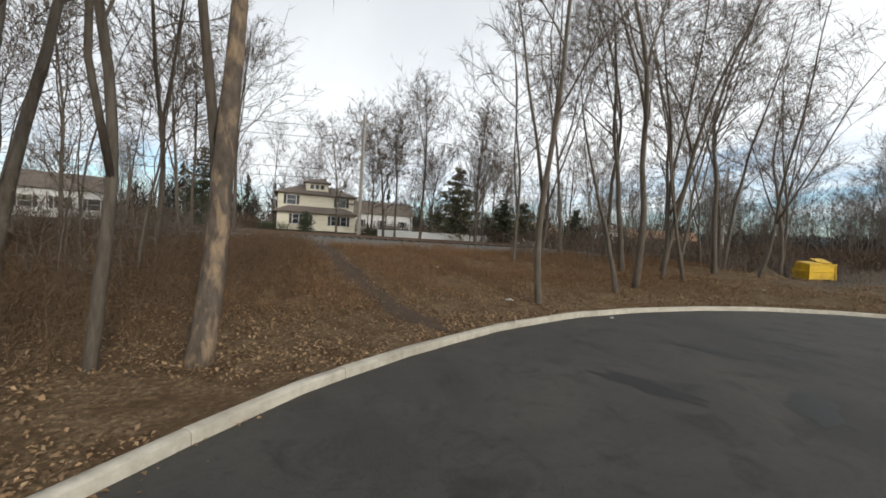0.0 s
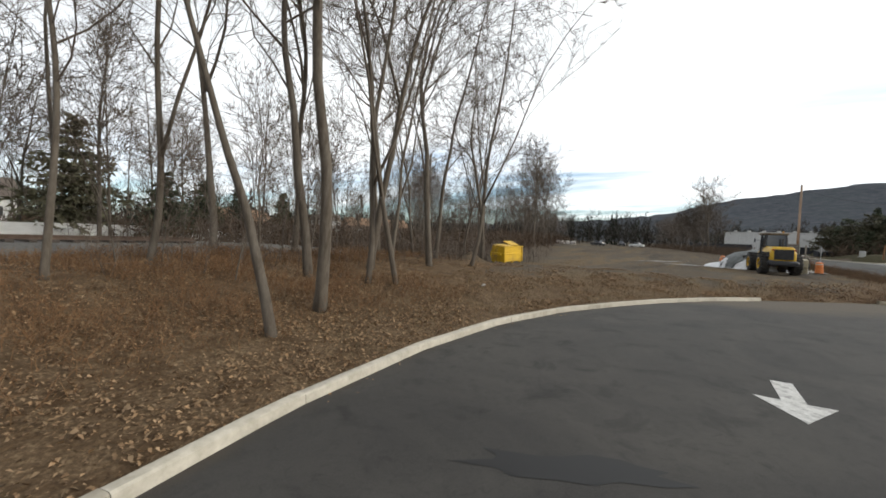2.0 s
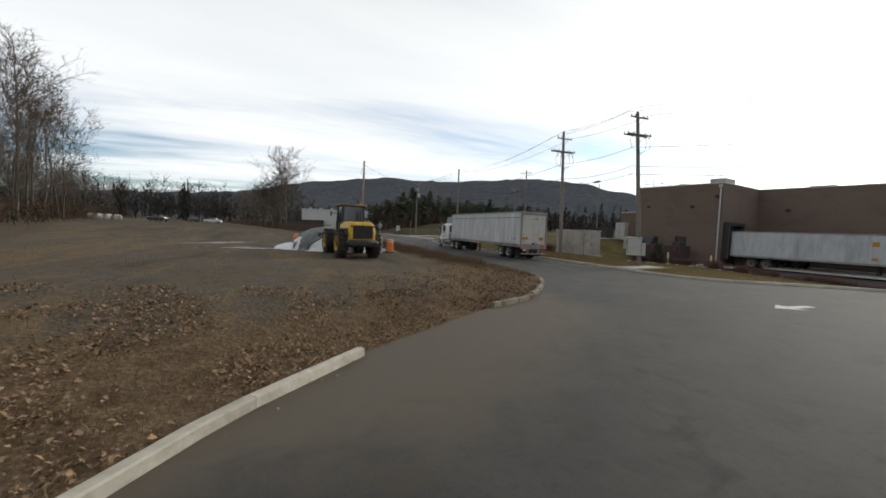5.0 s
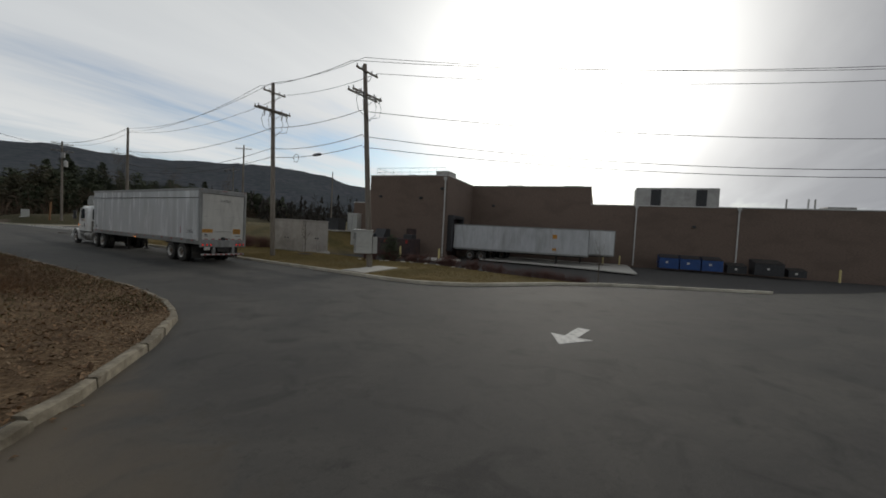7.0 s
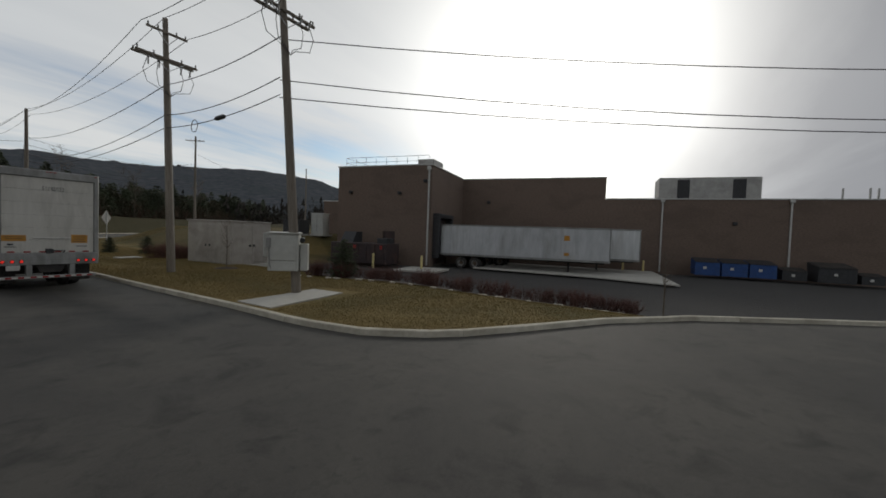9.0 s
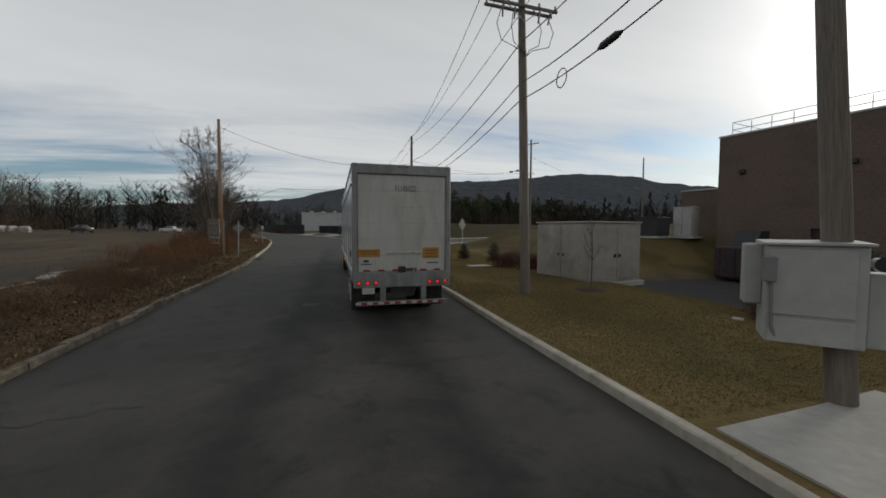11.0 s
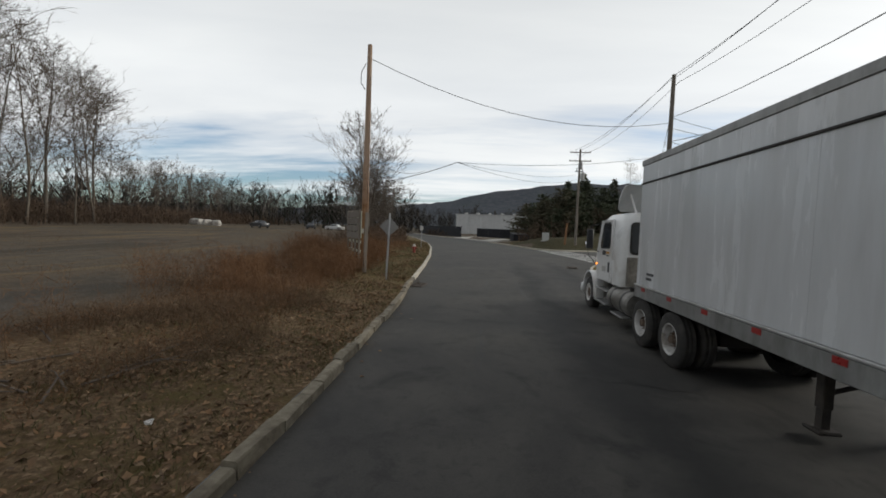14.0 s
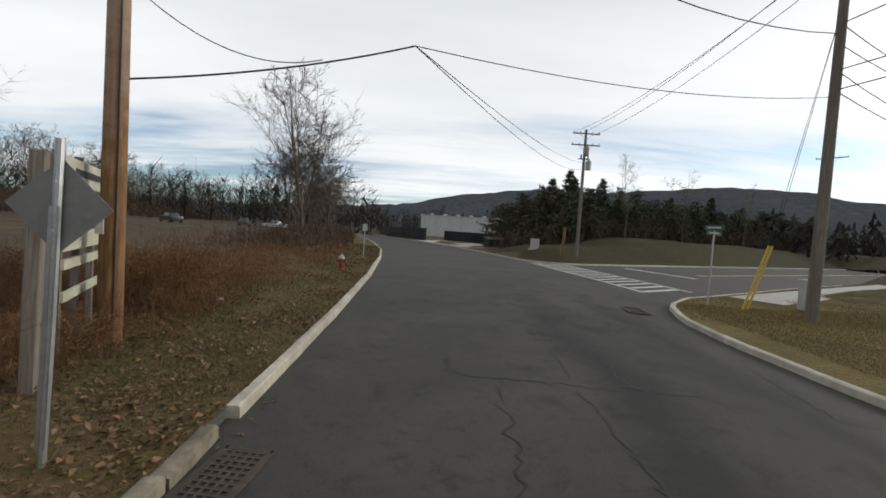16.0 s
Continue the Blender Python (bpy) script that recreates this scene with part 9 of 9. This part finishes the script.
# ---------------------------------------------------------------- loose growth: leaves, brush, grass
PATH_BANK = [(-21.0, -50.0), (-22.8, -50.9), (-25.0, -51.5), (-27.0, -51.9), (-30, -52.4), (-35.4, -53.0)]
def scatter_leaves():
    rs = np.random.RandomState(21)
    pts = []

    def add(n, x0, x1, y0, y1, test):
        p = np.stack([rs.uniform(x0, x1, n), rs.uniform(y0, y1, n)], 1)
        pts.append(p[test(p[:, 0], p[:, 1])])
    bank = lambda x, y: ~inside(ROAD, x, y) & (away(KERB_BEND, x, y) < rs.uniform(0.3, 13, x.shape)) & (away(PATH_BANK, x, y) > np.abs(rs.normal(0, 0.3, x.shape)) - 0.02) & (waves(x, y, 3.0, 9) * (1 + smooth01(-36, -30, y)) + rs.normal(0, 0.5, x.shape) > -0.2 + 0.25 * smooth01(-36, -30, y))
    add(520000, -40, -8, -66, -17, bank)
    verge = lambda x, y: ~inside(ROAD, x, y) & (x < -4) & (away(KERB_WEST, x, y) < rs.uniform(0.2, 5.5, x.shape)) & (waves(x, y, 2.2, 11) + rs.normal(0, 0.5, x.shape) > -0.45 + 0.55 * smooth01(18, 28, y))
    add(430000, -22, -4, -19, 60, verge)
    gutter = lambda x, y: inside(ROAD, x, y) & (np.minimum(away(KERB_WEST, x, y), away(KERB_BEND, x, y)) < np.abs(rs.normal(0.2, 0.22, x.shape))) & (waves(x, y, 4, 5) > 0.05)
    add(90000, -26, -4, -60, 40, gutter)
    p = np.concatenate(pts)
    n = len(p)
    on_road = inside(ROAD, p[:, 0], p[:, 1])
    z = np.where(on_road, road_z(p[:, 0], p[:, 1]), ground_z(p[:, 0], p[:, 1])) + np.where(on_road, 0.012, rs.uniform(0.01, 0.07, n))
    c = np.c_[p, z]
    a = rs.rand(n) * 6.28
    size = (0.015 + 0.030 * rs.rand(n) ** 1.6) * np.where(p[:, 1] > -40, 1.15, 1.0)
    tilt = np.where(on_road, 0.15, 0.7)[:, None]
    u = np.stack([np.cos(a), np.sin(a), rs.normal(0, 1, n) * tilt[:, 0] * 0.6], 1)
    w = np.stack([-np.sin(a), np.cos(a), rs.normal(0, 1, n) * tilt[:, 0] * 0.6], 1)
    s = size[:, None]
    lift = np.array([0, 0, 1.0]) * (size * 0.35)[:, None]
    v = np.stack([c - u * s, c - w * s * 0.6 + lift, c + u * s, c + w * s * 0.6 + lift], 1).reshape(-1, 3)
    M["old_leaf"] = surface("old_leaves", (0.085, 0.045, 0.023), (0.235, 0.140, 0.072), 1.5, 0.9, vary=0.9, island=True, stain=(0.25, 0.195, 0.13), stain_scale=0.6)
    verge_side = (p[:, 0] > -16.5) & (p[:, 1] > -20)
    quads = v.reshape(-1, 4, 3)
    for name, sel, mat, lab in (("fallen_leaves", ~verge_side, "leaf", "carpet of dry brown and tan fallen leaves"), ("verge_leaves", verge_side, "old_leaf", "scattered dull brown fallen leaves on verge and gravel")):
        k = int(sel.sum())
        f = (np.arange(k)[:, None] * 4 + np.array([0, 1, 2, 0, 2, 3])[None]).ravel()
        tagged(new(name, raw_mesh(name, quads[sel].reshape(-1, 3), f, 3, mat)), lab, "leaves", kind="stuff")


scatter_leaves()


def scatter_stems(name, n, box, test, h, r, material, label, category, seed, spread=0.35, forks=3):
    """Dry standing stems, each a bent stalk with side shoots."""
    rs = np.random.RandomState(seed)
    p = np.stack([rs.uniform(box[0], box[1], n), rs.uniform(box[2], box[3], n)], 1)
    p = p[test(p[:, 0], p[:, 1], rs)]
    n = len(p)
    base = np.c_[p, ground_z(p[:, 0], p[:, 1]) - 0.03]
    hh = rs.uniform(h[0], h[1], n) * (0.75 + 0.35 * waves(p[:, 0], p[:, 1], 5.0, seed))
    end = base + np.stack([rs.normal(0, spread, n) * hh, rs.normal(0, spread, n) * hh, hh], 1)
    bend = (base + end) / 2 + rs.normal(0, 0.07, (n, 3)) * hh[:, None]
    S, E, W = [base, bend - (end - bend) * 0.03], [bend + (bend - base) * 0.25, end], [np.full(n, r), np.full(n, r * 0.8)]
    for _ in range(forks):
        o = base + (bend - base) * rs.uniform(0.3, 1.0, (n, 1)) + (end - bend) * rs.rand(n, 1) * 0.8
        e = o + np.stack([rs.normal(0, 0.3, n), rs.normal(0, 0.3, n), rs.uniform(0.0, 0.4, n)], 1) * hh[:, None] * 0.7
        S.append(o), E.append(e), W.append(np.full(n, r * 0.7))
    v, f = blade_arrays(np.concatenate(S), np.concatenate(E), np.concatenate(W))
    tagged(new(name, raw_mesh(name, v, f, 3, material)), label, category, kind="stuff")


off_road = lambda x, y: ~inside(ROAD, x, y)
LOT = [(-17.5, -21), (-13, -17.5), (-11, -10), (-10.5, 0), (-11, 8), (-13, 16), (-17, 27), (-22, 40), (-34, 75), (-60, 110), (-48, 40), (-36, 5), (-30, -14), (-25, -24), (-22, -25)]
in_lot = lambda x, y: inside(LOT, x, y)
# thicket under the trees on the bank
BANK = lambda x, y, rs: off_road(x, y) & ~in_lot(x, y) & (np.abs(x - RAIL_X) > 4.6) & (away(PATH_BANK, x, y) > 0.55) & (away(KERB_BEND, x, y) > 1.8 + rs.exponential(1.5, x.shape)) & ~((y > -33.5 + rs.normal(0, 0.8, x.shape)) & (x > -31.8 - 0.27 * (y + 33) + rs.normal(0, 0.4, x.shape)))
scatter_stems("bank_brush", 70000, (-42, -13, -68, -52), lambda x, y, rs: BANK(x, y, rs) & (y < -54.6 - 0.12 * (x + 20) + rs.normal(0, 0.7, x.shape)),
              (0.2, 1.0), 0.006, "bank_stem", "tangle of dry brown brush on the bank", "brush", 31, 0.45, 4)
scatter_stems("low_brush", 150000, (-42, -17, -57, -10), lambda x, y, rs: BANK(x, y, rs) & (y > -55.0 - 0.12 * (x + 20) + rs.normal(0, 0.7, x.shape)) & (waves(x, y, 4.0, 23) + rs.normal(0, 0.5, x.shape) > -0.35),
              (0.15, 0.72), 0.007, "brush", "low dry reddish-brown brush on the leafy bank", "brush", 35, 0.45, 4)
scatter_stems("bank_thicket", 9000, (-40, -14, -68, -8), lambda x, y, rs: off_road(x, y) & ~in_lot(x, y) & (np.abs(x - RAIL_X) > 4.8) & (away(PATH_BANK, x, y) > 1.2) & (away(KERB_BEND, x, y) > 4.2 + rs.exponential(1.5, x.shape)) & ((y < -56.5) | ((x < -31.5) & (y > -42))),
              (1.0, 3.2), 0.011, "twig", "grey-brown thicket of bare shoots under the trees", "thicket", 36, 0.2, 6)
# brush and dry weeds beside the straight road
WEST = lambda x, y: away(KERB_WEST, x, y)
scatter_stems("verge_weeds", 115000, (-19, -6.5, -9, 48), lambda x, y, rs: off_road(x, y) & (WEST(x, y) > 1.2 + rs.exponential(0.9, x.shape)) & (WEST(x, y) < 4.2 + 1.2 * waves(x, y, 6, 8) + 3.2 * smooth01(12, 25, y)) & (x + 0.09 * y < -7.1 + 0.9 * waves(x, y, 5, 1))
              & (waves(x, y, 3.3, 6) + 0.35 * smooth01(6, 16, y) - 0.2 + rs.normal(0, 0.35, x.shape) > 0.0) & ~((x < -11.0) & (y > -3) & (y < 10)),
              (0.12, 0.55), 0.0045, "weed", "low tangle of dry russet weeds on the verge", "weeds", 32, 0.4, 4)
scatter_stems("tall_weeds", 120000, (-19, -8.4, 6, 47), lambda x, y, rs: off_road(x, y) & (WEST(x, y) > 1.9 + rs.exponential(0.6, x.shape)) & (WEST(x, y) < 5.6 + 1.8 * waves(x, y, 6, 8) + rs.normal(0, 0.4, x.shape))
              & (rs.rand(*x.shape) < 0.03 + 0.97 * smooth01(13, 20, y) * smooth01(33, 26, y)) & (waves(x, y, 2.6, 17) + rs.normal(0, 0.3, x.shape) > 0.1 - 0.35 * smooth01(16, 22, y)) & ((x + 10.0) ** 2 + (y - 24.6) ** 2 > 0.3),
              (0.45, 1.75), 0.0045, "weed", "dense stand of tall dry russet weeds", "weeds", 39, 0.2, 8)
scatter_stems("verge_brush", 34000, (-13, -6.5, -10, 17), lambda x, y, rs: off_road(x, y) & (WEST(x, y) > 1.0 + rs.exponential(0.7, x.shape)) & (WEST(x, y) < 4.9 + rs.normal(0, 0.4, x.shape)) & (waves(x, y, 3.6, 27) + rs.normal(0, 0.25, x.shape) > 0.12) & ~((x < -11.0) & (y > -3) & (y < 10)),
              (0.25, 0.85), 0.0045, "bank_stem", "tangled clumps of dead brown brush on the verge", "brush", 45, 0.4, 7)
# undergrowth below the far rows of trees
scatter_stems("far_undergrowth", 42000, (-98, -36, -30, 140), lambda x, y, rs: off_road(x, y) & ~in_lot(x, y) & (np.abs(x - (-47 - 28 * np.clip((y + 2) / 128, -0.3, 1)) + 4) < 9 + rs.normal(0, 2, x.shape)) & (np.abs(x - RAIL_X) > 5.4 * (y < -16)),
              (1.2, 4.2), 0.05, "undergrowth", "brown undergrowth below the far trees", "undergrowth", 33, 0.25, 5)
scatter_stems("house_undergrowth", 15000, (-110, -47, -120, 0), lambda x, y, rs: (x < -76) | ((x < -48) & (y > -34)) | ((y < -70) & (x < -62)), (0.8, 3.6), 0.05, "undergrowth", "brown undergrowth and hedges between the houses", "undergrowth", 37, 0.25, 5)
scatter_stems("road_end_brush", 16000, (-40, -12, 40, 120), lambda x, y, rs: off_road(x, y) & (away(KERB_WEST, x, y) > 2.5) & (away(KERB_WEST, x, y) < 10),
              (0.6, 2.4), 0.022, "undergrowth", "brown brush beside the bending road", "brush", 34, 0.25, 5)
scatter_stems("evergreen_undergrowth", 9000, (2, 98, 68, 140), lambda x, y, rs: (np.abs(y - (74 + 0.58 * (x - 2))) < 6) & off_road(x, y), (1.4, 5.0), 0.07, "undergrowth", "brown undergrowth among the evergreens", "undergrowth", 44, 0.25, 5)
scatter_stems("lot_weeds", 26000, (-40, -12, -24, 80), lambda x, y, rs: in_lot(x, y) & (waves(x, y, 9, 12) + rs.normal(0, 0.5, x.shape) > 0.55), (0.05, 0.22), 0.010, "brush", "scattered short dead weeds on the gravel", "weeds", 38, 0.4, 2)


def scatter_grass(name, n, box, test, h, label, seed, material="blade", wide=(0.006, 0.014)):
    rs = np.random.RandomState(seed)
    p = np.stack([rs.uniform(box[0], box[1], n), rs.uniform(box[2], box[3], n)], 1)
    p = p[test(p[:, 0], p[:, 1], rs)]
    n = len(p)
    c = np.c_[p, ground_z(p[:, 0], p[:, 1])]
    a = rs.rand(n) * 6.28
    w = np.stack([np.cos(a), np.sin(a), np.zeros(n)], 1) * rs.uniform(*wide, n)[:, None]
    hh = rs.uniform(h[0], h[1], n)
    top = c + np.stack([rs.normal(0, 0.45, n) * hh, rs.normal(0, 0.45, n) * hh, hh], 1)
    v = np.stack([c - w, c + w, top], 1).reshape(-1, 3)
    tagged(new(name, raw_mesh(name, v, np.arange(3 * n), 3, material)), label, "grass", kind="stuff")


scatter_grass("lawn_grass", 330000, (3.5, 12, -27, 33), lambda x, y, rs: off_road(x, y) & (x < 11.5 + rs.normal(0, 0.6, x.shape)) & ~((x < 7.2) & (y > -8.9) & (y < -6.8)) & ((x - 8.5) ** 2 + (y - 2.2) ** 2 > 0.4), (0.018, 0.042), "short dormant tan and green lawn", 41)
scatter_grass("verge_grass", 240000, (-14, -5.8, -12, 60), lambda x, y, rs: off_road(x, y) & (away(KERB_WEST, x, y) < rs.uniform(0.3, 4.5, x.shape)) & (waves(x, y, 2.6, 4) + rs.normal(0, 0.5, x.shape) > -0.3), (0.03, 0.13), "rough winter grass on the verge", 42, "rank_blade", (0.003, 0.007))
scatter_grass("bend_grass", 80000, (-30, -14, -42, -18), lambda x, y, rs: off_road(x, y) & (away(KERB_BEND, x, y) < rs.uniform(0.4, 7.5, x.shape)) & (waves(x, y, 2.8, 14) + 0.9 * smooth01(-40, -32, y) + rs.normal(0, 0.4, x.shape) > 0.35), (0.04, 0.15), "dry tan grass between kerb and gravel", 46, "dry_blade", (0.003, 0.007))
scatter_grass("corner_grass", 110000, (2, 22, 30, 46), lambda x, y, rs: off_road(x, y) & (away(KERB_EAST, x, y) < 12), (0.018, 0.042), "short dormant grass on the street corner", 43)


# litter and odd bits
def odd_bits():
    r = random.Random(6)
    for x, y, s in ((-24.6, -46.7, 0.16), (-16.2, 1.0, 0.12), (-8.1, 3.2, 0.05), (-7.4, 9.5, 0.05), (-26.8, -31.0, 0.10), (-22.1, -44.6, 0.07), (-9.8, 27.5, 0.10), (-8.9, 6.6, 0.07), (-21.9, -47.9, 0.06), (-29, -48, 0.12), (-35.5, -9.6, 0.12), (-36.5, -6.5, 0.16), (-27.3, -14.9, 0.07)):
        v = [(r.uniform(-s, s), r.uniform(-s, s), r.uniform(0, s * 0.7)) for _ in range(12)]
        bm = bmesh.new()
        for p in v:
            bm.verts.new(p)
        bmesh.ops.convex_hull(bm, input=bm.verts)
        me = bpy.data.meshes.new("paper_scrap")
        bm.to_mesh(me)
        bm.free()
        ob = part("paper_scrap", me, "white_reflector", None, at=pose(x, y, float(ground_z(x, y)) + 0.02))
        tagged(ob, "crumpled white paper scrap among the leaves", "litter", "paper scraps")
    # a dark worn footpath down the bank, and old oil stains on the asphalt
    M["path_soil"] = surface("path_soil", (0.032, 0.020, 0.012), (0.080, 0.050, 0.029), 9, 0.95, bump=0.03, bump_scale=20, stain=(0.10, 0.066, 0.036), stain_scale=2.5)
    rr, v = random.Random(12), []
    cells = 44
    for k in range(cells + 1):
        u = k / cells * (len(PATH_BANK) - 1)
        i = min(int(u), len(PATH_BANK) - 2)
        a, b = Vector(PATH_BANK[i]), Vector(PATH_BANK[i + 1])
        p, d = a.lerp(b, u - i), (b - a).normalized()
        for side in (-0.5, -0.25, 0.0, 0.25, 0.5):
            w = side * (0.86 + rr.uniform(-0.30, 0.28)) * min(1.0, 0.25 + k / 8, 0.25 + (cells - k) / 6)
            q = p + Vector((-d.y, d.x)) * w
            v.append((q.x, q.y, float(ground_z(q.x, q.y)) + 0.035 - 0.1 * side * side))
    piece("footpath", Geo().add(v, [(5 * k + j, 5 * k + j + 1, 5 * k + j + 6, 5 * k + j + 5) for k in range(cells) for j in range(4)]), "path_soil", "dark trodden footpath of bare soil up the bank", "footpath", kind="structure", smooth="all")
    # tar patches
    def patch(name, ring, mat, label, lift):
        v = [(x, y, float(road_z(x, y)) + lift) for x, y in ring]
        piece(name, Geo().add(v, [tuple(range(len(v)))]), mat, label, "road patch", "asphalt patches")
    M["fresh_tar"] = surface("fresh_tar", (0.028, 0.027, 0.027), (0.048, 0.047, 0.046), 30, 0.8, bump=0.004, bump_scale=60)
    M["oil"] = surface("oil_stain", (0.011, 0.0105, 0.0105), (0.022, 0.021, 0.020), 8, 0.6)
    for cx, cy, sx, sy, seed in ((-17.9, -47.6, 0.9, 0.35, 1), (-19.4, -44.0, 0.7, 0.25, 2), (-20.3, -41.0, 1.1, 0.3, 3), (-16.6, -45.4, 0.35, 0.9, 4), (-18.7, -42.4, 0.5, 0.2, 5)):
        rr, ring = random.Random(seed), []
        for k in range(18):
            a, q = k * 2 * math.pi / 18, rr.uniform(0.55, 1.15)
            ring.append((cx + (sx * math.cos(a) - 0.4 * sy * math.sin(a)) * q, cy + (sy * math.sin(a) + 0.5 * sx * math.cos(a)) * q))
        patch("oil_stain", ring, "oil", "dark oil stain on the asphalt", 0.005)

    def crack(pts, w, seed):
        rr = random.Random(seed)
        v, f = [], []
        for i, (x, y) in enumerate(pts):
            ww = w * rr.uniform(0.5, 1.3)
            x2, y2 = pts[min(i + 1, len(pts) - 1)]
            x1, y1 = pts[max(i - 1, 0)]
            d = Vector((x2 - x1, y2 - y1)).normalized()
            z = float(road_z(x, y)) + 0.0065
            v += [(x - d.y * ww, y + d.x * ww, z), (x + d.y * ww, y - d.x * ww, z)]
        f = [(2 * i, 2 * i + 1, 2 * i + 3, 2 * i + 2) for i in range(len(pts) - 1)]
        piece("road_crack", Geo().add(v, f), "oil", "dark tarry crack in the asphalt", "crack", "cracks in the road")
    # jagged cracks, mostly along and across the lane
    for seed in range(26):
        rr = random.Random(100 + seed)
        x, y = rr.uniform(-5, 2.4), rr.uniform(-14, 44)
        a0 = rr.choice([0.05, 1.5, 1.62, 3.1]) + rr.uniform(-0.25, 0.25)
        pts = [(x, y)]
        for _ in range(rr.randint(10, 34)):
            a = a0 + rr.gauss(0, 0.6)
            x, y = x + math.cos(a) * 0.11, y + math.sin(a) * 0.11
            if inside(ROAD, [x], [y])[0]:
                pts.append((x, y))
        if len(pts) > 3:
            crack(pts, rr.uniform(0.005, 0.016), seed)
    # the ragged edge of an old patch across the lane
    rr = random.Random(77)
    for x0, y0, x1, y1 in ((-4.4, 24.75, -0.4, 24.6), (-4.4, 24.8, -4.5, 26.0), (1.2, 24.1, 1.5, 26.2), (-2.4, 24.4, -2.3, 19.6)):
        n = 44
        crack([(x0 + (x1 - x0) * k / n + rr.gauss(0, 0.05), y0 + (y1 - y0) * k / n + rr.gauss(0, 0.06)) for k in range(n + 1)], 0.016, 60 + n)
    # the seam along the middle of the lane
    crack([(-2.4 + 0.012 * i + 0.02 * math.sin(i), 25 + i * 0.6) for i in range(40)], 0.011, 50)
    # round cut in the lane about a manhole
    cover = thing("manhole", pose(-1.5, 2.6, float(road_z(-1.5, 2.6))), "dark iron manhole cover in a round asphalt cut", "manhole")
    part("cover", Geo().lathe([(0.30, 0.003), (0.30, 0.009), (0.02, 0.010)], 24), "chassis", cover)
    part("cut", Geo().lathe([(0.70, 0.0035), (0.70, 0.0065), (0.655, 0.0065), (0.655, 0.0035)], 32, caps=False), "oil", cover, "dark tarry ring")
    # broken boards and stones behind the salt wall's end
    for i in range(16):
        x, y = -11.9 + r.uniform(-0.7, 0.6), 5.0 + r.uniform(-0.4, 0.7)
        z = float(ground_z(x, y))
        if i % 2:
            piece("broken_board", Geo().box(0, 0, 0, r.uniform(0.3, 0.8), 0.10, 0.03, bev=0.005), "board", "splintered tan board on the rubble", "board", "rubble beside the salt store", at=pose(x, y, z + 0.02 + r.uniform(0, 0.10), r.uniform(-12, 12), r.uniform(-12, 12), r.uniform(0, 180)))
        else:
            piece("rubble_stone", Geo().box(0, 0, 0.05, r.uniform(0.15, 0.4), r.uniform(0.12, 0.3), r.uniform(0.10, 0.22), bev=0.04), "old_concrete", "broken lump of concrete on the gravel", "stone", "rubble beside the salt store", at=pose(x, y, z, r.uniform(-8, 8), r.uniform(-8, 8), r.uniform(0, 180)))
    t = thing("fallen_branches", Matrix.Identity(4), "pile of thin fallen branches in the weeds", "branches")
    for i in range(26):
        x, y = -9.6 + r.uniform(-1.2, 1.0), 9.4 + r.uniform(-1.6, 1.6)
        a, l = r.uniform(0, 6.28), r.uniform(0.8, 2.0)
        z = float(ground_z(x, y))
        part("branch", Geo().tube([(x, y, z + 0.03), (x + math.cos(a) * l * 0.5, y + math.sin(a) * l * 0.5, z + r.uniform(0.05, 0.14)), (x + math.cos(a) * l, y + math.sin(a) * l, z + 0.05)], [0.016, 0.012, 0.005], 5), "twig", t)


odd_bits()
